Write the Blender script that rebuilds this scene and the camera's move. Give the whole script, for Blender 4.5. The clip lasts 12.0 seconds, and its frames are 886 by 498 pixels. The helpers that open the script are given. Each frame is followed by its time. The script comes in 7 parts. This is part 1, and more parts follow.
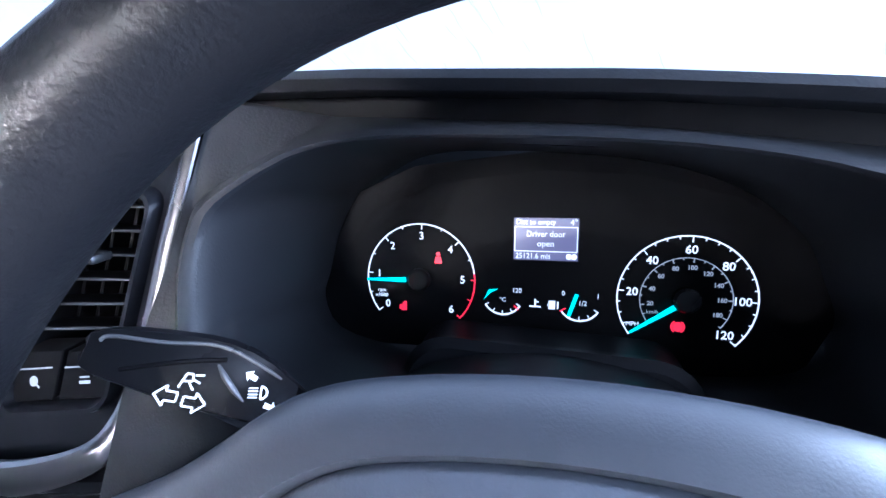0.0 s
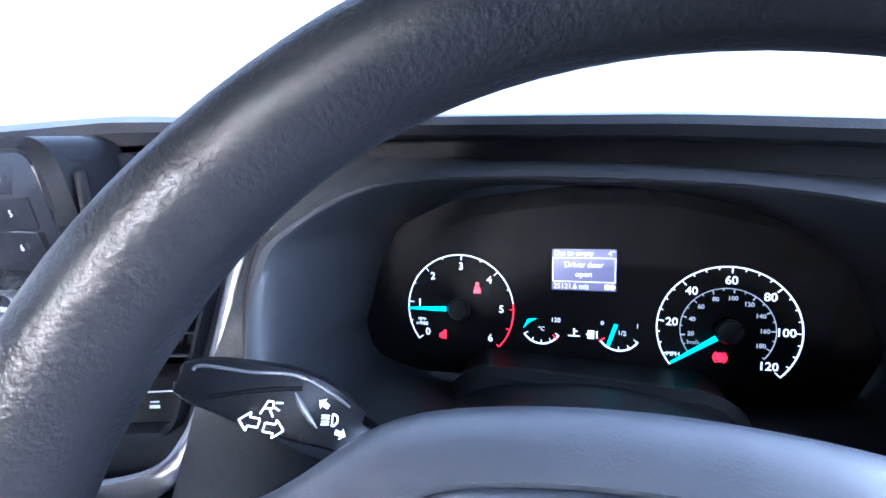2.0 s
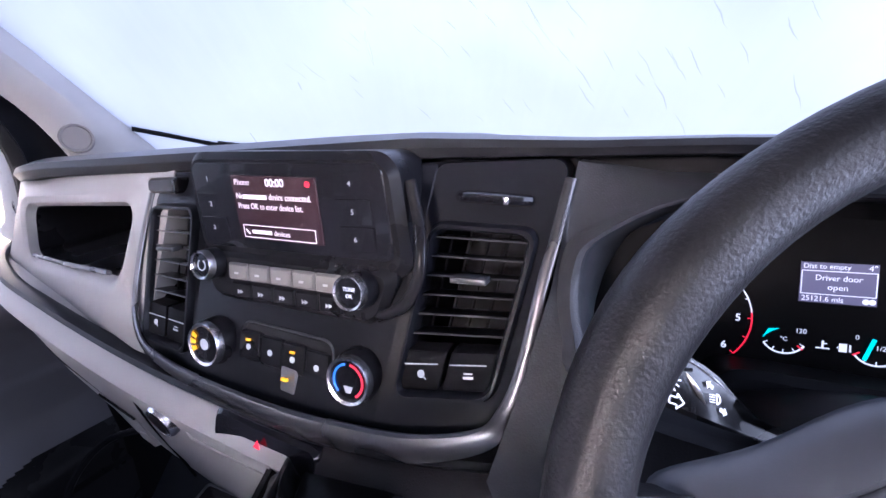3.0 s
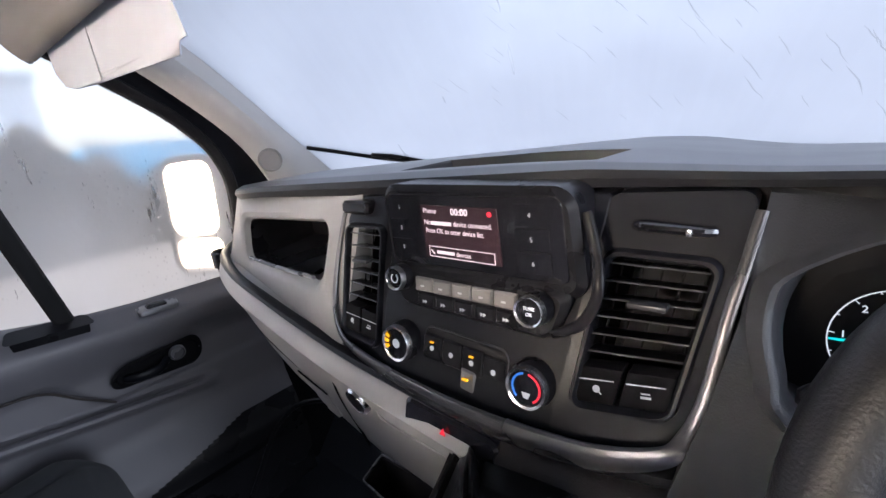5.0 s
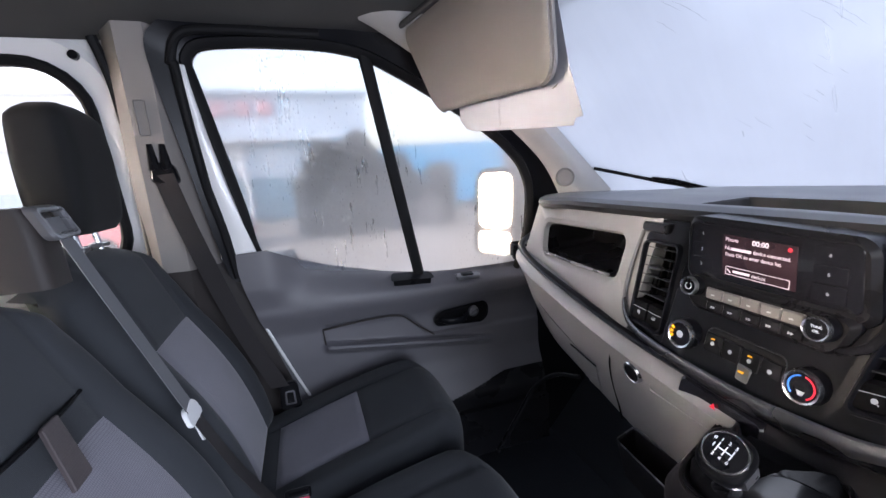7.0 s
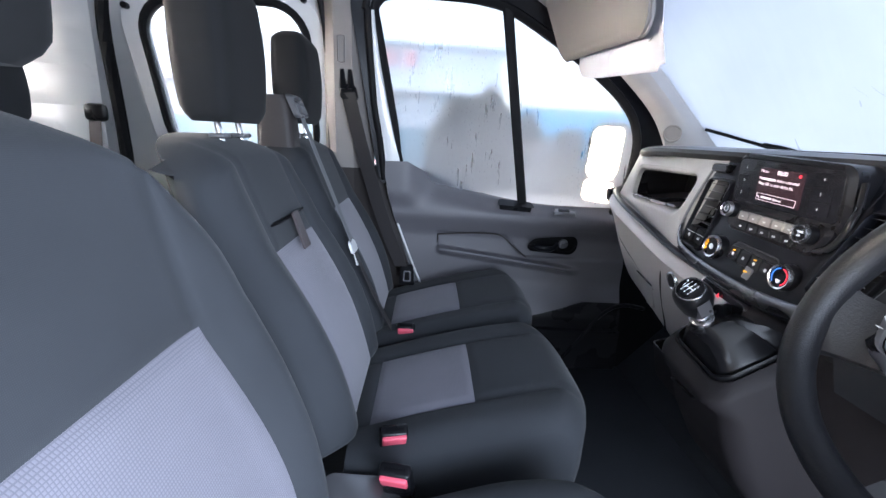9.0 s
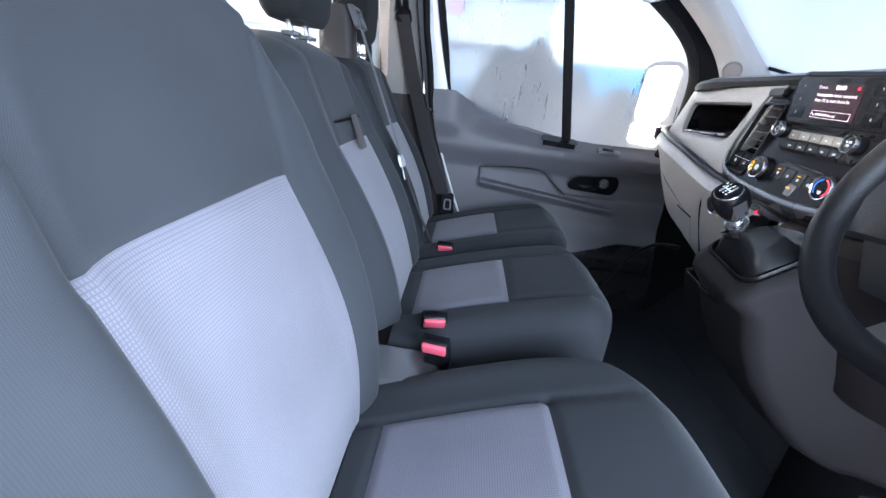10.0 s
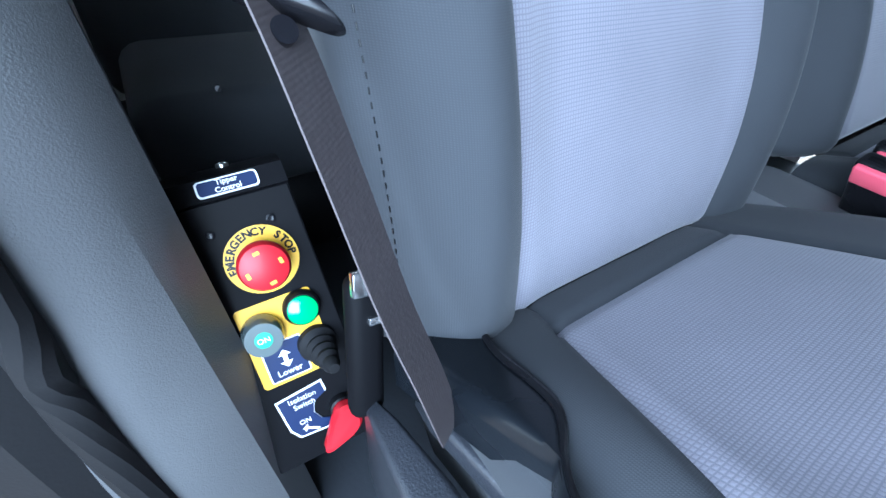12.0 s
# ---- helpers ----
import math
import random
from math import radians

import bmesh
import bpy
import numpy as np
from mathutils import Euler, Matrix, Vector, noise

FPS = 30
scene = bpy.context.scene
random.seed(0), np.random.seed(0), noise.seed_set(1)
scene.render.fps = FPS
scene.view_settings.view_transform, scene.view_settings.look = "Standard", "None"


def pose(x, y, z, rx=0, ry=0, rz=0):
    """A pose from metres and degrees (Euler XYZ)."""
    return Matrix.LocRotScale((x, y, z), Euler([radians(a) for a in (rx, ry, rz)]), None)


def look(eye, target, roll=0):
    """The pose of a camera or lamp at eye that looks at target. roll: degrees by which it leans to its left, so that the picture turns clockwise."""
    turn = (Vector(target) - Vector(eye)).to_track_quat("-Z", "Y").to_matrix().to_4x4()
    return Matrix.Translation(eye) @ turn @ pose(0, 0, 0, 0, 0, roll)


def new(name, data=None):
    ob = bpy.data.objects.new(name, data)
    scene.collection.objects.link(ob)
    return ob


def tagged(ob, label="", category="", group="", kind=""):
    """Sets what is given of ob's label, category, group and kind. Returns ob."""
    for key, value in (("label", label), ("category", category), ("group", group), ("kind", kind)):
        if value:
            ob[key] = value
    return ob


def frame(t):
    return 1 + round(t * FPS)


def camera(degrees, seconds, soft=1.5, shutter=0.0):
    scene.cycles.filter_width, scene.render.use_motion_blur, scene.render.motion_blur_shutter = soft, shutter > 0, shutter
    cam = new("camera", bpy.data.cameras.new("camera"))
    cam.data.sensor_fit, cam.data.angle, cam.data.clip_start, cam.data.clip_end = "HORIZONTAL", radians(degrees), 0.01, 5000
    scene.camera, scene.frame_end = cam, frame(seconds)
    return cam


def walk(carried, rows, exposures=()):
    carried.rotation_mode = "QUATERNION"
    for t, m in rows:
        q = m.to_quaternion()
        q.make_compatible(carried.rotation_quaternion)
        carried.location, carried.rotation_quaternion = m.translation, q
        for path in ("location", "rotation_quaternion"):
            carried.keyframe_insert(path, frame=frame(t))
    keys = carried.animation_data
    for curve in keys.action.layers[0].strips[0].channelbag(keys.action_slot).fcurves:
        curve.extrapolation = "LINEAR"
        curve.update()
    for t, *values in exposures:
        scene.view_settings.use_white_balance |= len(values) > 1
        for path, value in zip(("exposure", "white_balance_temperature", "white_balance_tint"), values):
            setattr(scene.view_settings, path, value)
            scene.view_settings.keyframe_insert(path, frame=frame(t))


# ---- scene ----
cam = camera(93.0, 12.0)
PATH = [
    (0, (0.385, 0.094, 0.827), (-0.07, 1.938, 0.199), -2.6),
    (0.5, (0.382, 0.105, 0.836), (0.0, 1.961, 0.196), -3.1),
    (1, (0.383, 0.106, 0.834), (0.024, 1.971, 0.208), -3.4),
    (1.5, (0.383, 0.1, 0.833), (-0.033, 1.969, 0.257), -3.5),
    (2, (0.373, 0.081, 0.836), (-0.173, 1.935, 0.321), -3.5),
    (2.2, (0.352, 0.066, 0.844), (-0.27, 1.901, 0.348), -3.4),
    (2.5, (0.31, 0.036, 0.848), (-0.397, 1.843, 0.363), -3.2),
    (3, (0.253, 0.002, 0.85), (-0.575, 1.76, 0.376), -3.1),
    (4.8, (0.225, -0.039, 0.877), (-0.987, 1.479, 0.403), -6.3),
    (5, (0.231, -0.047, 0.89), (-1.049, 1.412, 0.407), -6.8),
    (5.5, (0.244, -0.082, 0.898), (-1.212, 1.198, 0.409), -7.5),
    (6, (0.265, -0.15, 0.918), (-1.384, 0.889, 0.467), -7.3),
    (6.5, (0.286, -0.2, 0.932), (-1.488, 0.63, 0.526), -5.7),
    (7, (0.343, -0.258, 0.935), (-1.528, 0.348, 0.574), -3.4),
    (7.2, (0.364, -0.266, 0.933), (-1.533, 0.259, 0.579), -2.5),
    (8.8, (0.605, -0.28, 0.867), (-1.33, -0.169, 0.371), 2.8),
    (9, (0.622, -0.286, 0.857), (-1.306, -0.202, 0.333), 3.4),
    (9.5, (0.673, -0.312, 0.808), (-1.233, -0.3, 0.202), 4.9),
    (10, (0.708, -0.303, 0.772), (-1.158, -0.353, 0.054), 6.2),
    (10.5, (0.72, -0.244, 0.726), (-1.023, -0.559, -0.204), 8.0),
    (10.9, (0.693, -0.225, 0.675), (-0.817, -0.926, -0.434), 8.8),
    (11, (0.688, -0.223, 0.642), (-0.748, -1.055, -0.474), 7.0),
    (11.2, (0.695, -0.244, 0.607), (-0.607, -1.214, -0.561), 7.3),
    (11.5, (0.7, -0.248, 0.583), (-0.4, -1.418, -0.608), 4.7),
    (12, (0.699, -0.242, 0.563), (-0.194, -1.537, -0.672), 2.4),
]
walk(cam, [(t, look(eye, target, roll)) for t, eye, target, roll in PATH], [(0, 4.4, 4950, 16), (0.5, 4.86, 5000, 16), (2, 4.95, 4900, 16), (2.5, 4.55, 4950, 19), (3, 3.95, 5450, 30), (5, 3.52, 6150, 17), (7, 3.54, 6150, 19), (9, 3.92, 5850, 14), (10, 4.1, 5650, 12), (11, 4.05, 5350, 10), (12, 4.05, 5250, 6)])

# ---- light ----
world = bpy.data.worlds.new("world")
scene.world = world
world.use_nodes = True
wn = world.node_tree.nodes
sky = wn.new("ShaderNodeTexSky")
sky.sky_type = "NISHITA"
sky.sun_disc = False
sky.sun_elevation = radians(8)
sky.sun_rotation = radians(180)
sky.dust_density = 4.0
sky.air_density = 1.0
wn["Background"].inputs["Strength"].default_value = 0.15
haze = wn.new("ShaderNodeHueSaturation")
haze.inputs["Saturation"].default_value = 0.45
world.node_tree.links.new(sky.outputs["Color"], haze.inputs["Color"])
world.node_tree.links.new(haze.outputs["Color"], wn["Background"].inputs["Color"])
sun_data = bpy.data.lights.new("sun", "SUN")
sun_data.energy = 0.32
sun_data.angle = radians(7)
sun_data.color = (1.0, 0.84, 0.62)
sun = new("sun", sun_data)
door_light = bpy.data.lights.new("doorway_sky", "AREA")
door_light.shape, door_light.size, door_light.size_y = "RECTANGLE", 0.85, 0.75
door_light.energy = 3.0
door_light.color = (0.80, 0.90, 1.0)
new("doorway_sky", door_light).matrix_world = look((1.08, 0.30, 0.72), (0.15, -0.30, 0.52))
sun.matrix_world = look((-1.13, -9.7, 1.9), (0, 0, 0.5))


# ---- materials ----
def material(name, colour, rough=0.5, metal=0.0, grain=0.0, grain_size=400.0, patch=0.1, patch_size=9.0, coat=0.0, spec=0.5, emit=None, glow=0.0):
    """Principled material with stains at a large scale and grain with relief at a small one."""
    m = bpy.data.materials.new(name)
    m.use_nodes = True
    nt, n = m.node_tree, m.node_tree.nodes
    p = n["Principled BSDF"]
    p.inputs["Roughness"].default_value = rough
    p.inputs["Metallic"].default_value = metal
    p.inputs["Coat Weight"].default_value = coat
    p.inputs["Specular IOR Level"].default_value = spec
    tc = n.new("ShaderNodeTexCoord")
    big = n.new("ShaderNodeTexNoise")
    big.inputs["Scale"].default_value = patch_size
    big.inputs["Detail"].default_value = 5.0
    nt.links.new(tc.outputs["Object"], big.inputs["Vector"])
    ramp = n.new("ShaderNodeMix")
    ramp.data_type = "RGBA"
    ramp.inputs["A"].default_value = (*[c * (1 - patch) for c in colour], 1)
    ramp.inputs["B"].default_value = (*[min(1, c * (1 + patch)) for c in colour], 1)
    nt.links.new(big.outputs["Fac"], ramp.inputs["Factor"])
    nt.links.new(ramp.outputs["Result"], p.inputs["Base Color"])
    rr = n.new("ShaderNodeMapRange")
    rr.inputs["To Min"].default_value = max(0.02, rough - 0.08)
    rr.inputs["To Max"].default_value = min(1.0, rough + 0.08)
    nt.links.new(big.outputs["Fac"], rr.inputs["Value"])
    nt.links.new(rr.outputs["Result"], p.inputs["Roughness"])
    if grain > 0:
        fine = n.new("ShaderNodeTexNoise")
        fine.inputs["Scale"].default_value = grain_size
        fine.inputs["Detail"].default_value = 3.0
        nt.links.new(tc.outputs["Object"], fine.inputs["Vector"])
        bump = n.new("ShaderNodeBump")
        bump.inputs["Strength"].default_value = grain
        bump.inputs["Distance"].default_value = 0.0007
        nt.links.new(fine.outputs["Fac"], bump.inputs["Height"])
        nt.links.new(bump.outputs["Normal"], p.inputs["Normal"])
    if emit:
        p.inputs["Emission Color"].default_value = (*emit, 1)
        p.inputs["Emission Strength"].default_value = glow * 0.52
    return m


def fabric(name, colour, thread, pitch, relief, checks):
    """Woven cloth: two crossing waves of thread, with darker check lines where asked."""
    m = bpy.data.materials.new(name)
    m.use_nodes = True
    nt, n = m.node_tree, m.node_tree.nodes
    p = n["Principled BSDF"]
    p.inputs["Roughness"].default_value = 0.92
    p.inputs["Specular IOR Level"].default_value = 0.25
    p.inputs["Sheen Weight"].default_value = 0.25
    p.inputs["Sheen Roughness"].default_value = 0.4
    tc = n.new("ShaderNodeTexCoord")
    waves = []
    for axis in ("X", "Z"):
        w = n.new("ShaderNodeTexWave")
        w.wave_type, w.bands_direction = "BANDS", axis
        w.inputs["Scale"].default_value = pitch
        w.inputs["Distortion"].default_value = 0.25
        w.inputs["Detail"].default_value = 1.0
        nt.links.new(tc.outputs["UV"], w.inputs["Vector"])
        waves.append(w)
    waves[1].bands_direction = "Y"
    mul = n.new("ShaderNodeMath")
    mul.operation = "MINIMUM" if checks else "MULTIPLY"
    nt.links.new(waves[0].outputs["Fac"], mul.inputs[0])
    nt.links.new(waves[1].outputs["Fac"], mul.inputs[1])
    fuzz = n.new("ShaderNodeTexNoise")
    fuzz.inputs["Scale"].default_value = 900.0
    nt.links.new(tc.outputs["Object"], fuzz.inputs["Vector"])
    patch = n.new("ShaderNodeTexNoise")
    patch.inputs["Scale"].default_value = 7.0
    patch.inputs["Detail"].default_value = 4.0
    nt.links.new(tc.outputs["Object"], patch.inputs["Vector"])
    ramp = n.new("ShaderNodeValToRGB")
    ramp.color_ramp.elements[0].position = 0.08 if checks else 0.0
    ramp.color_ramp.elements[1].position = 0.30 if checks else 0.8
    ramp.color_ramp.elements[0].color = (*thread, 1)
    ramp.color_ramp.elements[1].color = (*colour, 1)
    nt.links.new(mul.outputs["Value"], ramp.inputs["Fac"])
    worn = n.new("ShaderNodeMix")
    worn.data_type, worn.blend_type = "RGBA", "MULTIPLY"
    worn.inputs["Factor"].default_value = 0.35
    nt.links.new(ramp.outputs["Color"], worn.inputs["A"])
    nt.links.new(patch.outputs["Fac"], worn.inputs["B"])
    nt.links.new(worn.outputs["Result"], p.inputs["Base Color"])
    add = n.new("ShaderNodeMath")
    add.operation = "ADD"
    nt.links.new(mul.outputs["Value"], add.inputs[0])
    nt.links.new(fuzz.outputs["Fac"], add.inputs[1])
    bump = n.new("ShaderNodeBump")
    bump.inputs["Strength"].default_value = relief
    bump.inputs["Distance"].default_value = 0.0012
    nt.links.new(add.outputs["Value"], bump.inputs["Height"])
    nt.links.new(bump.outputs["Normal"], p.inputs["Normal"])
    return m


def misted_glass(name, mist, blur, tint, milky, drop_share, lean=0.0, runny=1.0, slope=0.0):
    """Window glass covered with condensation: blurred view, milky where the mist is thick, with clear runs and bright drops."""
    m = bpy.data.materials.new(name)
    m.use_nodes = True
    nt, n = m.node_tree, m.node_tree.nodes
    link = nt.links.new
    p = n["Principled BSDF"]
    out = n["Material Output"]
    p.inputs["Base Color"].default_value = (*tint, 1)
    p.inputs["Transmission Weight"].default_value = 1.0
    p.inputs["IOR"].default_value = 1.03
    p.inputs["Specular IOR Level"].default_value = 0.3
    tc = n.new("ShaderNodeTexCoord")
    turned = n.new("ShaderNodeMapping")
    turned.inputs["Rotation"].default_value = (slope, lean, 0)
    link(tc.outputs["Object"], turned.inputs["Vector"])
    runs = n.new("ShaderNodeMapping")
    runs.inputs["Scale"].default_value = (1.0, 1.0, 0.10 if runny == 1.0 else 0.07)
    link(turned.outputs["Vector"], runs.inputs["Vector"])
    streak = n.new("ShaderNodeTexNoise")
    streak.inputs["Scale"].default_value = 55.0
    streak.inputs["Detail"].default_value = 5.0
    streak.inputs["Roughness"].default_value = 0.6 if runny == 1.0 else 0.45
    link(runs.outputs["Vector"], streak.inputs["Vector"])
    cloud = n.new("ShaderNodeTexNoise")
    cloud.inputs["Scale"].default_value = 2.6
    cloud.inputs["Detail"].default_value = 4.0
    link(tc.outputs["Object"], cloud.inputs["Vector"])
    drops = n.new("ShaderNodeTexVoronoi")
    drops.inputs["Scale"].default_value = 105.0
    beads = n.new("ShaderNodeMapping")
    beads.inputs["Scale"].default_value = (1.0, 1.0, 0.6)
    link(tc.outputs["Object"], beads.inputs["Vector"])
    link(beads.outputs["Vector"], drops.inputs["Vector"])

    def remap(src, lo, hi, a, b):
        r = n.new("ShaderNodeMapRange")
        for key, value in (("From Min", lo), ("From Max", hi), ("To Min", a), ("To Max", b)):
            r.inputs[key].default_value = value
        link(src, r.inputs["Value"])
        return r.outputs["Result"]

    def maths(op, a, b):
        k = n.new("ShaderNodeMath")
        k.operation = op
        k.use_clamp = True
        for i, v in enumerate((a, b)):
            if isinstance(v, float):
                k.inputs[i].default_value = v
            else:
                link(v, k.inputs[i])
        return k.outputs["Value"]

    zone = remap(cloud.outputs["Fac"], 0.46, 0.60, 0.0, 1.0)
    clear = maths("MULTIPLY", remap(streak.outputs["Fac"], 0.52, 0.68 if runny == 1.0 else 0.80, 0.0, 1.0), remap(cloud.outputs["Fac"], 0.38, 0.60, 0.25, 1.0))
    spot = maths("MULTIPLY", remap(drops.outputs["Distance"], 0.10, 0.26, 1.0, 0.0), zone)
    spot = maths("MULTIPLY", spot, drop_share)
    spot = maths("MULTIPLY", spot, remap(streak.outputs["Fac"], 0.40, 0.56, 0.15, 1.0))
    link(remap(clear, 0.0, 1.0, blur, blur * (0.6 if runny == 1.0 else 0.35)), p.inputs["Roughness"])
    bump = n.new("ShaderNodeBump")
    bump.inputs["Strength"].default_value = 0.15 if runny == 1.0 else 0.0
    bump.inputs["Distance"].default_value = 0.001
    link(drops.outputs["Distance"], bump.inputs["Height"])
    link(bump.outputs["Normal"], p.inputs["Normal"])
    milk = n.new("ShaderNodeBsdfTranslucent")
    tone = n.new("ShaderNodeMix")
    tone.data_type = "RGBA"
    tone.inputs["A"].default_value = (*milky, 1)
    tone.inputs["B"].default_value = (*[c * (0.92 if runny == 1.0 else 0.975) for c in milky], 1)
    link(remap(streak.outputs["Fac"], 0.44, 0.66, 0.0, 1.0), tone.inputs["Factor"])
    link(tone.outputs["Result"], milk.inputs["Color"])
    amount = maths("SUBTRACT", remap(cloud.outputs["Fac"], 0.3, 0.7, min(1.0, mist + 0.12), max(0.0, mist - 0.10)), maths("MULTIPLY", clear, 0.05 * runny + 0.02))
    amount = maths("ADD", amount, spot)
    mix = n.new("ShaderNodeMixShader")
    link(amount, mix.inputs["Fac"])
    link(p.outputs["BSDF"], mix.inputs[1])
    link(milk.outputs["BSDF"], mix.inputs[2])
    link(mix.outputs["Shader"], out.inputs["Surface"])
    return m


# Bluish lift in the colour stands in for sky reflected on the pad's top.
PAD_SKYLIT = material("dash_pad_skylit", (0.048, 0.054, 0.068), 0.34, grain=0.08, grain_size=700, spec=0.8)
# The same padding without that lift, for its black front roll.
PAD_UNLIT = material("dash_pad_unlit", (0.012, 0.0125, 0.015), 0.45, grain=0.3, grain_size=700, spec=0.3)
BEZEL = material("bezel_trim", (0.14, 0.14, 0.15), 0.28, 0.9)
MIDPAD = material("tray_plastic", (0.022, 0.022, 0.025), 0.5, grain=0.3, grain_size=700, spec=0.3)
DARK = material("dark_plastic", (0.0065, 0.007, 0.0095), 0.30, spec=0.10)
BLACK = material("black_plastic", (0.007, 0.007, 0.0085), 0.28, grain=0.03, grain_size=900, spec=0.22)
GLOSS = material("gloss_black", (0.006, 0.006, 0.008), 0.18, coat=0.4)
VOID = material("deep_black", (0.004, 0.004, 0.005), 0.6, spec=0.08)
# GREY made darker, putting the upper panel's dimmer facing into its colour.
GREY_DIM = material("grey_plastic_dim", (0.235, 0.232, 0.238), 0.42, grain=0.45, grain_size=800)
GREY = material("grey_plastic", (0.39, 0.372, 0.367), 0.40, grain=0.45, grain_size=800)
GREYD = material("door_plastic", (0.120, 0.117, 0.130), 0.46, grain=0.5, grain_size=750)
CONSOLE = material("console_plastic", (0.017, 0.0148, 0.0162), 0.62, grain=0.45, grain_size=800, spec=0.2)
SATIN = material("satin_trim", (0.16, 0.16, 0.17), 0.28, 0.5)
CHROME = material("chrome", (0.75, 0.75, 0.77), 0.26, 1.0, patch=0.04)
STEEL = material("steel", (0.5, 0.5, 0.5), 0.3, 1.0)
LEATHER = material("wheel_leather", (0.010, 0.010, 0.012), 0.44, grain=0.5, grain_size=620, spec=0.36)
# Bluish lift in hub and cover colours stands in for reflected windscreen sky.
HUB = material("wheel_hub_plastic", (0.062, 0.068, 0.084), 0.38, grain=0.10, grain_size=1300, spec=1.0)
COVER = material("airbag_cover_plastic", (0.115, 0.126, 0.155), 0.40, grain=0.9, grain_size=260, spec=0.9)
GAITER = material("gaiter_leather", (0.006, 0.006, 0.007), 0.34, grain=0.08, grain_size=260, spec=0.22)
CARPET = material("rubber_mat", (0.018, 0.020, 0.024), 0.5, grain=0.6, grain_size=150, spec=0.3)
CLOTH = fabric("charcoal_cloth", (0.048, 0.052, 0.059), (0.040, 0.043, 0.049), 240.0, 0.14, False)
# Seat cloth again, darker to put the headrests' shade into its colour.
CLOTH_SHADE = fabric("headrest_cloth_shade", (0.019, 0.019, 0.020), (0.015, 0.015, 0.016), 210.0, 0.10, False)
CLOTH.node_tree.nodes["Principled BSDF"].inputs["Sheen Weight"].default_value = 0.08
CLOTH_SHADE.node_tree.nodes["Principled BSDF"].inputs["Sheen Weight"].default_value = 0.04
INSERT = fabric("grey_check_cloth", (0.245, 0.236, 0.274), (0.178, 0.171, 0.202), 112.0, 0.14, True)
BELT = material("belt_webbing", (0.060, 0.048, 0.050), 0.62, grain=0.5, grain_size=260)
BELTK = material("dark_belt_webbing", (0.022, 0.019, 0.020), 0.65, grain=0.5, grain_size=260)
BELTG = material("pale_belt_webbing", (0.13, 0.133, 0.145), 0.7, grain=0.5, grain_size=260)
HEADLINER = material("headliner_cloth", (0.075, 0.072, 0.069), 0.95, grain=0.4, grain_size=420)
PILLAR = material("pillar_plastic", (0.46, 0.44, 0.42), 0.6, grain=0.4, grain_size=800)
PAINT = material("white_paint", (0.80, 0.80, 0.80), 0.3, coat=0.5, patch=0.05)
RUBBER = material("rubber_seal", (0.012, 0.012, 0.013), 0.6, grain=0.2, spec=0.1)
RED = material("red_plastic", (0.40, 0.010, 0.018), 0.38, spec=0.28)
BUCKLE = material("red_button", (0.70, 0.10, 0.15), 0.4)
COVERP = material("seat_side_plastic", (0.022, 0.024, 0.030), 0.36, grain=0.8, grain_size=500, spec=0.6)
VINYLM = material("seat_vinyl", (0.006, 0.0075, 0.010), 0.26, grain=0.12, grain_size=500, spec=0.3)
CASE = material("black_powder_coat", (0.0045, 0.0045, 0.0055), 0.5, grain=0.1, grain_size=900, spec=0.06)
YELLOW = material("yellow_label", (0.75, 0.42, 0.02), 0.5)
BLUE = material("navy_label", (0.007, 0.016, 0.060), 0.45, spec=0.3)
WHITE = material("white_print", (0.8, 0.8, 0.8), 0.5)
PAPER = material("paper", (0.52, 0.54, 0.60), 0.8, grain=0.15, grain_size=60)
GREEN = material("green_lens", (0.01, 0.35, 0.10), 0.2, coat=0.6, emit=(0.0, 0.45, 0.12), glow=0.054)
GREENB = material("green_button", (0.02, 0.25, 0.15), 0.35)
CLEARCAP = material("grey_boot", (0.08, 0.10, 0.102), 0.25, coat=0.3)
W_LIT = material("lit_white", (0.6, 0.6, 0.6), 0.5, emit=(0.85, 0.92, 1.0), glow=0.120)
W_DIM = material("dim_white", (0.4, 0.4, 0.4), 0.5, emit=(0.85, 0.92, 1.0), glow=0.038)
R_LIT = material("lit_red", (0.5, 0.02, 0.03), 0.5, emit=(1.0, 0.02, 0.05), glow=0.154)
C_LIT = material("lit_cyan", (0.0, 0.4, 0.4), 0.5, emit=(0.0, 0.85, 0.8), glow=0.138)
A_LIT = material("lit_amber", (0.5, 0.25, 0.0), 0.5, emit=(1.0, 0.42, 0.0), glow=0.169)
B_LIT = material("lit_blue", (0.02, 0.1, 0.4), 0.5, emit=(0.03, 0.25, 0.9), glow=0.108)
P_LIT = material("lit_pink_white", (0.5, 0.45, 0.46), 0.5, emit=(1.0, 0.80, 0.84), glow=0.138)
LCD = material("cluster_lcd", (0.06, 0.06, 0.09), 0.3, emit=(0.16, 0.15, 0.25), glow=0.095)
LCD2 = material("radio_lcd", (0.02, 0.012, 0.014), 0.15, emit=(0.05, 0.022, 0.028), glow=0.077)
# Warm tint puts the low sun's glow into the glass colour.
MIRROR = material("mirror_glass", (0.70, 0.62, 0.50), 0.22, 1.0, patch=0.0)
VISOR = material("visor_vinyl", (0.20, 0.187, 0.180), 0.7, grain=0.3, grain_size=500)
LINING = material("hood_lining", (0.017, 0.018, 0.0215), 0.46, grain=0.12, grain_size=700, spec=0.2)
HOODM = material("hood_plastic", (0.024, 0.025, 0.029), 0.42, grain=0.3, grain_size=700, spec=0.18)
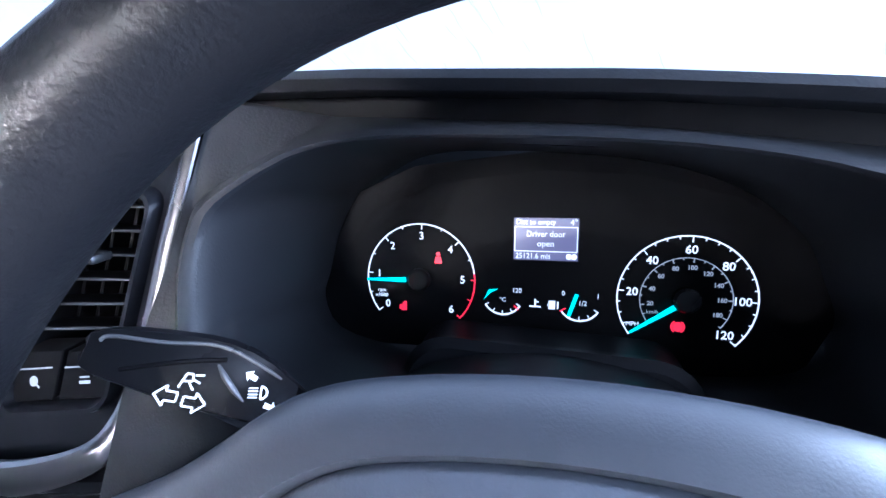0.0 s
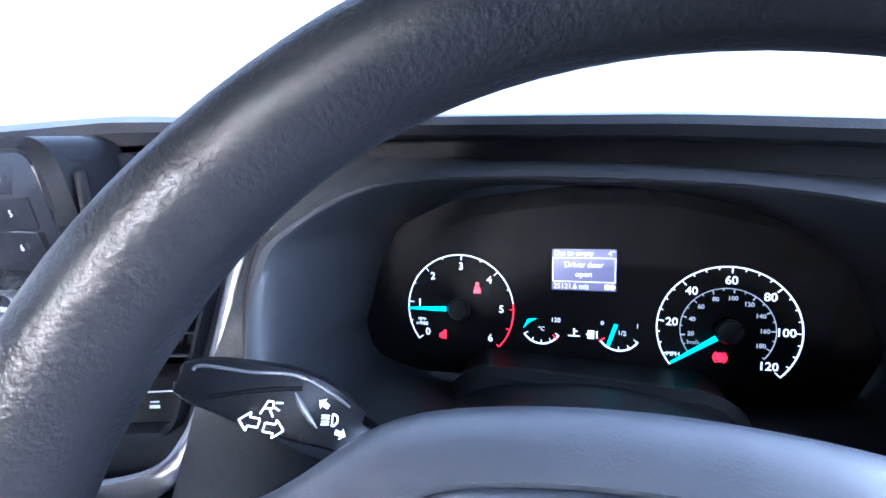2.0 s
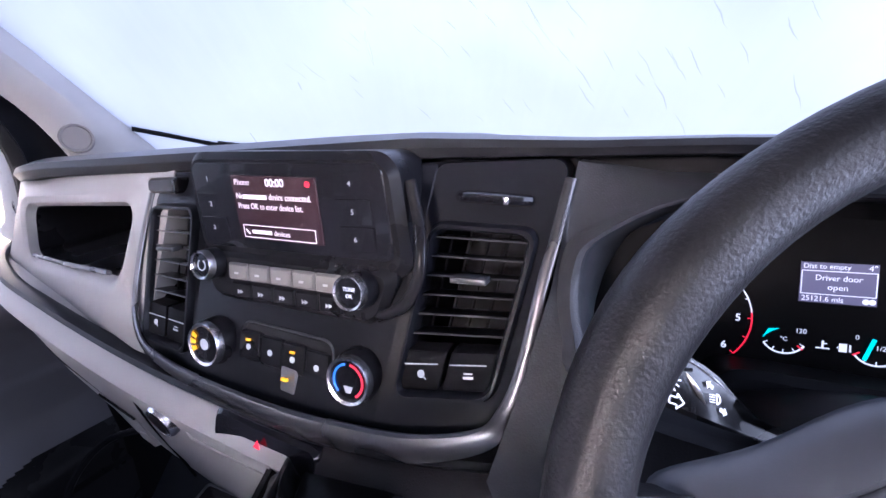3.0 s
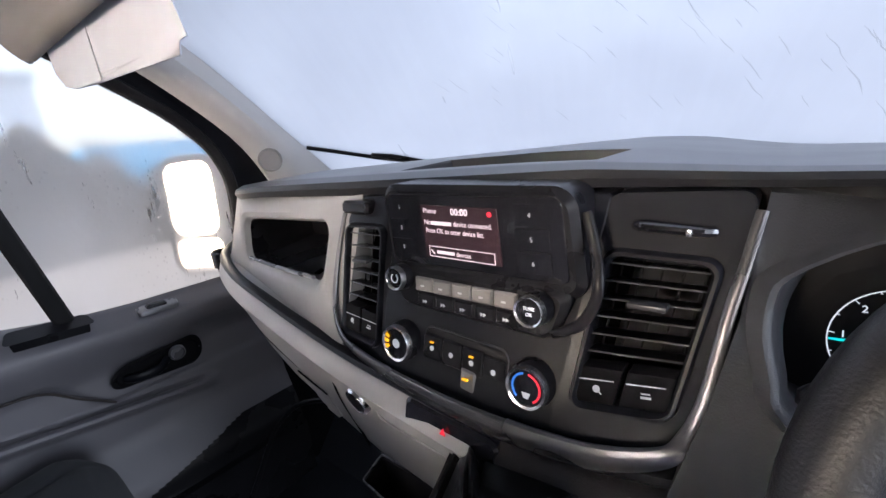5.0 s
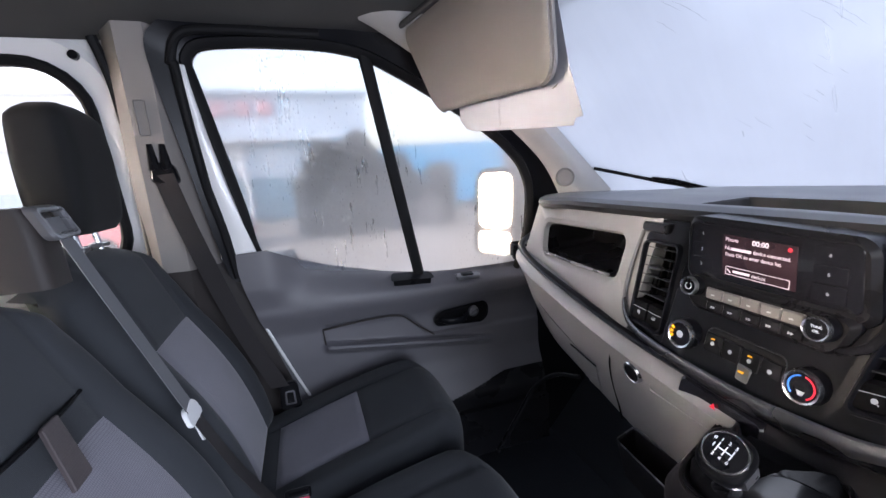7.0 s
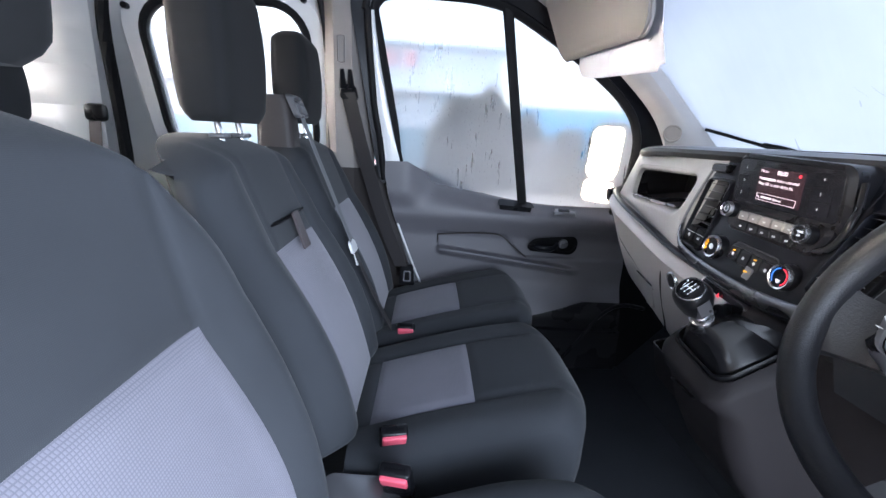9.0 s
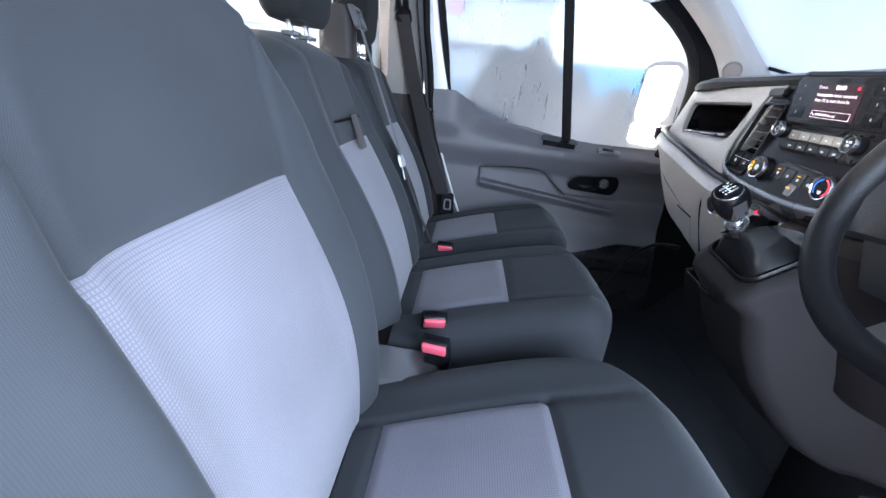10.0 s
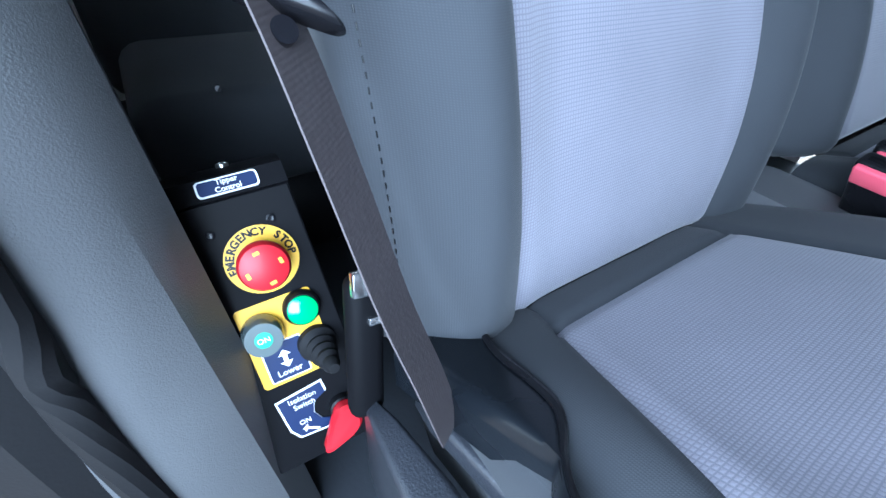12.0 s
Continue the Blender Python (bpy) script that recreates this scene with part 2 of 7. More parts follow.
MIDGREY = material("mid_grey_plastic", (0.13, 0.12, 0.115), 0.48, grain=0.4, grain_size=800)
BPILLAR = material("beige_pillar_plastic", (0.23, 0.21, 0.198), 0.6, grain=0.4, grain_size=800)
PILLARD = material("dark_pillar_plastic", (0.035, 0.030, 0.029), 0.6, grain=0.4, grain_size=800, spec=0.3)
GREYP = material("driver_pillar_plastic", (0.092, 0.093, 0.097), 0.46, grain=0.5, grain_size=750, spec=0.22)
KEYTOP = material("key_plastic", (0.15, 0.145, 0.14), 0.36, grain=0.15)
GUNMETAL = material("dark_satin_trim", (0.060, 0.062, 0.068), 0.34, 0.5, spec=0.35)
def ribbed(m, pitch):
    """Cross ribs of woven webbing on top of a material's grain."""
    nt, n = m.node_tree, m.node_tree.nodes
    w = n.new("ShaderNodeTexWave")
    w.wave_type, w.bands_direction = "BANDS", "Z"
    w.inputs["Scale"].default_value = pitch
    w.inputs["Distortion"].default_value = 0.6
    nt.links.new(n["Texture Coordinate"].outputs["Object"], w.inputs["Vector"])
    b = n.new("ShaderNodeBump")
    b.inputs["Strength"].default_value = 0.2
    b.inputs["Distance"].default_value = 0.0008
    nt.links.new(w.outputs["Fac"], b.inputs["Height"])
    nt.links.new(n["Bump"].outputs["Normal"], b.inputs["Normal"])
    nt.links.new(b.outputs["Normal"], n["Principled BSDF"].inputs["Normal"])


ribbed(BELT, 130.0)
ribbed(BELTG, 130.0)
ribbed(BELTK, 130.0)
RUNS = material("water_run", (0.10, 0.10, 0.11), 0.3)
nt = RUNS.node_tree
clear = nt.nodes.new("ShaderNodeBsdfTransparent")
half = nt.nodes.new("ShaderNodeMixShader")
half.inputs["Fac"].default_value = 0.24
nt.links.new(clear.outputs["BSDF"], half.inputs[1])
nt.links.new(nt.nodes["Principled BSDF"].outputs["BSDF"], half.inputs[2])
nt.links.new(half.outputs["Shader"], nt.nodes["Material Output"].inputs["Surface"])
PANE_F = misted_glass("misted_windscreen", 0.90, 0.5, (0.80, 0.83, 0.88), (0.53, 0.535, 0.56), 0.0, -0.3, 0.25, radians(-52))
PANE_S = misted_glass("misted_side_glass", 0.17, 0.36, (0.49, 0.515, 0.54), (0.48, 0.49, 0.52), 1.0)
PANE_R = misted_glass("misted_rear_glass", 0.14, 0.23, (0.80, 0.82, 0.84), (0.62, 0.63, 0.66), 0.5)


# ---- building tools ----
def thing(name, label, category, at=(0, 0, 0), group="", kind=""):
    ob = new(name)
    ob.empty_display_size = 0.05
    ob.location = at
    return tagged(ob, label, category, group, kind)


def part(name, bm, mat, parent=None, label="", smooth=35.0):
    """Links a bmesh, given in world places, as one mesh object under a thing or a part."""
    bmesh.ops.remove_doubles(bm, verts=bm.verts, dist=1e-6)
    bmesh.ops.recalc_face_normals(bm, faces=bm.faces)
    me = bpy.data.meshes.new(name)
    bm.to_mesh(me)
    bm.free()
    me.materials.append(mat)
    if smooth:
        me.shade_smooth()
        me.set_sharp_from_angle(angle=radians(smooth))
    ob = new(name, me)
    if parent:
        ob.parent = parent
        if parent.data is None:
            ob.matrix_parent_inverse = Matrix.Translation(-parent.location)
    if label:
        tagged(ob, label)
    return ob


def BM():
    return bmesh.new()


def box(bm, c, s, bevel=0.0, m=None, seg=2):
    """A box of size s round c, bevelled, turned by m about c."""
    got = bmesh.ops.create_cube(bm, size=1.0)["verts"]
    for v in got:
        v.co = Vector((v.co.x * s[0], v.co.y * s[1], v.co.z * s[2]))
    if bevel:
        edges = list({e for v in got for e in v.link_edges})
        res = bmesh.ops.bevel(bm, geom=edges, offset=bevel, segments=seg, profile=0.5, affect="EDGES")
        got = list({v for f in res["faces"] for v in f.verts} | {v for v in got if v.is_valid})
    t = Matrix.Translation(c) @ (m.to_4x4() if m else Matrix())
    for v in got:
        v.co = t @ v.co
    return bm


def loft(bm, loops, closed=True, cap=True):
    """Skin between loops of equal count."""
    rows = [[bm.verts.new(p) for p in loop] for loop in loops]
    n = len(rows[0])
    for a, b in zip(rows, rows[1:]):
        for i in range(n if closed else n - 1):
            j = (i + 1) % n
            bm.faces.new((a[i], a[j], b[j], b[i]))
    if cap and closed:
        bm.faces.new(rows[0][::-1])
        bm.faces.new(rows[-1])
    return bm


def tube(bm, pts, radius, seg=10, cap=True, flat=1.0, up=(0, 0, 1)):
    """A tube along pts; radius a number or one per point; flat squeezes it along up."""
    pts = [Vector(p) for p in pts]
    loops = []
    for i, p in enumerate(pts):
        d = (pts[min(i + 1, len(pts) - 1)] - pts[max(i - 1, 0)]).normalized()
        a = d.cross(Vector(up))
        a = a.normalized() if a.length > 1e-4 else d.orthogonal().normalized()
        b = a.cross(d).normalized()
        r = radius[i] if isinstance(radius, (list, tuple)) else radius
        loops.append([p + a * (r * math.cos(2 * math.pi * k / seg)) + b * (r * flat * math.sin(2 * math.pi * k / seg)) for k in range(seg)])
    return loft(bm, loops, True, cap)


def curve(pts, n=8):
    """Catmull-Rom points through pts."""
    pts = [Vector(p) for p in pts]
    out = []
    for i in range(len(pts) - 1):
        p0, p1, p2, p3 = pts[max(i - 1, 0)], pts[i], pts[i + 1], pts[min(i + 2, len(pts) - 1)]
        for k in range(n):
            t = k / n
            out.append(0.5 * ((2 * p1) + (p2 - p0) * t + (2 * p0 - 5 * p1 + 4 * p2 - p3) * t * t + (3 * p1 - p0 - 3 * p2 + p3) * t ** 3))
    return out + [pts[-1]]


def lathe(bm, m, profile, seg=28):
    """Turns (radius, height) pairs about the z axis of m."""
    loops = [[m @ Vector((r * math.cos(2 * math.pi * k / seg), r * math.sin(2 * math.pi * k / seg), h)) for k in range(seg)] for r, h in profile]
    return loft(bm, loops)


def quad(bl, br, tr, tl, r=0.1, n=6, inset=0.0, push=(0, 0, 0)):
    """A loop round a four-cornered area with rounded corners; r a share of the shorter side or a pair of shares of width and height."""
    bl, br, tr, tl = (Vector(p) for p in (bl, br, tr, tl))
    w, h = ((br - bl).length + (tr - tl).length) / 2, ((tl - bl).length + (tr - br).length) / 2
    s = min(w, h)
    ru, rv = r * s / w, r * s / h
    iu, iv = inset / w, inset / h
    ru, rv = max(ru - iu * 0.7, 1e-4), max(rv - iv * 0.7, 1e-4)
    loop = []
    for cu, cv, a0 in ((1 - iu - ru, iv + rv, -90), (1 - iu - ru, 1 - iv - rv, 0), (iu + ru, 1 - iv - rv, 90), (iu + ru, iv + rv, 180)):
        for k in range(n + 1):
            a = radians(a0 + 90 * k / n)
            u, v = cu + ru * math.cos(a), cv + rv * math.sin(a)
            loop.append(bl * (1 - u) * (1 - v) + br * u * (1 - v) + tr * u * v + tl * (1 - u) * v + Vector(push))
    return loop


def plate(bm, corners, r=0.1, depth=(0, 0.01, 0), edge=0.002, n=6):
    """A solid rounded plate: its face on the corners, its edge eased, its body going back by depth."""
    d = Vector(depth)
    loft(bm, [quad(*corners, r, n, push=d), quad(*corners, r, n, push=d.normalized() * edge), quad(*corners, r, n, inset=edge)])
    return bm


def frame_ring(bm, corners, r, width, depth=(0, 0.01, 0), lift=(0, 0, 0)):
    """A rounded frame round an opening: outer edge on the corners, width wide."""
    d, up = Vector(depth), Vector(lift)
    loops = [quad(*corners, r, push=d), quad(*corners, r), quad(*corners, r, inset=width * 0.3, push=up), quad(*corners, r, inset=width * 0.7, push=up), quad(*corners, r, inset=width), quad(*corners, r, inset=width, push=d)]
    return loft(bm, loops, True, False)


def sheet(bm, fn, nu, nv, keep=None, uv=None):
    """A grid of fn(u, v) points for u, v in 0..1; keep(u, v) tells which cells stay; uv gives the cloth's coordinates in metres."""
    vs = {}

    def vert(i, j):
        if (i, j) not in vs:
            vs[i, j] = bm.verts.new(fn(i / nu, j / nv))
        return vs[i, j]

    lay = bm.loops.layers.uv.verify() if uv else None
    for i in range(nu):
        for j in range(nv):
            if keep is None or keep((i + 0.5) / nu, (j + 0.5) / nv):
                f = bm.faces.new((vert(i, j), vert(i + 1, j), vert(i + 1, j + 1), vert(i, j + 1)))
                if uv:
                    for lp, (a, b) in zip(f.loops, ((i, j), (i + 1, j), (i + 1, j + 1), (i, j + 1))):
                        lp[lay].uv = uv(a / nu, b / nv)
    return bm


def basis(origin, right, up):
    """A frame with x along right, y along up as far as it is square to it, z outwards."""
    x = Vector(right).normalized()
    z = x.cross(Vector(up)).normalized()
    y = z.cross(x)
    m = Matrix((x, y, z)).transposed().to_4x4()
    m.translation = origin
    return m


def words(text, m, size, mat, parent, name="lettering", bold=0.0, align="CENTER", label="", squeeze=1.0):
    """Text in the built-in font, laid flat on the xy plane of m."""
    cu = bpy.data.curves.new(name, "FONT")
    cu.body = text
    cu.size = size
    cu.align_x, cu.align_y = align, "CENTER"
    cu.offset = bold
    cu.extrude = 0.0001
    cu.resolution_u = 3
    tmp = bpy.data.objects.new("tmp", cu)
    scene.collection.objects.link(tmp)
    dg = bpy.context.evaluated_depsgraph_get()
    me = bpy.data.meshes.new_from_object(tmp.evaluated_get(dg))
    bm = BM()
    bm.from_mesh(me)
    bpy.data.objects.remove(tmp)
    bpy.data.curves.remove(cu)
    bpy.data.meshes.remove(me)
    for v in bm.verts:
        v.co = m @ Vector((v.co.x * squeeze, v.co.y, v.co.z))
    return part(name, bm, mat, parent, label, smooth=0)


def flat(bm, m, pts, h=0.0003):
    """A thin raised shape from xy points on the plane of m."""
    loft(bm, [[m @ Vector((x, y, 0)) for x, y in pts], [m @ Vector((x, y, h)) for x, y in pts]])
    return bm


def arc(r0, r1, a0, a1, n=40, c=(0, 0)):
    """xy points of an arc band, degrees anticlockwise from +x."""
    inner = [(c[0] + r0 * math.cos(radians(a0 + (a1 - a0) * k / n)), c[1] + r0 * math.sin(radians(a0 + (a1 - a0) * k / n))) for k in range(n + 1)]
    outer = [(c[0] + r1 * math.cos(radians(a0 + (a1 - a0) * k / n)), c[1] + r1 * math.sin(radians(a0 + (a1 - a0) * k / n))) for k in range(n + 1)]
    return inner + outer[::-1]


def bar(x0, y0, x1, y1, w):
    """xy corners of a straight stroke w wide."""
    d = Vector((x1 - x0, y1 - y0)).normalized() * (w / 2)
    return [(x0 - d.y, y0 + d.x), (x0 + d.y, y0 - d.x), (x1 + d.y, y1 - d.x), (x1 - d.y, y1 + d.x)]


def rect(x, y, w, h):
    return [(x - w / 2, y - h / 2), (x + w / 2, y - h / 2), (x + w / 2, y + h / 2), (x - w / 2, y + h / 2)]


# ---- cab shell ----
def glass_x(z):
    return -0.856 + (z - 0.64) * 0.145


floor = part("floor", box(BM(), (0, -0.75, -0.02), (1.8, 3.1, 0.04), 0.004), CARPET)
tagged(floor, "black rubber mat on the cab floor", "floor", kind="structure")
toe = BM()
loft(toe, [[(x, 0.50, 0.0), (x, 0.80, 0.34), (x, 0.86, 0.78), (x, 0.90, 0.78), (x, 0.90, -0.02), (x, 0.5, -0.02)] for x in (-0.9, 0.9)])
tagged(part("wall_front", toe, CARPET), "black bulkhead of the footwell under the dashboard", "wall", kind="structure")
BWI = ((-0.62, -2.17, 0.92), (0.62, -2.17, 0.92), (0.58, -2.17, 1.33), (-0.58, -2.17, 1.33))
BWO = ((-0.95, -2.17, -0.05), (0.95, -2.17, -0.05), (0.95, -2.17, 1.45), (-0.95, -2.17, 1.45))
bw = BM()
loft(bw, [quad(*BWI, 0.2, 8), quad(*BWI, 0.2, 8, inset=-0.01, push=(0, 0.006, 0)), quad(*BWO, 0.02, 8), quad(*BWO, 0.02, 8, push=(0, -0.06, 0)), quad(*BWI, 0.2, 8, push=(0, -0.06, 0)), quad(*BWI, 0.2, 8)], True, False)
tagged(part("wall_back", bw, PAINT), "white painted back wall of the crew cab", "wall", kind="structure")
bwin = thing("window_4", "rear window in the back wall of the crew cab", "window", (0, -2.2, 1.1), kind="structure")
bpn = part("pane", loft(BM(), [quad(*BWI, 0.2, 8, inset=-0.004, push=(0, -0.03, 0)), quad(*BWI, 0.2, 8, inset=-0.004, push=(0, -0.034, 0))]), PANE_R, bwin, smooth=0)
bpn.visible_shadow = False
part("seal", frame_ring(BM(), BWI, 0.2, 0.015, (0, -0.03, 0), (0, 0.004, 0)), RUBBER, bwin)
tagged(part("ceiling", sheet(BM(), lambda u, v: Vector((-0.85 + 1.7 * u, 0.30 - 2.5 * v, 1.268 + 0.055 * math.sin(math.pi * u) - 0.03 * max(0, 1 - v * 6))), 20, 30), HEADLINER), "grey cloth headliner of the cab roof", "ceiling", kind="structure")
tagged(part("roof_skin", box(BM(), (0, -0.95, 1.40), (1.84, 2.6, 0.03), 0.012), PAINT), "white painted roof panel of the van", "roof", kind="structure")


# passenger door glass outline (y, z), from the rear lower corner round by the top
WIN = [(-0.379, 0.770), (-0.390, 0.86), (-0.404, 0.938), (-0.432, 1.08), (-0.450, 1.17), (-0.459, 1.208), (-0.437, 1.232), (-0.332, 1.239), (-0.183, 1.238), (-0.080, 1.223), (0.063, 1.152), (0.220, 1.060), (0.301, 1.005), (0.366, 0.941), (0.398, 0.868), (0.399, 0.75), (0.376, 0.640), (0.335, 0.600), (0.238, 0.586), (0.067, 0.600), (-0.050, 0.616), (-0.181, 0.640), (-0.298, 0.670), (-0.352, 0.710)]


def rounded(pts, times=2):
    """Cuts the corners of a closed outline, over and over."""
    for _ in range(times):
        out = []
        for k, p in enumerate(pts):
            q = pts[(k + 1) % len(pts)]
            out += [(p[0] * 0.8 + q[0] * 0.2, p[1] * 0.8 + q[1] * 0.2), (p[0] * 0.2 + q[0] * 0.8, p[1] * 0.2 + q[1] * 0.8)]
        pts = out
    return pts


WIN = rounded(WIN)


def grow(pts, d):
    """Moves an anticlockwise or clockwise outline outwards by d."""
    cx, cy = sum(p[0] for p in pts) / len(pts), sum(p[1] for p in pts) / len(pts)
    out = []
    for i, p in enumerate(pts):
        a, b = pts[i - 1], pts[(i + 1) % len(pts)]
        t = Vector((b[0] - a[0], b[1] - a[1])).normalized()
        nrm = Vector((t.y, -t.x))
        if nrm.dot(Vector((p[0] - cx, p[1] - cy))) < 0:
            nrm = -nrm
        out.append((p[0] + nrm.x * d, p[1] + nrm.y * d))
    return out


def win3(pts, dx=0.0):
    return [Vector((glass_x(z) + dx, y, z)) for y, z in pts]


pane = BM()
loft(pane, [win3(WIN), win3(WIN, -0.004)])
door = thing("door_1", "closed passenger door with grey plastic trim and misted window", "door", (-0.86, 0, 0.2), kind="structure")
p = part("window_pane", pane, PANE_S, door, "misted side glass with drops", smooth=0)
p.visible_shadow = False
seal = BM()
loft(seal, [win3(WIN, -0.006), win3(WIN, 0.012), win3(grow(WIN, 0.008), 0.022), win3(grow(WIN, 0.017), 0.025), win3(grow(WIN, 0.023), 0.015), win3(grow(WIN, 0.023), -0.006)], True, False)
part("window_seal", seal, RUBBER, door)
skin = BM()
OUTER = [(-0.455, 0.700), (-0.475, 0.82), (-0.490, 0.92), (-0.515, 1.08), (-0.535, 1.19), (-0.535, 1.25), (-0.500, 1.285), (-0.372, 1.305), (-0.170, 1.303), (-0.020, 1.285), (0.125, 1.205), (0.280, 1.105), (0.380, 1.035), (0.460, 0.960), (0.510, 0.87), (0.520, 0.75), (0.52, 0.64), (0.50, 0.598), (0.38, 0.596), (0.10, 0.596), (-0.08, 0.598), (-0.25, 0.615), (-0.38, 0.655), (-0.43, 0.685)]
OUTER = rounded(OUTER)
loft(skin, [win3(grow(WIN, 0.021), 0.012), win3(OUTER, 0.03), win3(OUTER, -0.03), win3(grow(WIN, 0.021), -0.03), win3(grow(WIN, 0.021), 0.012)], True, False)
part("door_frame", skin, DARK, door, "dark grey window frame")
EDGE = [(0.70, -0.366, -0.425), (0.83, -0.400, -0.440), (0.93, -0.424, -0.458), (1.05, -0.448, -0.468), (1.14, -0.460, -0.474), (1.195, -0.466, -0.4765)]
fp = BM()
loft(fp, [[Vector((glass_x(z) + 0.010, a, z)), Vector((glass_x(z) + 0.027, a - 0.003, z)), Vector((glass_x(z) + 0.032, (a + b) / 2, z)), Vector((glass_x(z) + 0.031, b, z)), Vector((glass_x(z) + 0.010, b, z))] for z, a, b in EDGE])
part("painted_frame", fp, PAINT, door, "white painted edge of the window frame", smooth=50)
part("door_seal", tube(BM(), curve([Vector((glass_x(z) + 0.030, b - 0.010, z)) for z, a, b in EDGE] + [Vector((glass_x(1.20) + 0.030, -0.492, 1.20)), Vector((glass_x(1.25) + 0.030, -0.470, 1.252)), Vector((glass_x(1.26) + 0.030, -0.40, 1.266)), Vector((glass_x(1.26) + 0.030, -0.18, 1.264))], 6), 0.010, 10), RUBBER, door, "black door seal")
div = BM()
tube(div, [(glass_x(0.62) + 0.012, 0.051, 0.62), (glass_x(1.23) + 0.012, -0.076, 1.23)], 0.016, 8, flat=0.55, up=(1, 0, 0))
part("window_divider", div, RUBBER, door)


def door_surface(u, v):
    """Inner trim panel: u from the rear to the front, v from the sill at the floor to the belt line."""
    back = -0.432 + 0.10 * max(0.0, min(1.0, (0.95 - v) / 0.5)) ** 1.3
    y = back + (0.45 - back) * u
    belt = [0.762, 0.765, 0.724, 0.700, 0.680, 0.662, 0.650, 0.641, 0.637, 0.637, 0.637, 0.638, 0.638]
    k = min(u * 12, 11.999)
    top = belt[int(k)] * (1 - k % 1) + belt[int(k) + 1] * (k % 1)
    z = 0.03 + (top - 0.03) * v
    shelf = 0.604 - 0.01 * (y + 0.4)
    ridge = 0.466 - 0.125 * max(0.0, y + 0.24)

    def step(a, b, q):
        q = max(0.0, min(1.0, (q - a) / (b - a)))
        return q * q * (3 - 2 * q)

    x = -0.850
    x += 0.034 * step(shelf - 0.10, shelf - 0.012, z)
    if z > shelf - 0.006:
        x -= 0.036 * step(shelf - 0.006, max(top, shelf + 0.03), z) * (1 - step(-0.26, -0.36, y))
    x += 0.018 * step(-0.28, -0.38, y) * step(0.60, 0.67, z)
    if y > -0.25:
        fade = step(0.30, 0.22, y) * step(-0.25, -0.23, y)
        x += 0.020 * fade * step(ridge - 0.030, ridge - 0.004, z) * step(ridge + 0.010, ridge, z)
        box_top = 0.526 if y < -0.02 else 0.526 - 0.082 * step(-0.02, 0.08, y)
        x -= 0.007 * fade * step(ridge, ridge + 0.008, z) * step(box_top + 0.004, box_top - 0.004, z)
    x -= 0.006 * step(0.16, 0.30, y) * step(0.43, 0.45, z) * step(0.56, 0.54, z)
    if z < 0.36:
        x += 0.045 * step(0.36, 0.22, z)
    return Vector((x, y, z))


trim = BM()
sheet(trim, door_surface, 110, 150, keep=lambda u, v: v > 0.26 + 0.16 * max(0.0, min(1.0, (u - 0.40) / 0.42)))
# Lower trim in black: the footwell's shade is put into its colour.
dim_trim = BM()
sheet(dim_trim, lambda u, v: door_surface(u, v) + Vector((0.018 if v < 0.255 else 0.0, 0, 0)), 110, 150, keep=lambda u, v: v < 0.26 + 0.16 * max(0.0, min(1.0, (u - 0.40) / 0.42)))
part("lower_trim_shade", dim_trim, BLACK, door, "lower door trim, blackened as footwell shade", smooth=50)
part("trim_panel", trim, GREYD, door, "grey moulded plastic trim", smooth=50)
rim = BM()
tube(rim, curve([(-0.838, -0.300, 0.33), (-0.838, -0.338, 0.42), (-0.836, -0.400, 0.58), (-0.836, -0.428, 0.68), (-0.842, -0.434, 0.765), (-0.800, -0.475, 1.0), (-0.768, -0.512, 1.235)], 5), 0.004, 8)
part("trim_edge", rim, PAINT, door)
# recessed grip and handle bowl
grip = BM()
loft(grip, [quad((-0.818, -0.045, 0.628), (-0.818, 0.088, 0.622), (-0.848, 0.080, 0.638), (-0.848, -0.035, 0.645), 0.25, push=(0.0, 0, 0.006)), quad((-0.818, -0.045, 0.628), (-0.818, 0.088, 0.622), (-0.848, 0.080, 0.638), (-0.848, -0.035, 0.645), 0.25, inset=0.006, push=(0.0, 0, 0.003)), quad((-0.822, -0.045, 0.595), (-0.822, 0.088, 0.590), (-0.845, 0.080, 0.60), (-0.845, -0.035, 0.605), 0.25, inset=0.01)], True, True)
part("grip_recess", grip, BLACK, door)
bowl = BM()
HB = ((-0.826, 0.07, 0.474), (-0.829, 0.255, 0.463), (-0.829, 0.262, 0.535), (-0.826, 0.09, 0.52))
loft(bowl, [quad(*HB, 0.48, push=(0.004, 0, 0)), quad(*HB, 0.48, inset=0.008, push=(0.006, 0, 0)), quad(*HB, 0.48, inset=0.014, push=(0.002, 0, 0)), quad(*HB, 0.48, inset=0.02, push=(0.0, 0, 0))], True, True)
part("handle_bowl", bowl, VOID, door)
lever = BM()
tube(lever, curve([(-0.818, 0.10, 0.493), (-0.808, 0.13, 0.488), (-0.808, 0.165, 0.49), (-0.818, 0.185, 0.505)], 5), [0.006, 0.008, 0.009, 0.010, 0.010, 0.011, 0.011, 0.011, 0.011, 0.011, 0.010, 0.010, 0.009, 0.009, 0.008, 0.007], 10, flat=0.6, up=(1, 0, 0))
part("handle_lever", lever, DARK, door)
lock = BM()
lathe(lock, basis((-0.822, 0.205, 0.505), (0, 1, 0), (0, 0, 1)) @ pose(0, 0, 0), [(0.017, 0.0), (0.017, 0.006), (0.014, 0.008), (0.012, 0.006), (0.0, 0.006)], 20)
part("lock_ring", lock, SATIN, door)
sw = BM()
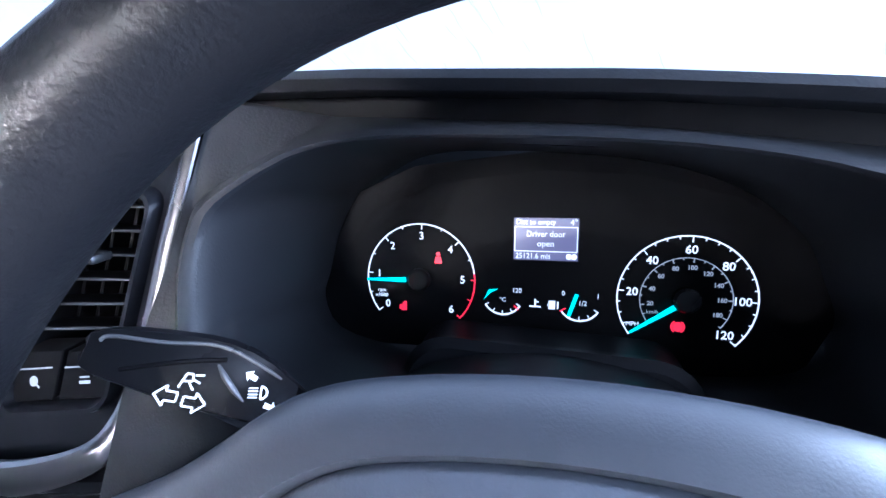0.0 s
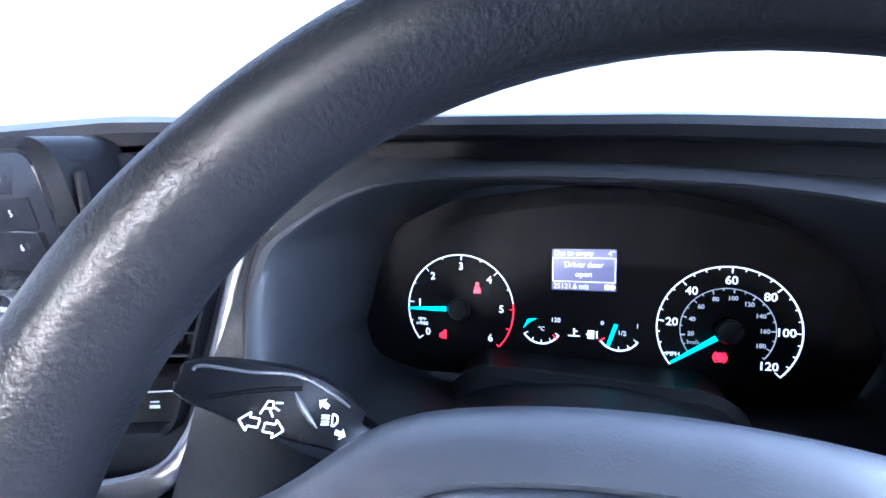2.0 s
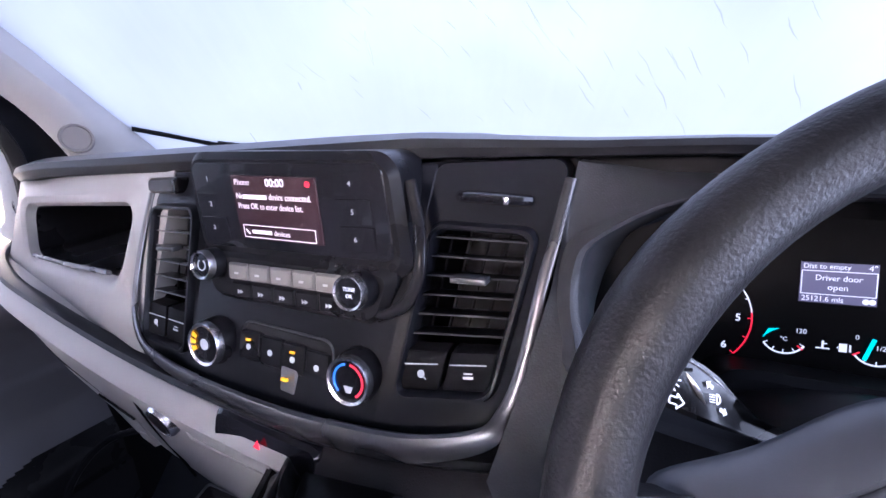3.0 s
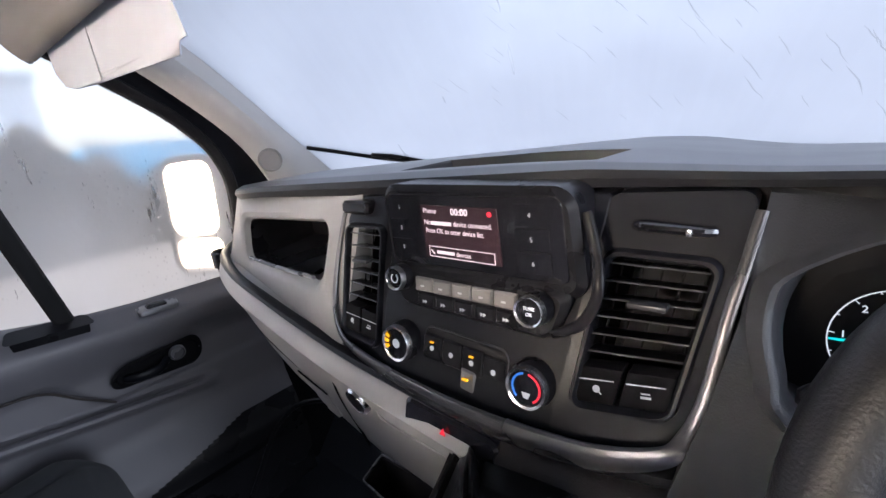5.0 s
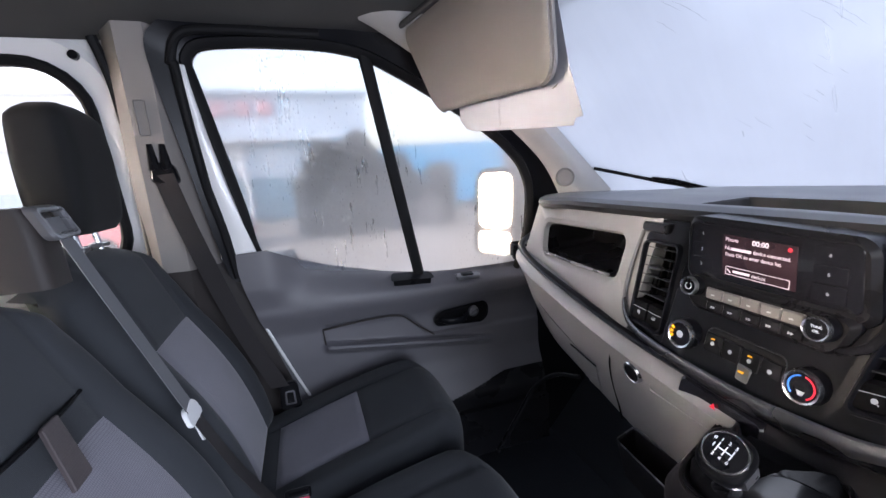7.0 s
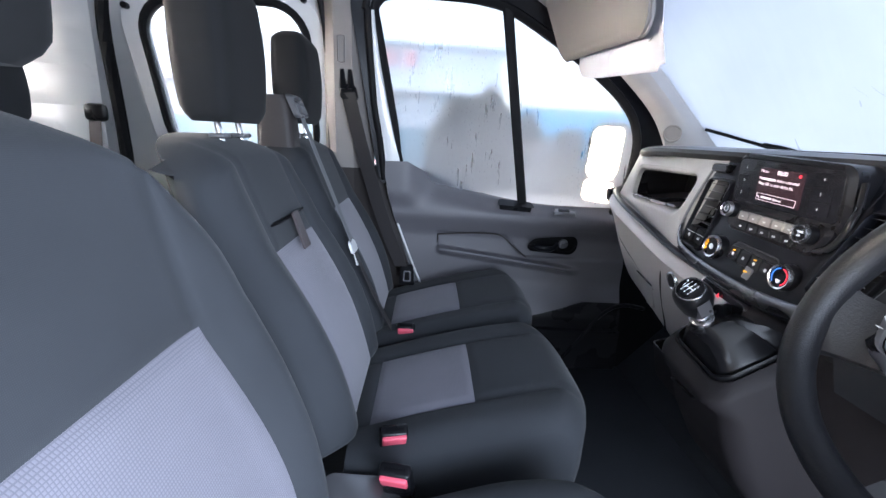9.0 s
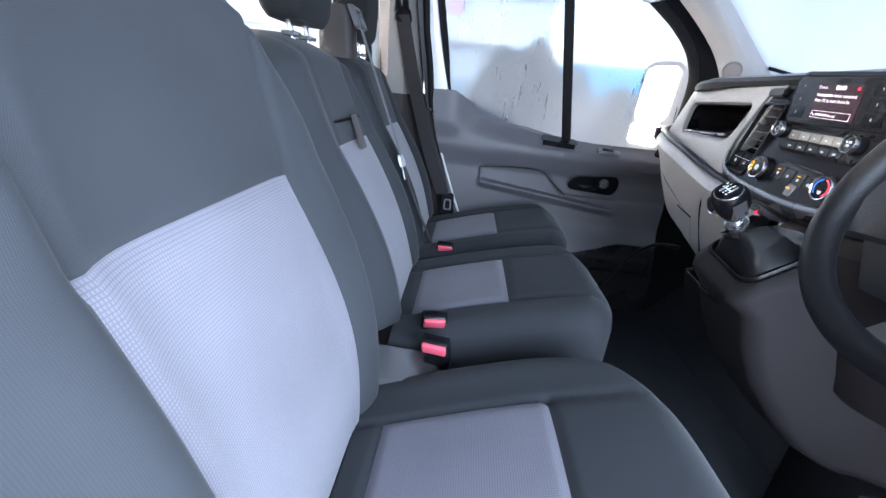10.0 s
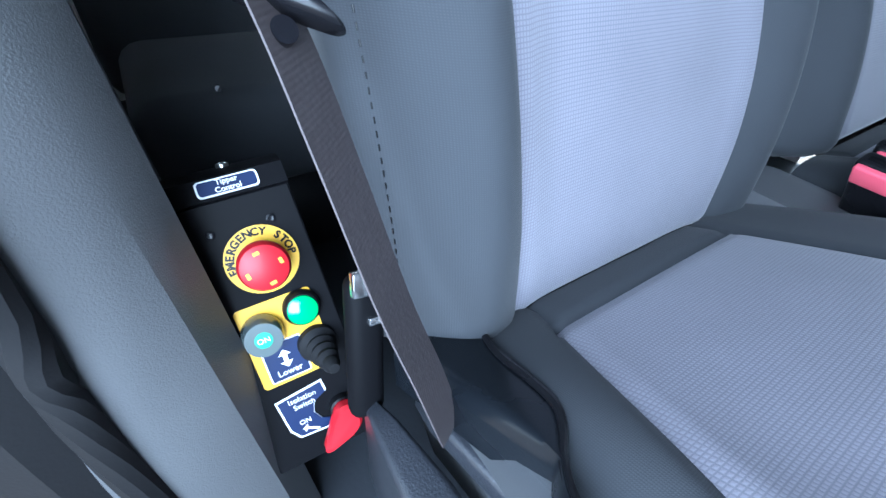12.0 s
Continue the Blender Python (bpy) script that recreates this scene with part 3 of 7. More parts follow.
plate(sw, ((-0.820, 0.158, 0.618), (-0.820, 0.236, 0.616), (-0.840, 0.236, 0.626), (-0.840, 0.158, 0.628)), 0.3, (0, 0, -0.01), 0.002)
swp = part("switch_plate", sw, SATIN, door)
part("window_switch", plate(BM(), ((-0.824, 0.175, 0.624), (-0.824, 0.215, 0.623), (-0.836, 0.215, 0.629), (-0.836, 0.175, 0.631)), 0.3, (0, 0, -0.008), 0.003), GLOSS, swp)
groove = BM()
tube(groove, curve([(-0.842, -0.244, 0.514), (-0.836, -0.12, 0.526), (-0.832, -0.025, 0.524), (-0.834, 0.025, 0.487), (-0.838, 0.080, 0.445)], 6), 0.0026, 6)
tube(groove, [(-0.842, -0.244, 0.514), (-0.845, -0.240, 0.462)], 0.0016, 6)
part("panel_groove", groove, PILLARD, door)
pull = BM()
tube(pull, curve([(-0.842, -0.235, 0.460), (-0.830, -0.10, 0.448), (-0.826, 0.08, 0.427), (-0.838, 0.235, 0.404)], 6), 0.012, 10, flat=0.7)
part("armrest_ridge", pull, GREYD, door)

# pillars of the passenger side
ap = BM()
A_IN = [(-0.7313, 0.4695, 0.8425), (-0.7194, 0.3918, 0.9583), (-0.6951, 0.2194, 1.0957), (-0.6808, 0.0099, 1.2276), (-0.6695, -0.1232, 1.2954), (-0.6625, -0.2459, 1.3258)]
A_WS = [(-0.7051, 0.6190, 0.8458), (-0.6864, 0.4944, 0.9513), (-0.6581, 0.3314, 1.0890), (-0.6358, 0.1500, 1.2121), (-0.6194, 0.0447, 1.2946), (-0.6113, -0.0127, 1.3404)]
a1, a2 = curve(A_IN, 5), curve(A_WS, 5)
loops = []
for p1, p2 in zip(a1, a2):
    mid = (p1 + p2) / 2 + Vector((0.022, -0.016, 0.0))
    loops.append([p1 + Vector((-0.05, 0.03, 0.02)), p1 + Vector((-0.012, 0, 0)), p1, p1 * 0.75 + p2 * 0.25 + Vector((0.016, -0.010, 0)), mid, p1 * 0.25 + p2 * 0.75 + Vector((0.018, -0.012, 0)), p2, p2 + Vector((-0.03, 0.03, 0.03))])
loft(ap, loops)
pillar = part("pillar_trim_front", ap, PILLAR)
tagged(pillar, "grey plastic trim of the passenger windscreen pillar", "pillar", kind="structure")
spk = BM()
lathe(spk, basis((-0.692, 0.452, 0.899), (0.5, 0.75, -0.3), (0.0, 0.3, 1)) @ pose(0, 0, 0.004), [(0.026, -0.01), (0.026, 0.003), (0.023, 0.004), (0.021, 0.001), (0.0, 0.002)], 28)
part("tweeter_grille", spk, BPILLAR, pillar, "round tweeter grille")

bp = BM()
loft(bp, [[(-0.862, -0.475, z), (-0.835 + (z - 0.8) * 0.08, -0.490, z), (-0.79 + (z - 0.8) * 0.09, -0.535, z), (-0.79 + (z - 0.8) * 0.09, -0.590, z), (-0.84 + (z - 0.8) * 0.08, -0.630, z), (-0.90, -0.65, z), (-0.92, -0.5, z)] for z in (0.735, 0.8, 1.0, 1.2, 1.32, 1.42)])
# Darker lower trim; its added front flange is dark for the belt's shadow.
lowp = BM()
loft(lowp, [[(-0.858, -0.290, z), (-0.862, -0.475, z), (-0.838 + (z - 0.8) * 0.08, -0.490, z), (-0.795 + (z - 0.8) * 0.09, -0.535, z), (-0.795 + (z - 0.8) * 0.09, -0.590, z), (-0.845 + (z - 0.8) * 0.08, -0.630, z), (-0.90, -0.65, z), (-0.92, -0.29, z)] for z in (0.05, 0.4, 0.742)])
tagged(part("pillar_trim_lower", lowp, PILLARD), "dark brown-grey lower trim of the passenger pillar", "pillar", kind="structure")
bmid = tagged(part("pillar_trim_middle", bp, BPILLAR), "pale grey middle pillar trim on the passenger side", "pillar", kind="structure")
part("slot_outline", frame_ring(BM(), ((-0.765, -0.580, 1.05), (-0.765, -0.557, 1.05), (-0.757, -0.557, 1.125), (-0.757, -0.580, 1.125)), 0.2, 0.002, (-0.006, 0, 0), (0.001, 0, 0)), BPILLAR, bmid)

# rear doors with their windows, both sides
for sx, wname, wallname, side in ((-1, "window_2", "wall_left", "passenger"), (1, "window_3", "wall_right", "driver")):
    rw = thing(wname, "rear door window of the crew cab with rubber seal", "window", (0.87 * sx, -1.0, 0.8), kind="structure")
    RWC = [Vector((-sx * x, y, z)) for x, y, z in ((-0.885, -1.14, 0.74), (-0.885, -0.675, 0.74), (-0.865, -0.71, 1.220), (-0.865, -1.215, 1.205))]
    pn = part("pane", loft(BM(), [quad(*RWC, 0.22, 8, inset=-0.002), quad(*RWC, 0.22, 8, inset=-0.002, push=(0.004 * sx, 0, 0))]), PANE_R, rw, smooth=0)
    pn.visible_shadow = False
    part("seal", frame_ring(BM(), [c + Vector((-0.01 * sx, a, b)) for c, a, b in zip(RWC, (-0.02, 0.02, 0.02, -0.02), (-0.02, -0.02, 0.02, 0.02))], 0.24, 0.022, (0.02 * sx, 0, 0), (-0.006 * sx, 0, 0)), RUBBER, rw)
    wl = BM()
    RWO = [Vector((-sx * x, y, z)) for x, y, z in ((-0.90, -2.2, -0.02), (-0.90, -0.632, -0.02), (-0.835, -0.632, 1.36), (-0.835, -2.2, 1.36))]
    loft(wl, [quad(*RWC, 0.22, 8, inset=i, push=(-sx * px, 0, 0)) for i, px in ((-0.014, -0.012), (-0.016, 0.0), (-0.06, 0.012), (-0.075, 0.002))] + [quad(*RWO, 0.02, 8), quad(*RWO, 0.02, 8, push=(0.06 * sx, 0, 0)), quad(*RWC, 0.22, 8, inset=-0.014, push=(0.05 * sx, 0, 0))], True, False)
    rear_wall = tagged(part(wallname, wl, PAINT), "white painted inner side of the rear %s door" % side, "wall", kind="structure")
    for y, z in ((-1.245, 1.185), (-0.700, 1.235)):
        part("plug", lathe(BM(), basis((sx * 0.862, y, z), (0, sx, 0), (0, 0, 1)), [(0.010, -0.02), (0.010, 0.002), (0.007, 0.004), (0.0, 0.004)], 14), BLACK, rear_wall)
sl = BM()
tube(sl, curve([(-0.835, -0.612, 0.1), (-0.835, -0.615, 0.8), (-0.818, -0.622, 1.12), (-0.80, -0.645, 1.262)], 6), 0.011, 8)
tube(sl, curve([(-0.85, -1.30, 0.1), (-0.85, -1.30, 0.75), (-0.84, -1.31, 1.12), (-0.81, -1.27, 1.27)], 6), 0.018, 8)
tagged(part("door_seal", sl, RUBBER), "black rubber seals round the rear door opening", "seal", kind="structure")
rp = BM()
loft(rp, [[(-0.90, -1.34, z), (-0.835, -1.345, z), (-0.80 - dent, -1.40, z), (-0.80 - dent * 1.6, -1.46, z), (-0.80 - dent, -1.55, z), (-0.84, -1.62, z), (-0.90, -1.62, z)] for z, dent in [(0.02 * k, 0.010 * max(0.0, math.sin(0.02 * k * 52.0)) ** 2 if k > 25 else 0.0) for k in range(71)]])
tagged(part("pillar_rear", rp, PAINT), "white painted rear pillar of the crew cab", "pillar", kind="structure")

# driver side: open doorway in front, pillar and rear door behind
bp = BM()
PILLAR_FOOT = [(0.897, -0.752, -0.02), (0.911, -0.566, -0.02), (0.875, -0.530, -0.02), (0.844, -0.463, -0.02), (0.811, -0.435, -0.02), (0.750, -0.431, -0.02), (0.709, -0.448, -0.02), (0.688, -0.488, -0.02), (0.704, -0.544, -0.02), (0.701, -0.705, -0.02)]
PILLAR_HEAD = [(0.993, -0.802, 1.38), (1.007, -0.616, 1.38), (0.971, -0.580, 1.38), (0.935, -0.569, 1.38), (0.902, -0.541, 1.38), (0.841, -0.551, 1.38), (0.798, -0.583, 1.38), (0.778, -0.622, 1.38), (0.793, -0.678, 1.38), (0.797, -0.755, 1.38)]
loft(bp, [[Vector(a).lerp(Vector(b), k / 9) for a, b in zip(PILLAR_FOOT, PILLAR_HEAD)] for k in range(10)])
bpil = part("pillar_trim_driver", bp, GREYP)
tagged(bpil, "grey grained plastic trim of the driver's door pillar", "pillar", kind="structure")
tagged(part("door_sill", box(BM(), (0.86, 0.05, -0.01), (0.14, 1.0, 0.05), 0.012), BLACK), "black plastic step sill of the open driver door", "sill", kind="structure")
SEAL = curve([(0.8214, -0.5378, 1.2436), (0.7939, -0.4893, 0.6982), (0.7914, -0.4635, 0.4358), (0.7960, -0.4590, 0.3500), (0.7945, -0.4540, 0.2500), (0.7850, -0.4450, 0.1300), (0.7720, -0.4350, -0.0162)], 6)
ds = BM()
tube(ds, SEAL, 0.011, 10)
loft(ds, [[q + Vector((0.008, -0.004, 0)), q + Vector((0.03, 0.004, 0)), q + Vector((0.075, -0.012, 0)), q + Vector((0.085, -0.05, 0)), q + Vector((0.03, -0.05, 0))] for q in SEAL])
tagged(part("door_seal_driver", ds, RUBBER), "black rubber door seal along the driver's door pillar", "seal", kind="structure")
ap2 = BM()
loft(ap2, [[Vector((-q.x, q.y, q.z)) for q in lp] for lp in loops])
tagged(part("pillar_trim_right", ap2, PILLAR), "grey plastic trim of the driver's windscreen pillar", "pillar", kind="structure")

kp = BM()
box(kp, (-0.89, 0.62, 0.30), (0.06, 0.56, 0.64), 0.01)
box(kp, (-0.905, -0.05, 0.18), (0.03, 0.96, 0.42), 0.01)
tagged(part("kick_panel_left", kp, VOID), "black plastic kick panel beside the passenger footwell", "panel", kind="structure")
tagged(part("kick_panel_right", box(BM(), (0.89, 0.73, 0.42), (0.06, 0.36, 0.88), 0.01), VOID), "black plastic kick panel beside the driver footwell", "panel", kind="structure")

# windscreen
ws = BM()


def screen_pt(u, v):
    x = -0.74 + 1.56 * u
    bow = 1 - (2 * u - 1) ** 2
    y0, z0 = 0.64 + 0.30 * bow, 0.83 - 0.05 * max(0.0, min(1.0, (x - 0.02) / 0.5))
    y1, z1 = -0.02 + 0.22 * bow, 1.335 + 0.02 * bow
    return Vector((0.04 + (x - 0.04) * (1 - 0.13 * v), y0 + (y1 - y0) * v, z0 + (z1 - z0) * v + 0.03 * math.sin(math.pi * v)))


sheet(ws, screen_pt, 24, 14)
sheet(ws, lambda u, v: screen_pt(u, v) + Vector((0, 0.004, 0.004)), 24, 14)
wscr = part("windscreen", ws, PANE_F)
wscr.visible_shadow = False
tagged(wscr, "windscreen misted over with condensation", "windscreen", kind="structure")
random.seed(11)
vs, fs = [], []
for k in range(150):
    u, v = random.uniform(0.22, 0.97), random.uniform(0.12, 0.72)
    if random.random() > 0.25 + 0.9 * u:
        continue
    ln, wd = random.uniform(0.02, 0.07), random.uniform(0.0005, 0.0011)
    for seg in range(6):
        a = screen_pt(u, v) + Vector((0, -0.003, -0.003))
        u += ln / 6 * random.uniform(0.15, 0.62) / 1.56
        v -= ln / 6 * 0.85 / 0.9
        b = screen_pt(u, v) + Vector((0, -0.003, -0.003))
        n0, n1 = (wd * math.sin(math.pi * (seg + e) / 6.5 + 0.2) for e in (0, 1))
        i0 = len(vs)
        vs += [a - Vector((n0, 0, 0)), a + Vector((n0, 0, 0)), b + Vector((n1, 0, 0)), b - Vector((n1, 0, 0))]
        fs.append((i0, i0 + 1, i0 + 2, i0 + 3))
me = bpy.data.meshes.new("water_runs")
me.from_pydata(vs, [], fs)
me.materials.append(RUNS)
tagged(new("water_runs", me), "thin runs of condensation down the misted windscreen", "water", kind="stuff")
wb = BM()
tube(wb, [screen_pt(k / 24, 0.0) + Vector((0, 0, 0.0)) for k in range(25)], 0.014, 8)
tagged(part("windscreen_edge", wb, RUBBER), "black band along the foot of the windscreen", "trim", kind="structure")
wiper = thing("wiper", "black wiper blade lying against the misted windscreen", "wiper", (-0.55, 0.75, 0.93))
w1 = BM()
tube(w1, [(-0.702, 0.558, 0.920), (-0.643, 0.630, 0.896), (-0.590, 0.691, 0.874), (-0.549, 0.730, 0.862), (-0.523, 0.763, 0.847)], 0.006, 8)
part("blade", w1, RUBBER, wiper)
w1 = BM()
tube(w1, [(-0.600, 0.672, 0.884), (-0.562, 0.706, 0.877), (-0.507, 0.767, 0.853), (-0.44, 0.84, 0.832)], 0.006, 8)
part("arm", w1, BLACK, wiper)

# ---- dashboard ----
dash = thing("dashboard", "dark grey moulded dashboard with a padded top", "dashboard", (0, 0.5, 0.5))


def dash_edge(x):
    """Front edge of the padded top: y and z."""
    y = 0.285 + 0.05 * max(0, (-x - 0.45) / 0.19) ** 2
    drop = [(-0.9, 0.840), (-0.64, 0.848), (-0.45, 0.857), (0.10, 0.857), (0.22, 0.849), (0.30, 0.8465), (0.42, 0.8395), (0.50, 0.832), (0.58, 0.822), (0.70, 0.795), (0.90, 0.77)]
    for (xa, za), (xb, zb) in zip(drop, drop[1:]):
        if x <= xb:
            return y, za + (zb - za) * (x - xa) / (xb - xa)
    return y, 0.77


def pad_pt(u, v):
    x = -0.74 + 1.56 * u
    y, z = dash_edge(x)
    prof = [(0.035, -0.020), (0.006, -0.018), (0.0, -0.008), (0.004, 0.0), (0.02, 0.006), (0.10, 0.010), (0.30, 0.0)]
    low = max(0.0, min(1.0, (x + 0.02) / 0.30))
    low = low * low * (3 - 2 * low)
    k = min(v * 6, 5.999)
    a, b, t = prof[int(k)], prof[int(k) + 1], k % 1
    far = 1.0 + 1.1 * (1 - ((x - 0.04) / 0.80) ** 2)
    dy = (a[0] * (1 - t) + b[0] * t)
    dz = (a[1] * (1 - t) + b[1] * t)
    dz = dz * (1 - 0.5 * low) if dz < 0 else dz * (1 - 0.75 * low)
    dz -= 0.026 * low * max(0.0, (dy - 0.02) / 0.28)
    return Vector((x, y + (dy if dy < 0.05 else 0.05 + (dy - 0.05) * far), z + dz))


def in_tray(u, v):
    x = -0.74 + 1.56 * u
    return -0.1457 < x < 0.0957 and 0.70 < v < 0.8167


pad = BM()
sheet(pad, pad_pt, 84, 60, keep=lambda u, v: v > 0.5 and not in_tray(u, v))
pad = part("padded_top", pad, PAD_SKYLIT, dash, "soft grained black padding", smooth=60)
part("front_lip", sheet(BM(), pad_pt, 84, 60, keep=lambda u, v: v < 0.5), PAD_UNLIT, pad, "black rolled front edge", smooth=60)
tr = BM()
tu, tv = (32 / 84, 45 / 84), (42 / 60, 49 / 60)
T = [pad_pt(tu[0] + (tu[1] - tu[0]) * k / 15, tv[0]) for k in range(15)] + [pad_pt(tu[1], tv[0] + (tv[1] - tv[0]) * k / 7) for k in range(7)] + [pad_pt(tu[1] - (tu[1] - tu[0]) * k / 15, tv[1]) for k in range(15)] + [pad_pt(tu[0], tv[1] - (tv[1] - tv[0]) * k / 7) for k in range(7)]
d = Vector((0, 0, -0.040))
tc_ = sum(T, Vector()) / len(T)
loft(tr, [T, [q + d * 0.06 + (tc_ - q) * 0.02 for q in T], [q + d + (tc_ - q) * 0.06 for q in T]], True, False)
tr.faces.new([tr.verts.new(q + d + (tc_ - q) * 0.06) for q in T])
part("top_tray", tr, MIDPAD, dash, "open tray sunk into the top")

# upper face under the padding, dark
uf = BM()
loft(uf, [[(x, dash_edge(x)[0] + 0.03, 0.850), (x, dash_edge(x)[0] + 0.035, 0.825), (x, 0.335, 0.79), (x, 0.335, 0.70), (x, 0.34, 0.60), (x, 0.50, 0.60), (x, 0.5, 0.80)] for x in (-0.19, -0.1, 0.0, 0.1, 0.16, 0.202)])
part("upper_face", uf, DARK, dash)

# cup ring at the end of the dashboard
cupr = BM()
lathe(cupr, pose(-0.725, 0.330, 0.716), [(0.036, -0.03), (0.037, 0.002), (0.034, 0.005), (0.031, 0.002), (0.030, -0.04), (0.0, -0.04)], 28)
part("cup_holder", cupr, BLACK, dash, "round black cup holder")

# passenger upper panel with an open cubby
CUB = ((-0.548, 0.290, 0.724), (-0.246, 0.244, 0.729), (-0.262, 0.284, 0.802), (-0.552, 0.302, 0.797))
PO = ((-0.665, 0.302, 0.700), (-0.190, 0.222, 0.655), (-0.185, 0.292, 0.846), (-0.650, 0.345, 0.842))
pp = BM()
loft(pp, [quad(*PO, 0.06, 8, push=(0, 0.03, 0)), quad(*PO, 0.06, 8), quad(*CUB, 0.28, 8, inset=-0.016, push=(0, -0.003, 0)), quad(*CUB, 0.28, 8, inset=-0.006, push=(0, 0.0, 0)), quad(*CUB, 0.28, 8, inset=0.0, push=(0, 0.010, 0))], True, False)
part("passenger_panel", pp, GREY_DIM, dash, "grey plastic panel round an open cubby")
cb = BM()
loft(cb, [quad(*CUB, 0.28, 8, inset=0.0, push=(0, 0.010, 0)), quad(*CUB, 0.28, 8, inset=0.008, push=(0, 0.14, 0.01))], True, False)
cb.faces.new([cb.verts.new(q) for q in quad(*CUB, 0.28, 8, inset=0.008, push=(0, 0.14, 0.01))])
# Satin bead along the cubby's lower edge stands in for its highlight.
part("cubby_glint", tube(BM(), curve([(-0.535, 0.290, 0.7285), (-0.40, 0.268, 0.7305), (-0.262, 0.246, 0.7365)], 6), 0.003, 8), SATIN, dash, "satin strip put in as the highlight of the cubby edge")
part("cubby", cb, BLACK, dash, "deep black storage cubby")

# lower dashboard
LT = [(-0.80, 0.40, 0.725), (-0.70, 0.305, 0.714), (-0.55, 0.252, 0.700), (-0.40, 0.230, 0.682), (-0.22, 0.216, 0.655), (-0.07, 0.207, 0.642), (0.04, 0.206, 0.634), (0.17, 0.220, 0.638), (0.24, 0.240, 0.650)]
LB = [(-0.80, 0.47, 0.53), (-0.70, 0.37, 0.51), (-0.55, 0.318, 0.485), (-0.40, 0.298, 0.462), (-0.22, 0.290, 0.42), (-0.07, 0.285, 0.40), (0.04, 0.28, 0.40), (0.17, 0.28, 0.40), (0.24, 0.29, 0.41)]
ld = BM()
lt, lb = curve(LT, 6), curve(LB, 6)
cols = []
for a, b in zip(lt, lb):
    h = a.z - b.z
    cols.append([a + Vector((0, 0.10, 0.004)), a + Vector((0, 0.022, 0.003)), a + Vector((0, 0.006, 0)), a + Vector((0, -0.006, -0.010)), a + Vector((0, -0.010, -0.022)), a * 0.7 + b * 0.3 + Vector((0, -0.009, 0)), a * 0.35 + b * 0.65 + Vector((0, -0.005, 0)), b + Vector((0, 0, 0.012)), b + Vector((0, 0.02, -0.004)), b + Vector((0, 0.20, 0.0))])
loft(ld, [c for c in cols if c[0].x < 0.03], False, False)
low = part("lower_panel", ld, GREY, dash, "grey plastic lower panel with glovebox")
part("knee_panel", loft(BM(), [c for c in cols if c[0].x > 0.012], False, False), CONSOLE, dash, "dark grey panel beside the steering column")
strip = BM()
tube(strip, [q + Vector((0, 0.008, 0.006)) for q in lt], 0.010, 8, flat=0.6)
part("sweep_trim", strip, DARK, dash, "black trim line under the upper panel")


def panel_pt(x, z, out=0.0):
    """A place on the lower panel's face, out metres proud of it."""
    for a, b in zip(zip(lt, lb), zip(lt[1:], lb[1:])):
        if x <= b[0].x:
            break
    k = (x - a[0].x) / (b[0].x - a[0].x)
    top, foot = a[0].lerp(b[0], k), a[1].lerp(b[1], k)
    f = (top.z - z) / (top.z - foot.z)
    return Vector((x, top.y + (foot.y - top.y) * f - 0.009 * math.exp(-((f - 0.25) / 0.35) ** 2) - 0.001 - out, z))


def panel_frame(x, z, out=0.0):
    return basis(panel_pt(x, z, out), panel_pt(x + 0.01, z) - panel_pt(x - 0.01, z), panel_pt(x, z + 0.01) - panel_pt(x, z - 0.01))


gl = BM()
tube(gl, curve([panel_pt(-0.200, 0.640), panel_pt(-0.228, 0.600), panel_pt(-0.250, 0.55), panel_pt(-0.262, 0.48), panel_pt(-0.265, 0.44)], 4), 0.0018, 6)
part("glovebox_gap", gl, VOID, low)
gl = BM()
tube(gl, curve([panel_pt(-0.66, 0.625), panel_pt(-0.52, 0.592), panel_pt(-0.40, 0.558), panel_pt(-0.30, 0.530)], 5), 0.0014, 6)
part("glovebox_crease", gl, VOID, low)
la = BM()
plate(la, (panel_pt(-0.378, 0.478, 0.002), panel_pt(-0.322, 0.472, 0.002), panel_pt(-0.302, 0.540, 0.002), panel_pt(-0.402, 0.545, 0.002)), 0.10, (0, 0.02, 0), 0.002)
lat = part("glovebox_latch", la, GREY, low)
part("latch_line", tube(BM(), [panel_pt(-0.402, 0.5455, 0.003), panel_pt(-0.302, 0.5405, 0.003)], 0.0016, 6), VOID, lat)
part("latch_slot", plate(BM(), (panel_pt(-0.362, 0.476, 0.004), panel_pt(-0.324, 0.472, 0.004), panel_pt(-0.322, 0.502, 0.004), panel_pt(-0.352, 0.492, 0.004)), 0.15, (0, 0.01, 0), 0.001), PILLAR, lat, "pale catch of the glovebox")
SKM = panel_frame(-0.160, 0.603, 0.004)
skp = part("power_socket", lathe(BM(), SKM, [(0.019, -0.012), (0.019, 0.003), (0.017, 0.006), (0.015, 0.004), (0.0145, -0.002)], 24), CHROME, low, "chrome-ringed power socket")
part("socket_cap", lathe(BM(), SKM, [(0.015, -0.01), (0.0145, 0.005), (0.013, 0.0065), (0.0, 0.0065)], 24), BLACK, skp)
slot = BM()
frame_ring(slot, (panel_pt(-0.132, 0.583, 0.001), panel_pt(-0.018, 0.580, 0.001), panel_pt(-0.016, 0.596, 0.001), panel_pt(-0.132, 0.598, 0.001)), 0.2, 0.003, (0, 0.01, 0), (0, -0.002, 0))
part("card_slot", slot, GREY, low)
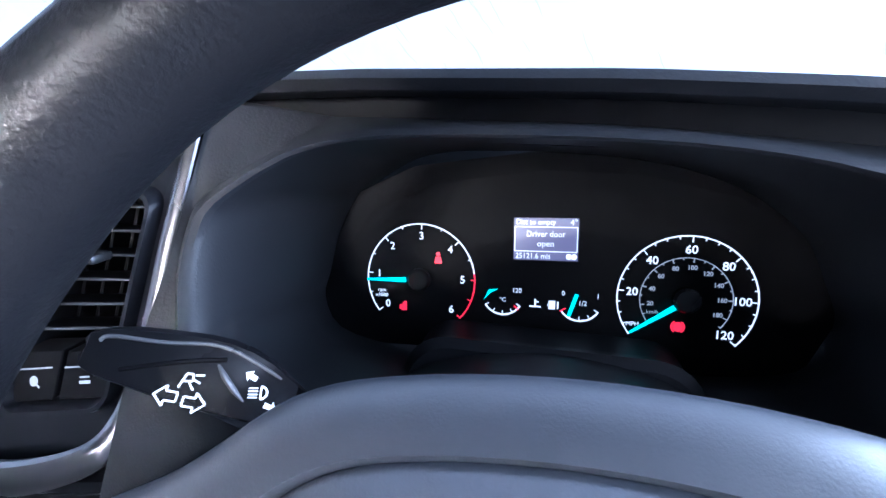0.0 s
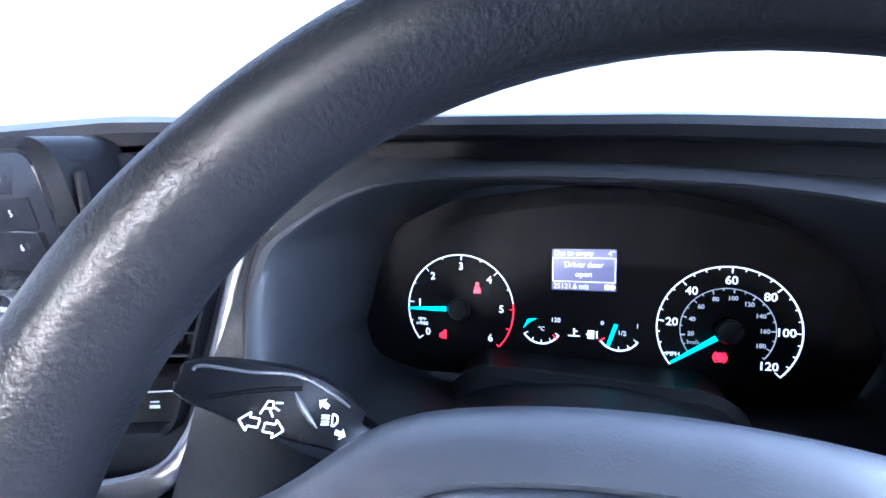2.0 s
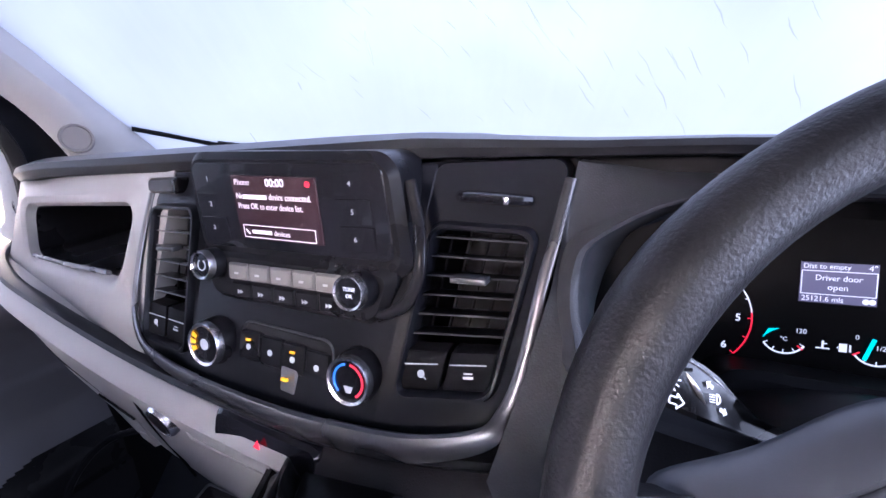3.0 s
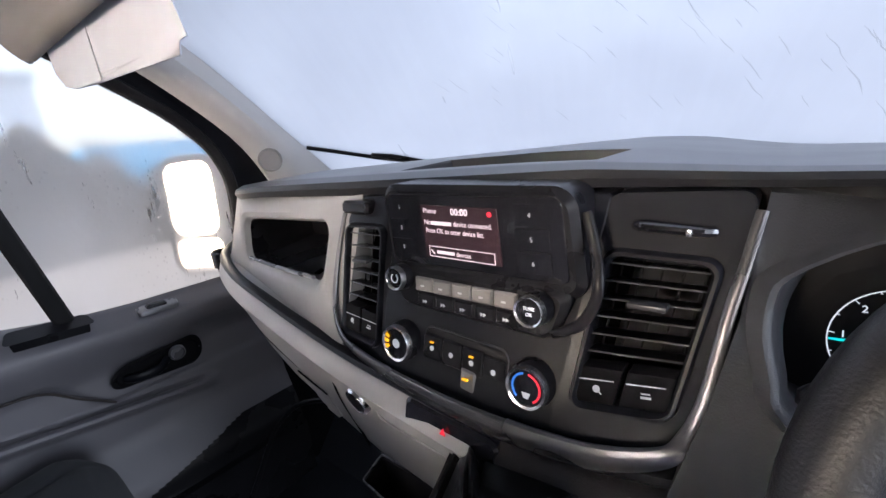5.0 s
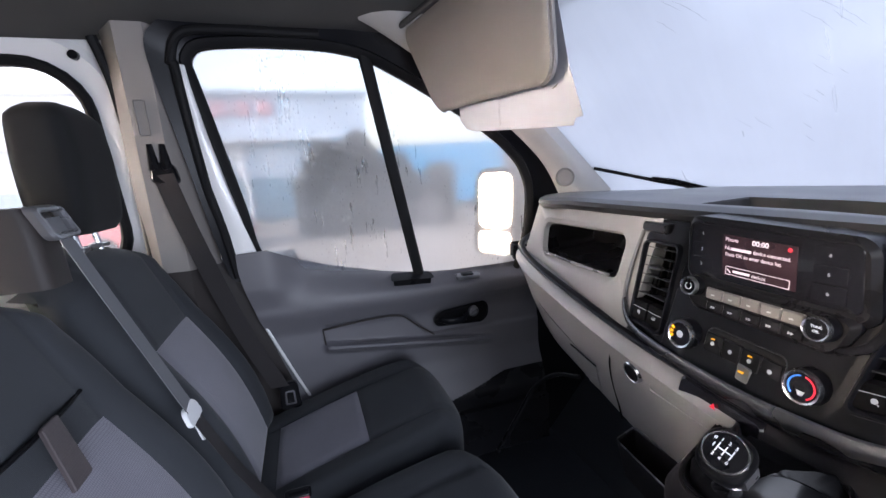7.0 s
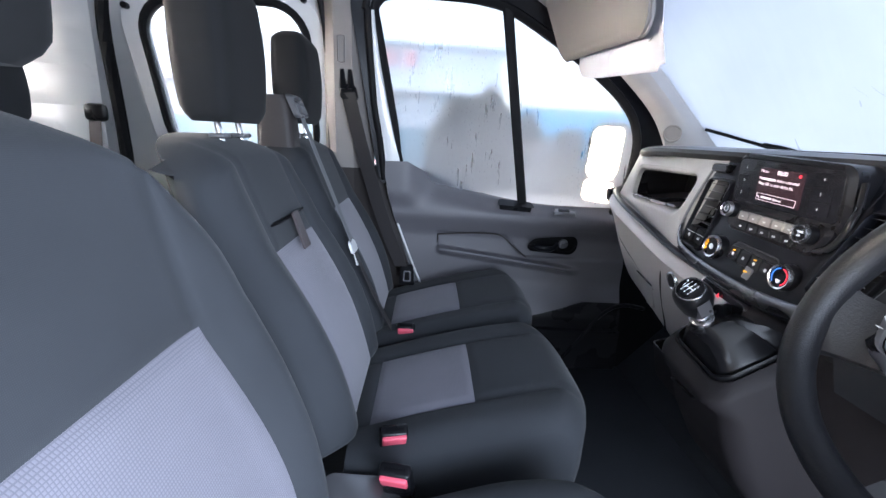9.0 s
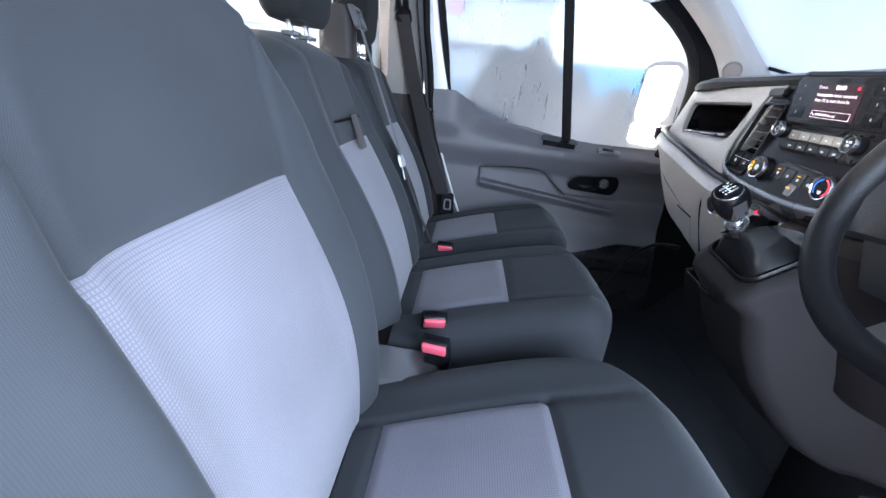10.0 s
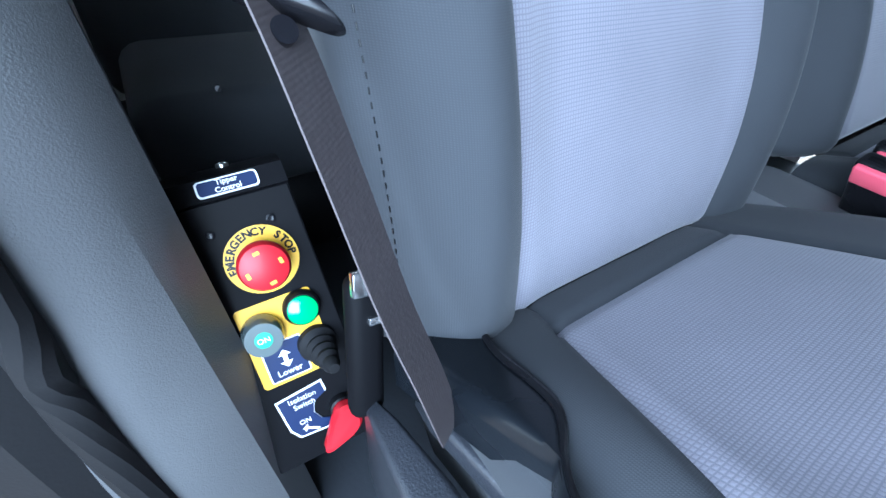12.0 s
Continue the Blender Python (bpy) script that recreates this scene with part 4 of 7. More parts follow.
part("slot_recess", plate(BM(), (panel_pt(-0.129, 0.586, 0.0006), panel_pt(-0.021, 0.583, 0.0006), panel_pt(-0.019, 0.593, 0.0006), panel_pt(-0.129, 0.595, 0.0006)), 0.1, (0, 0.008, 0), 0.0004), MIDGREY, low)
hz = BM()
plate(hz, ((-0.066, 0.197, 0.618), (0.046, 0.194, 0.606), (0.048, 0.202, 0.634), (-0.064, 0.203, 0.646)), 0.3, (0, 0.03, 0), 0.003)
hzp = part("switch_strip", hz, GLOSS, low)
hm = basis((-0.010, 0.1965, 0.629), (1, -0.03, -0.1), (0, 0.22, 1))
flat(tri := BM(), hm, [(-0.0036, -0.003), (0.0036, -0.003), (0, 0.0036)], 0.0008)
part("hazard_triangle", tri, R_LIT, hzp)

part("footwell_duct", tube(BM(), curve([(-0.62, 0.18, 0.16), (-0.61, 0.235, 0.25), (-0.60, 0.285, 0.335), (-0.57, 0.33, 0.38), (-0.50, 0.36, 0.40)], 5), 0.006, 8), BLACK, dash)

# centre stack
cs = BM()
CP = ((-0.116, 0.214, 0.650), (0.090, 0.214, 0.646), (0.120, 0.285, 0.838), (-0.123, 0.289, 0.838))
plate(cs, CP, 0.02, (0, 0.05, 0), 0.001, 4)
stack = part("centre_panel", cs, DARK, dash, "black centre panel with rounded lower edge")
bz = BM()
tube(bz, curve([(0.214, 0.281, 0.826), (0.2065, 0.264, 0.786), (0.202, 0.255, 0.764), (0.198, 0.245, 0.739), (0.193, 0.232, 0.709), (0.186, 0.222, 0.688), (0.175, 0.212, 0.674), (0.138, 0.206, 0.661), (0.094, 0.206, 0.653), (0.02, 0.207, 0.650), (-0.06, 0.209, 0.656), (-0.13, 0.214, 0.664), (-0.185, 0.223, 0.678), (-0.212, 0.238, 0.71), (-0.219, 0.258, 0.76), (-0.218, 0.282, 0.818)], 6), [0.0040 + 0.0075 * math.exp(-((k - 50) / 16) ** 2) for k in range(91)], 12, flat=0.55, up=(0, 1, 0))
part("centre_bezel", bz, BEZEL, stack, "dark satin trim round the centre panel")


def vent(corners, slats, name):
    """An air vent: rounded frame, dark throat, slats with a highlight bead, a tab and two flush buttons below."""
    bl, br, tr_, tl = (Vector(c) for c in corners)
    at = lambda u, v: bl * (1 - u) * (1 - v) + br * u * (1 - v) + tr_ * u * v + tl * (1 - u) * v
    ob = part(name, frame_ring(BM(), corners, 0.16, 0.006, (0, 0.02, 0), (0, -0.004, 0)), DARK, dash, "black air vent with horizontal slats")
    th = BM()
    loft(th, [quad(*corners, 0.14, inset=0.005, push=(0, 0.004, 0)), quad(*corners, 0.14, inset=0.012, push=(0, 0.06, 0))], True, False)
    th.faces.new([th.verts.new(q) for q in quad(*corners, 0.14, inset=0.012, push=(0, 0.06, 0))])
    part("throat", th, VOID, ob)
    for k in range(5):
        u = (k + 0.7) / 5.4
        part("inner_vane", tube(BM(), [at(u, 0.30) + Vector((0, 0.026, 0)), at(u, 0.96) + Vector((0, 0.026, 0))], 0.0012, 6), VOID, ob)
    for k in range(slats):
        v = 0.36 + 0.65 * k / slats
        a, b = at(0, v), at(1, v)
        e = (b - a).normalized() * 0.006
        sl = part("slat", loft(BM(), [[q + Vector((0, 0.003, 0.0010)), q + Vector((0, 0.002, -0.0004)), q + Vector((0, 0.020, -0.003)), q + Vector((0, 0.020, -0.0018))] for q in (a + e, b - e)]), BLACK, ob)
        # Paler bead puts the highlight on the slat's front edge.
        part("slat_glint", tube(BM(), [a + e + Vector((0, 0.0024, 0.0003)), b - e + Vector((0, 0.0024, 0.0003))], 0.00065, 6), GUNMETAL, sl)
        if k == slats // 2:
            part("tab", box(BM(), a.lerp(b, 0.52) + Vector((0, -0.003, 0.001)), (0.026, 0.012, 0.0045), 0.0016), GUNMETAL, ob, "satin tab that turns the slats")
    for k, (u0, u1) in enumerate(((0.06, 0.46), (0.50, 0.92))):
        b = part("vent_button", plate(BM(), (at(u0, 0.06), at(u1, 0.06), at(u1, 0.275), at(u0, 0.275)), 0.06, (0, 0.014, 0), 0.0006), VOID, ob, "flush black button with a white line")
        bmx = basis(at((u0 + u1) / 2, 0.15) + Vector((0, -0.0006, 0)), at(u1, 0.1) - at(u0, 0.1), at(0.5, 0.3) - at(0.5, 0.1))
        if k == 0:
            flat(g := BM(), bmx, arc(0.0020, 0.0027, 0, 360, 16))
            flat(g, bmx, bar(0.002, -0.002, 0.0036, -0.0036, 0.0008))
        else:
            flat(g := BM(), bmx, rect(0, 0.0012, 0.006, 0.0008))
            flat(g, bmx, rect(0, -0.0014, 0.007, 0.0016))
        part("button_mark", g, W_DIM, b)
        part("button_line", flat(BM(), bmx, rect(0, 0.0066, 0.026, 0.0007)), W_DIM, b)
    return ob


VR = ((0.102, 0.2215, 0.679), (0.177, 0.2265, 0.690), (0.199, 0.2670, 0.796), (0.119, 0.2695, 0.799))
VL = ((-0.190, 0.228, 0.678), (-0.122, 0.226, 0.672), (-0.128, 0.268, 0.808), (-0.206, 0.274, 0.808))
for cor, sur in ((VR, ((0.088, 0.212, 0.650), (0.182, 0.216, 0.664), (0.213, 0.287, 0.838), (0.117, 0.286, 0.838))), (VL, ((-0.206, 0.226, 0.666), (-0.114, 0.220, 0.654), (-0.122, 0.288, 0.838), (-0.217, 0.292, 0.838)))):
    ven = vent(cor, 6, "air_vent")
    part("vent_surround", loft(BM(), [quad(*sur, 0.12, push=(0, 0.03, 0)), quad(*sur, 0.12), quad(*cor, 0.14, inset=0.002, push=(0, 0.003, 0))], True, False), DARK, ven)

# phone clip above the vent
cl = BM()
plate(cl, ((0.128, 0.278, 0.808), (0.204, 0.277, 0.805), (0.206, 0.280, 0.817), (0.130, 0.281, 0.820)), 0.2, (0, 0.03, 0), 0.003)
clip = part("holder_recess", cl, BLACK, dash)
tube(cl := BM(), curve([(0.141, 0.276, 0.8155), (0.147, 0.270, 0.8160), (0.165, 0.268, 0.8150), (0.182, 0.269, 0.8135), (0.189, 0.274, 0.8125)], 5), 0.0048, 10, flat=0.9)
part("holder_bar", cl, GLOSS, clip)
part("holder_tip", box(BM(), (0.1765, 0.2635, 0.8138), (0.004, 0.003, 0.0055), 0.001), CHROME, clip)
cl = BM()
plate(cl, ((-0.222, 0.280, 0.818), (-0.160, 0.270, 0.818), (-0.160, 0.272, 0.834), (-0.222, 0.282, 0.834)), 0.3, (0, 0.03, 0), 0.003)
part("holder_recess", cl, BLACK, dash)

# radio unit
radio = thing("car_radio", "black radio unit with small colour screen and two knobs", "radio", (0.01, 0.24, 0.74))
RS = ((-0.103, 0.246, 0.764), (0.112, 0.248, 0.757), (0.106, 0.244, 0.849), (-0.101, 0.243, 0.857))
part("housing", plate(BM(), RS, 0.2, (0, 0.045, 0), 0.006, 8), BLACK, radio)
part("screen_glass", plate(BM(), ((-0.094, 0.2450, 0.776), (0.100, 0.2465, 0.771), (0.097, 0.2435, 0.842), (-0.092, 0.2425, 0.848)), 0.12, (0, 0.01, 0), 0.001, 8), GLOSS, radio)
RL = ((-0.090, 0.238, 0.730), (0.086, 0.238, 0.722), (0.104, 0.243, 0.768), (-0.100, 0.242, 0.774))
part("button_housing", plate(BM(), RL, 0.3, (0, 0.05, 0), 0.006, 8), BLACK, radio)
sw = BM()
tube(sw, curve([(0.110, 0.258, 0.828), (0.119, 0.250, 0.800), (0.124, 0.240, 0.780), (0.121, 0.238, 0.762), (0.108, 0.239, 0.743), (0.085, 0.242, 0.730)], 5), 0.0045, 12, flat=0.7, up=(0, 1, 0))
part("side_swoop", sw, BLACK, radio, smooth=60)
scr = part("screen", plate(BM(), ((-0.046, 0.2438, 0.7845), (0.040, 0.2446, 0.7815), (0.040, 0.2428, 0.8330), (-0.046, 0.2420, 0.8365)), 0.03, (0, 0.01, 0), 0.0006), LCD2, radio, "lit colour screen")
sm = basis((-0.003, 0.2430, 0.809), (0.086, 0.0008, -0.0033), (0, -0.03, 1))
words("Phone", sm @ pose(-0.0395, 0.0205, 0.0006), 0.0065, P_LIT, scr, align="LEFT")
words("00:00", sm @ pose(0.003, 0.0205, 0.0006), 0.0085, P_LIT, scr, bold=0.0002)
words("No", sm @ pose(-0.0395, 0.0095, 0.0006), 0.0068, P_LIT, scr, align="LEFT")
words("device connected.", sm @ pose(-0.0045, 0.0095, 0.0006), 0.0068, P_LIT, scr, align="LEFT", squeeze=0.84)
words("Press OK to enter device list.", sm @ pose(-0.0385, 0.0015, 0.0006), 0.0068, P_LIT, scr, align="LEFT", squeeze=0.82)
words("devices", sm @ pose(-0.004, -0.0195, 0.0006), 0.0062, P_LIT, scr, align="LEFT", squeeze=0.9)
g = BM()
for q in (bar(-0.036, -0.0140, 0.038, -0.0140, 0.0006), bar(-0.036, -0.0240, 0.038, -0.0240, 0.0006), bar(-0.036, -0.0140, -0.036, -0.0240, 0.0006), bar(0.038, -0.0140, 0.038, -0.0240, 0.0006), rect(-0.0165, -0.0192, 0.021, 0.003), rect(-0.0185, 0.0092, 0.024, 0.0034), bar(-0.034, -0.0175, -0.030, -0.0215, 0.0013)):
    flat(g, sm @ pose(0, 0, 0.0007), q)
part("screen_border", g, P_LIT, scr)
part("screen_symbol", flat(BM(), sm @ pose(0.035, 0.0205, 0.0006), arc(0.0, 0.0024, 0, 360, 14)), R_LIT, scr)
for k, (x, z) in enumerate(((-0.074, 0.834), (-0.0745, 0.813), (-0.075, 0.793), (0.070, 0.828), (0.0705, 0.808), (0.071, 0.788))):
    key = part("preset_key", plate(BM(), ((x - 0.015, 0.2439, z - 0.0092), (x + 0.015, 0.2447, z - 0.0097), (x + 0.015, 0.2437, z + 0.0088), (x - 0.015, 0.2429, z + 0.0092)), 0.08, (0, 0.01, 0), 0.0003), GLOSS, radio)
    words(str(k + 1), basis((x, 0.2424, z), (1, 0.01, -0.03), (0, -0.03, 1)), 0.0056, W_DIM, key)


def knob(name, at, r, depth, parent, ring, face, label):
    m = basis(at, (1, 0, 0), (0, 0.12, 1))
    k = part(name, lathe(BM(), m, [(r * 1.12, -depth), (r * 1.1, -depth * 0.5), (r * 1.02, -0.004), (r, -0.002)], 32), BLACK, parent, label)
    part("knob_ring", lathe(BM(), m, [(r * 1.03, -0.006), (r * 1.03, -0.001), (r * 0.98, 0.002), (r * 0.86, 0.001), (r * 0.84, -0.003)], 32), ring, k)
    part("knob_face", lathe(BM(), m, [(r * 0.86, -0.004), (r * 0.85, -0.001), (0.0, -0.0005)], 32), face, k)
    return k, m


k1, m1 = knob("radio_knob", (-0.080, 0.2275, 0.763), 0.0122, 0.014, radio, CHROME, GLOSS, "chrome-ringed volume knob")
part("power_mark", flat(BM(), m1, arc(0.004, 0.005, -240, 60, 16)), W_DIM, k1)
k2, m2 = knob("radio_knob", (0.074, 0.2245, 0.7545), 0.0128, 0.016, radio, CHROME, GLOSS, "chrome-ringed tuning knob")
words("TUNE", m2 @ pose(0, 0.0022, 0.0), 0.0040, W_LIT, k2)
words("OK", m2 @ pose(0, -0.0026, 0.0), 0.0040, W_LIT, k2)
for k in range(5):
    for row in range(2):
        x0 = -0.062 + k * 0.0235 + row * 0.001
        z0 = 0.7555 - row * 0.0165 - k * 0.0006
        kk = part("radio_key", plate(BM(), ((x0, 0.2365, z0 - 0.006), (x0 + 0.0229, 0.2365, z0 - 0.0065), (x0 + 0.0229, 0.2385, z0 + 0.0075), (x0, 0.2385, z0 + 0.008)), 0.08, (0, 0.012, 0), 0.0016), KEYTOP if row == 0 else BLACK, radio)
        mk = basis((x0 + 0.0112, 0.2366, z0), (1, 0, 0), (0, 0.15, 1))
        g = BM()
        if row:
            flat(g, mk, [(-0.003, -0.0018), (0, 0), (-0.003, 0.0018)])
            flat(g, mk, [(0.0, -0.0018), (0.003, 0), (0.0, 0.0018)])
        else:
            flat(g, mk, rect(0, 0, 0.0045, 0.0018))
        part("key_mark", g, W_DIM, kk)

# heater controls
heater = thing("heater_panel", "black heater control panel with two chrome-ringed knobs", "heater controls", (0, 0.22, 0.68))
HP = ((-0.052, 0.2235, 0.668), (0.044, 0.2225, 0.660), (0.048, 0.2355, 0.708), (-0.054, 0.2375, 0.714))
hp = part("panel", plate(BM(), HP, 0.2, (0, 0.03, 0), 0.003), BLACK, heater)
part("panel_outline", frame_ring(BM(), HP, 0.24, 0.0016, (0, 0.006, 0), (0, -0.0008, 0)), GUNMETAL, hp)
h1, m1 = knob("heater_knob", (-0.080, 0.216, 0.695), 0.0190, 0.018, heater, CHROME, GLOSS, "chrome-ringed fan knob")
h2, m2 = knob("heater_knob", (0.071, 0.2165, 0.690), 0.0182, 0.018, heater, CHROME, GLOSS, "chrome-ringed temperature knob with blue and red arcs")
g = BM()
for a in (150, 175, 200):
    flat(g, m1, arc(0.011, 0.016, a - 8, a + 8, 6))
part("fan_marks", g, A_LIT, h1)
part("fan_symbol", flat(BM(), m1, arc(0.002, 0.005, 0, 360, 14)), W_DIM, h1)
part("cold_arc", flat(BM(), m2, arc(0.0116, 0.0133, 100, 225, 24)), B_LIT, h2)
part("hot_arc", flat(BM(), m2, arc(0.0116, 0.0133, -60, 80, 24)), R_LIT, h2)
part("flow_symbol", flat(BM(), m2, [(-0.004, -0.004), (0.004, -0.004), (0.002, -0.009), (-0.002, -0.009)]), W_DIM, h2)
for k, (x, z, lit) in enumerate(((-0.040, 0.694, 1), (-0.016, 0.692, 0), (0.008, 0.690, 1), (0.032, 0.687, 0))):
    kk = part("heater_key", plate(BM(), ((x - 0.0117, 0.2255, z - 0.011), (x + 0.0117, 0.2250, z - 0.012), (x + 0.0117, 0.2305, z + 0.011), (x - 0.0117, 0.2310, z + 0.012)), 0.08, (0, 0.012, 0), 0.0008), BLACK, heater)
    mk = basis((x, 0.2274, z), (1, 0, 0), (0, 0.24, 1))
    if lit:
        part("key_lamp", flat(BM(), mk, rect(0, 0.006, 0.005, 0.0018), 0.001), A_LIT, kk)
    part("key_mark", flat(BM(), mk, arc(0.0016, 0.0026, 0, 360, 12)), W_DIM, kk)
kk = part("defrost_key", plate(BM(), ((-0.004, 0.2195, 0.664), (0.014, 0.2190, 0.662), (0.014, 0.2245, 0.682), (-0.004, 0.2250, 0.684)), 0.16, (0, 0.015, 0), 0.002), SATIN, heater)
part("key_lamp", flat(BM(), basis((0.005, 0.2205, 0.676), (1, 0, 0), (0, 0.28, 1)), rect(0, 0, 0.006, 0.0022), 0.0025), A_LIT, kk)

# ---- instrument cluster ----
CO, CN = (0.383, 0.374, 0.705), 12.0
CM = basis(CO, (1, 0, 0), (0, math.sin(radians(CN)), math.cos(radians(CN))))
cluster = thing("instrument_cluster", "black instrument cluster with lit white dials and cyan needles", "instrument cluster", CO)
LENS = [(-0.150, 0.016), (-0.146, -0.004), (-0.128, -0.0286), (-0.105, -0.0379), (-0.017, -0.0365), (0.050, -0.0365), (0.086, -0.041), (0.123, -0.042), (0.137, -0.032), (0.152, 0.001), (0.158, 0.024), (0.152, 0.046), (0.122, 0.0640), (0.066, 0.078), (0.006, 0.082), (-0.073, 0.074), (-0.125, 0.052)]
face = part("dial_face", loft(BM(), [[CM @ Vector((x, y, -0.01)) for x, y in LENS], [CM @ Vector((x, y, -0.0005)) for x, y in LENS]]), VOID, cluster)
part("lens_surround", loft(BM(), [[CM @ Vector((0.004 + (x - 0.004) * k, 0.02 + (y - 0.02) * k, h)) for x, y in LENS] for k, h in ((1.22, -0.004), (1.22, -0.0015), (0.995, 0.0002))], True, False), VOID, cluster)
TC, SC = (-0.086, 0.002), (0.095, -0.003)


def dial(name, c, r, lo, hi, a0, a1, major, minor, labels, size, mat, width=0.0009, inside=0.0, parent=cluster):
    """A round scale with ticks and numbers; values lo to hi run from angle a0 to a1."""
    ang = lambda v: a0 + (a1 - a0) * (v - lo) / (hi - lo)
    g = BM()
    flat(g, CM, arc(r - width, r, ang(lo), ang(hi), 60, c))
    v = lo
    while v <= hi + 1e-6:
        big = abs(v / major - round(v / major)) < 1e-6
        a = radians(ang(v))
        l = (0.0045 if big else 0.0024) * r / 0.042
        flat(g, CM, bar(c[0] + (r - l) * math.cos(a), c[1] + (r - l) * math.sin(a), c[0] + r * math.cos(a), c[1] + r * math.sin(a), 0.0007))
        v += minor
    d = part(name, g, mat, parent, "lit white dial scale", smooth=0)
    for t in labels:
        a = radians(ang(t))
        rr = r - 0.0095 * (r / 0.042) ** 0.5 - inside
        words(str(t), CM @ pose(c[0] + rr * math.cos(a), c[1] + rr * math.sin(a), 0), size, mat, d, "numeral", bold=0.0001)
    return d


tach = dial("rev_counter", TC, 0.042, 0, 4.85, 218, 218 - 260 * 4.85 / 6, 1, 0.5, (0, 1, 2, 3, 4, 5), 0.0078, W_LIT)
g = BM()
flat(g, CM, arc(0.041, 0.042, 218 - 260 * 4.85 / 6, -42, 24, TC))
for v in (5, 5.5, 6):
    a = radians(218 - 260 * v / 6)
    flat(g, CM, bar(TC[0] + 0.0385 * math.cos(a), TC[1] + 0.0385 * math.sin(a), TC[0] + 0.042 * math.cos(a), TC[1] + 0.042 * math.sin(a), 0.0007))
part("red_band", g, R_LIT, tach)
words("6", CM @ pose(TC[0] + 0.0325 * math.cos(radians(-42)), TC[1] + 0.0325 * math.sin(radians(-42)), 0), 0.0078, W_LIT, tach, "numeral", bold=0.0001)
words("rpm\nx1000", CM @ pose(TC[0] - 0.0305, TC[1] - 0.0115, 0), 0.0040, W_LIT, tach)
speedo = dial("speedometer", SC, 0.0425, 0, 120, 217, -43, 20, 5, (20, 40, 60, 80, 100, 120), 0.0076, W_LIT)
words("MPH", CM @ pose(SC[0] - 0.0315, SC[1] - 0.0185, 0), 0.0042, W_LIT, speedo)
km = dial("speedometer_inner", SC, 0.0280, 0, 190, 217, 217 - 260 * (190 / 1.609) / 120, 20, 10, (20, 40, 60, 80, 100, 120, 140, 160, 180), 0.0040, W_DIM, 0.0005, -0.0012)
words("km/h", CM @ pose(SC[0] - 0.0195, SC[1] - 0.0095, 0), 0.0038, W_DIM, km)
for c, a, ln in ((TC, 181.5, 0.041), (SC, 215, 0.041)):
    st = 0.010 if c == TC else 0.004
    nd = BM()
    m = CM @ Matrix.Translation((c[0], c[1], 0.003)) @ pose(0, 0, 0, 0, 0, a)
    flat(nd, m, [(st, -0.0018), (st, 0.0018), (ln, 0.0007), (ln, -0.0007)], 0.001)
    part("needle", nd, C_LIT, cluster, "lit cyan needle")
    part("needle_cap", lathe(BM(), CM @ Matrix.Translation((c[0], c[1], 0.0)), [(0.0085, 0), (0.0085, 0.004), (0.007, 0.006), (0.0, 0.006)], 24), BLACK, cluster)
for c, vals, needle, red in (((-0.024, -0.0064), (("120", 0.010, 0.0035),), 172, 318), ((0.029, -0.0076), (("0", -0.011, 0.0045), ("1/2", 0.002, -0.002), ("1", 0.012, 0.0035)), 108, 212)):
    g = BM()
    flat(g, CM, arc(0.0138, 0.015, 212, 328, 20, c))
    for a in (212, 241, 270, 299, 328):
        flat(g, CM, bar(c[0] + 0.0115 * math.cos(radians(a)), c[1] + 0.0115 * math.sin(radians(a)), c[0] + 0.015 * math.cos(radians(a)), c[1] + 0.015 * math.sin(radians(a)), 0.0006))
    gd = part("small_gauge", g, W_LIT, cluster, "small lit gauge", smooth=0)
    part("red_mark", flat(BM(), CM @ pose(0, 0, 0.0004), bar(c[0] + 0.011 * math.cos(radians(red)), c[1] + 0.011 * math.sin(radians(red)), c[0] + 0.0155 * math.cos(radians(red)), c[1] + 0.0155 * math.sin(radians(red)), 0.0009)), R_LIT, gd)
    for t, dx, dy in vals:
        words(t, CM @ pose(c[0] + dx, c[1] + dy, 0), 0.0046, W_LIT, gd, "numeral")
    if needle > 150:
        part("gauge_needle", flat(BM(), CM @ pose(0, 0, 0.001), [(c[0] - 0.0135, c[1] - 0.004), (c[0] - 0.010, c[1] + 0.0035), (c[0] - 0.003, c[1] + 0.0045), (c[0] - 0.009, c[1] + 0.001)]), C_LIT, gd)
        words("\u00b0C", CM @ pose(c[0], c[1] - 0.0035, 0), 0.0042, W_LIT, gd, "numeral")
    else:
        part("gauge_needle", flat(BM(), CM @ pose(0, 0, 0.001), bar(c[0] - 0.007, c[1] - 0.011, c[0] - 0.002, c[1] + 0.0045, 0.0025)), C_LIT, gd)
g = BM()
flat(g, CM, rect(-0.001, -0.0135, 0.008, 0.0009))
flat(g, CM, rect(-0.001, -0.0108, 0.0012, 0.0055))
flat(g, CM, rect(0.0005, -0.010, 0.002, 0.0008))
part("coolant_symbol", g, W_LIT, cluster)
g = BM()
flat(g, CM, rect(0.0105, -0.0118, 0.0045, 0.006))
flat(g, CM, rect(0.0145, -0.0118, 0.001, 0.005))
flat(g, CM, [(0.007, -0.0118), (0.0078, -0.0108), (0.0078, -0.0128)])
part("pump_symbol", g, W_LIT, cluster)
g = BM()
flat(g, CM, arc(0, 0.0016, 0, 360, 12, (-0.072, 0.0215)))
flat(g, CM, [(-0.075, 0.0145), (-0.069, 0.0145), (-0.070, 0.0195), (-0.074, 0.0195)])
part("warning_lamp", g, R_LIT, cluster, "red seat belt lamp")
g = BM()
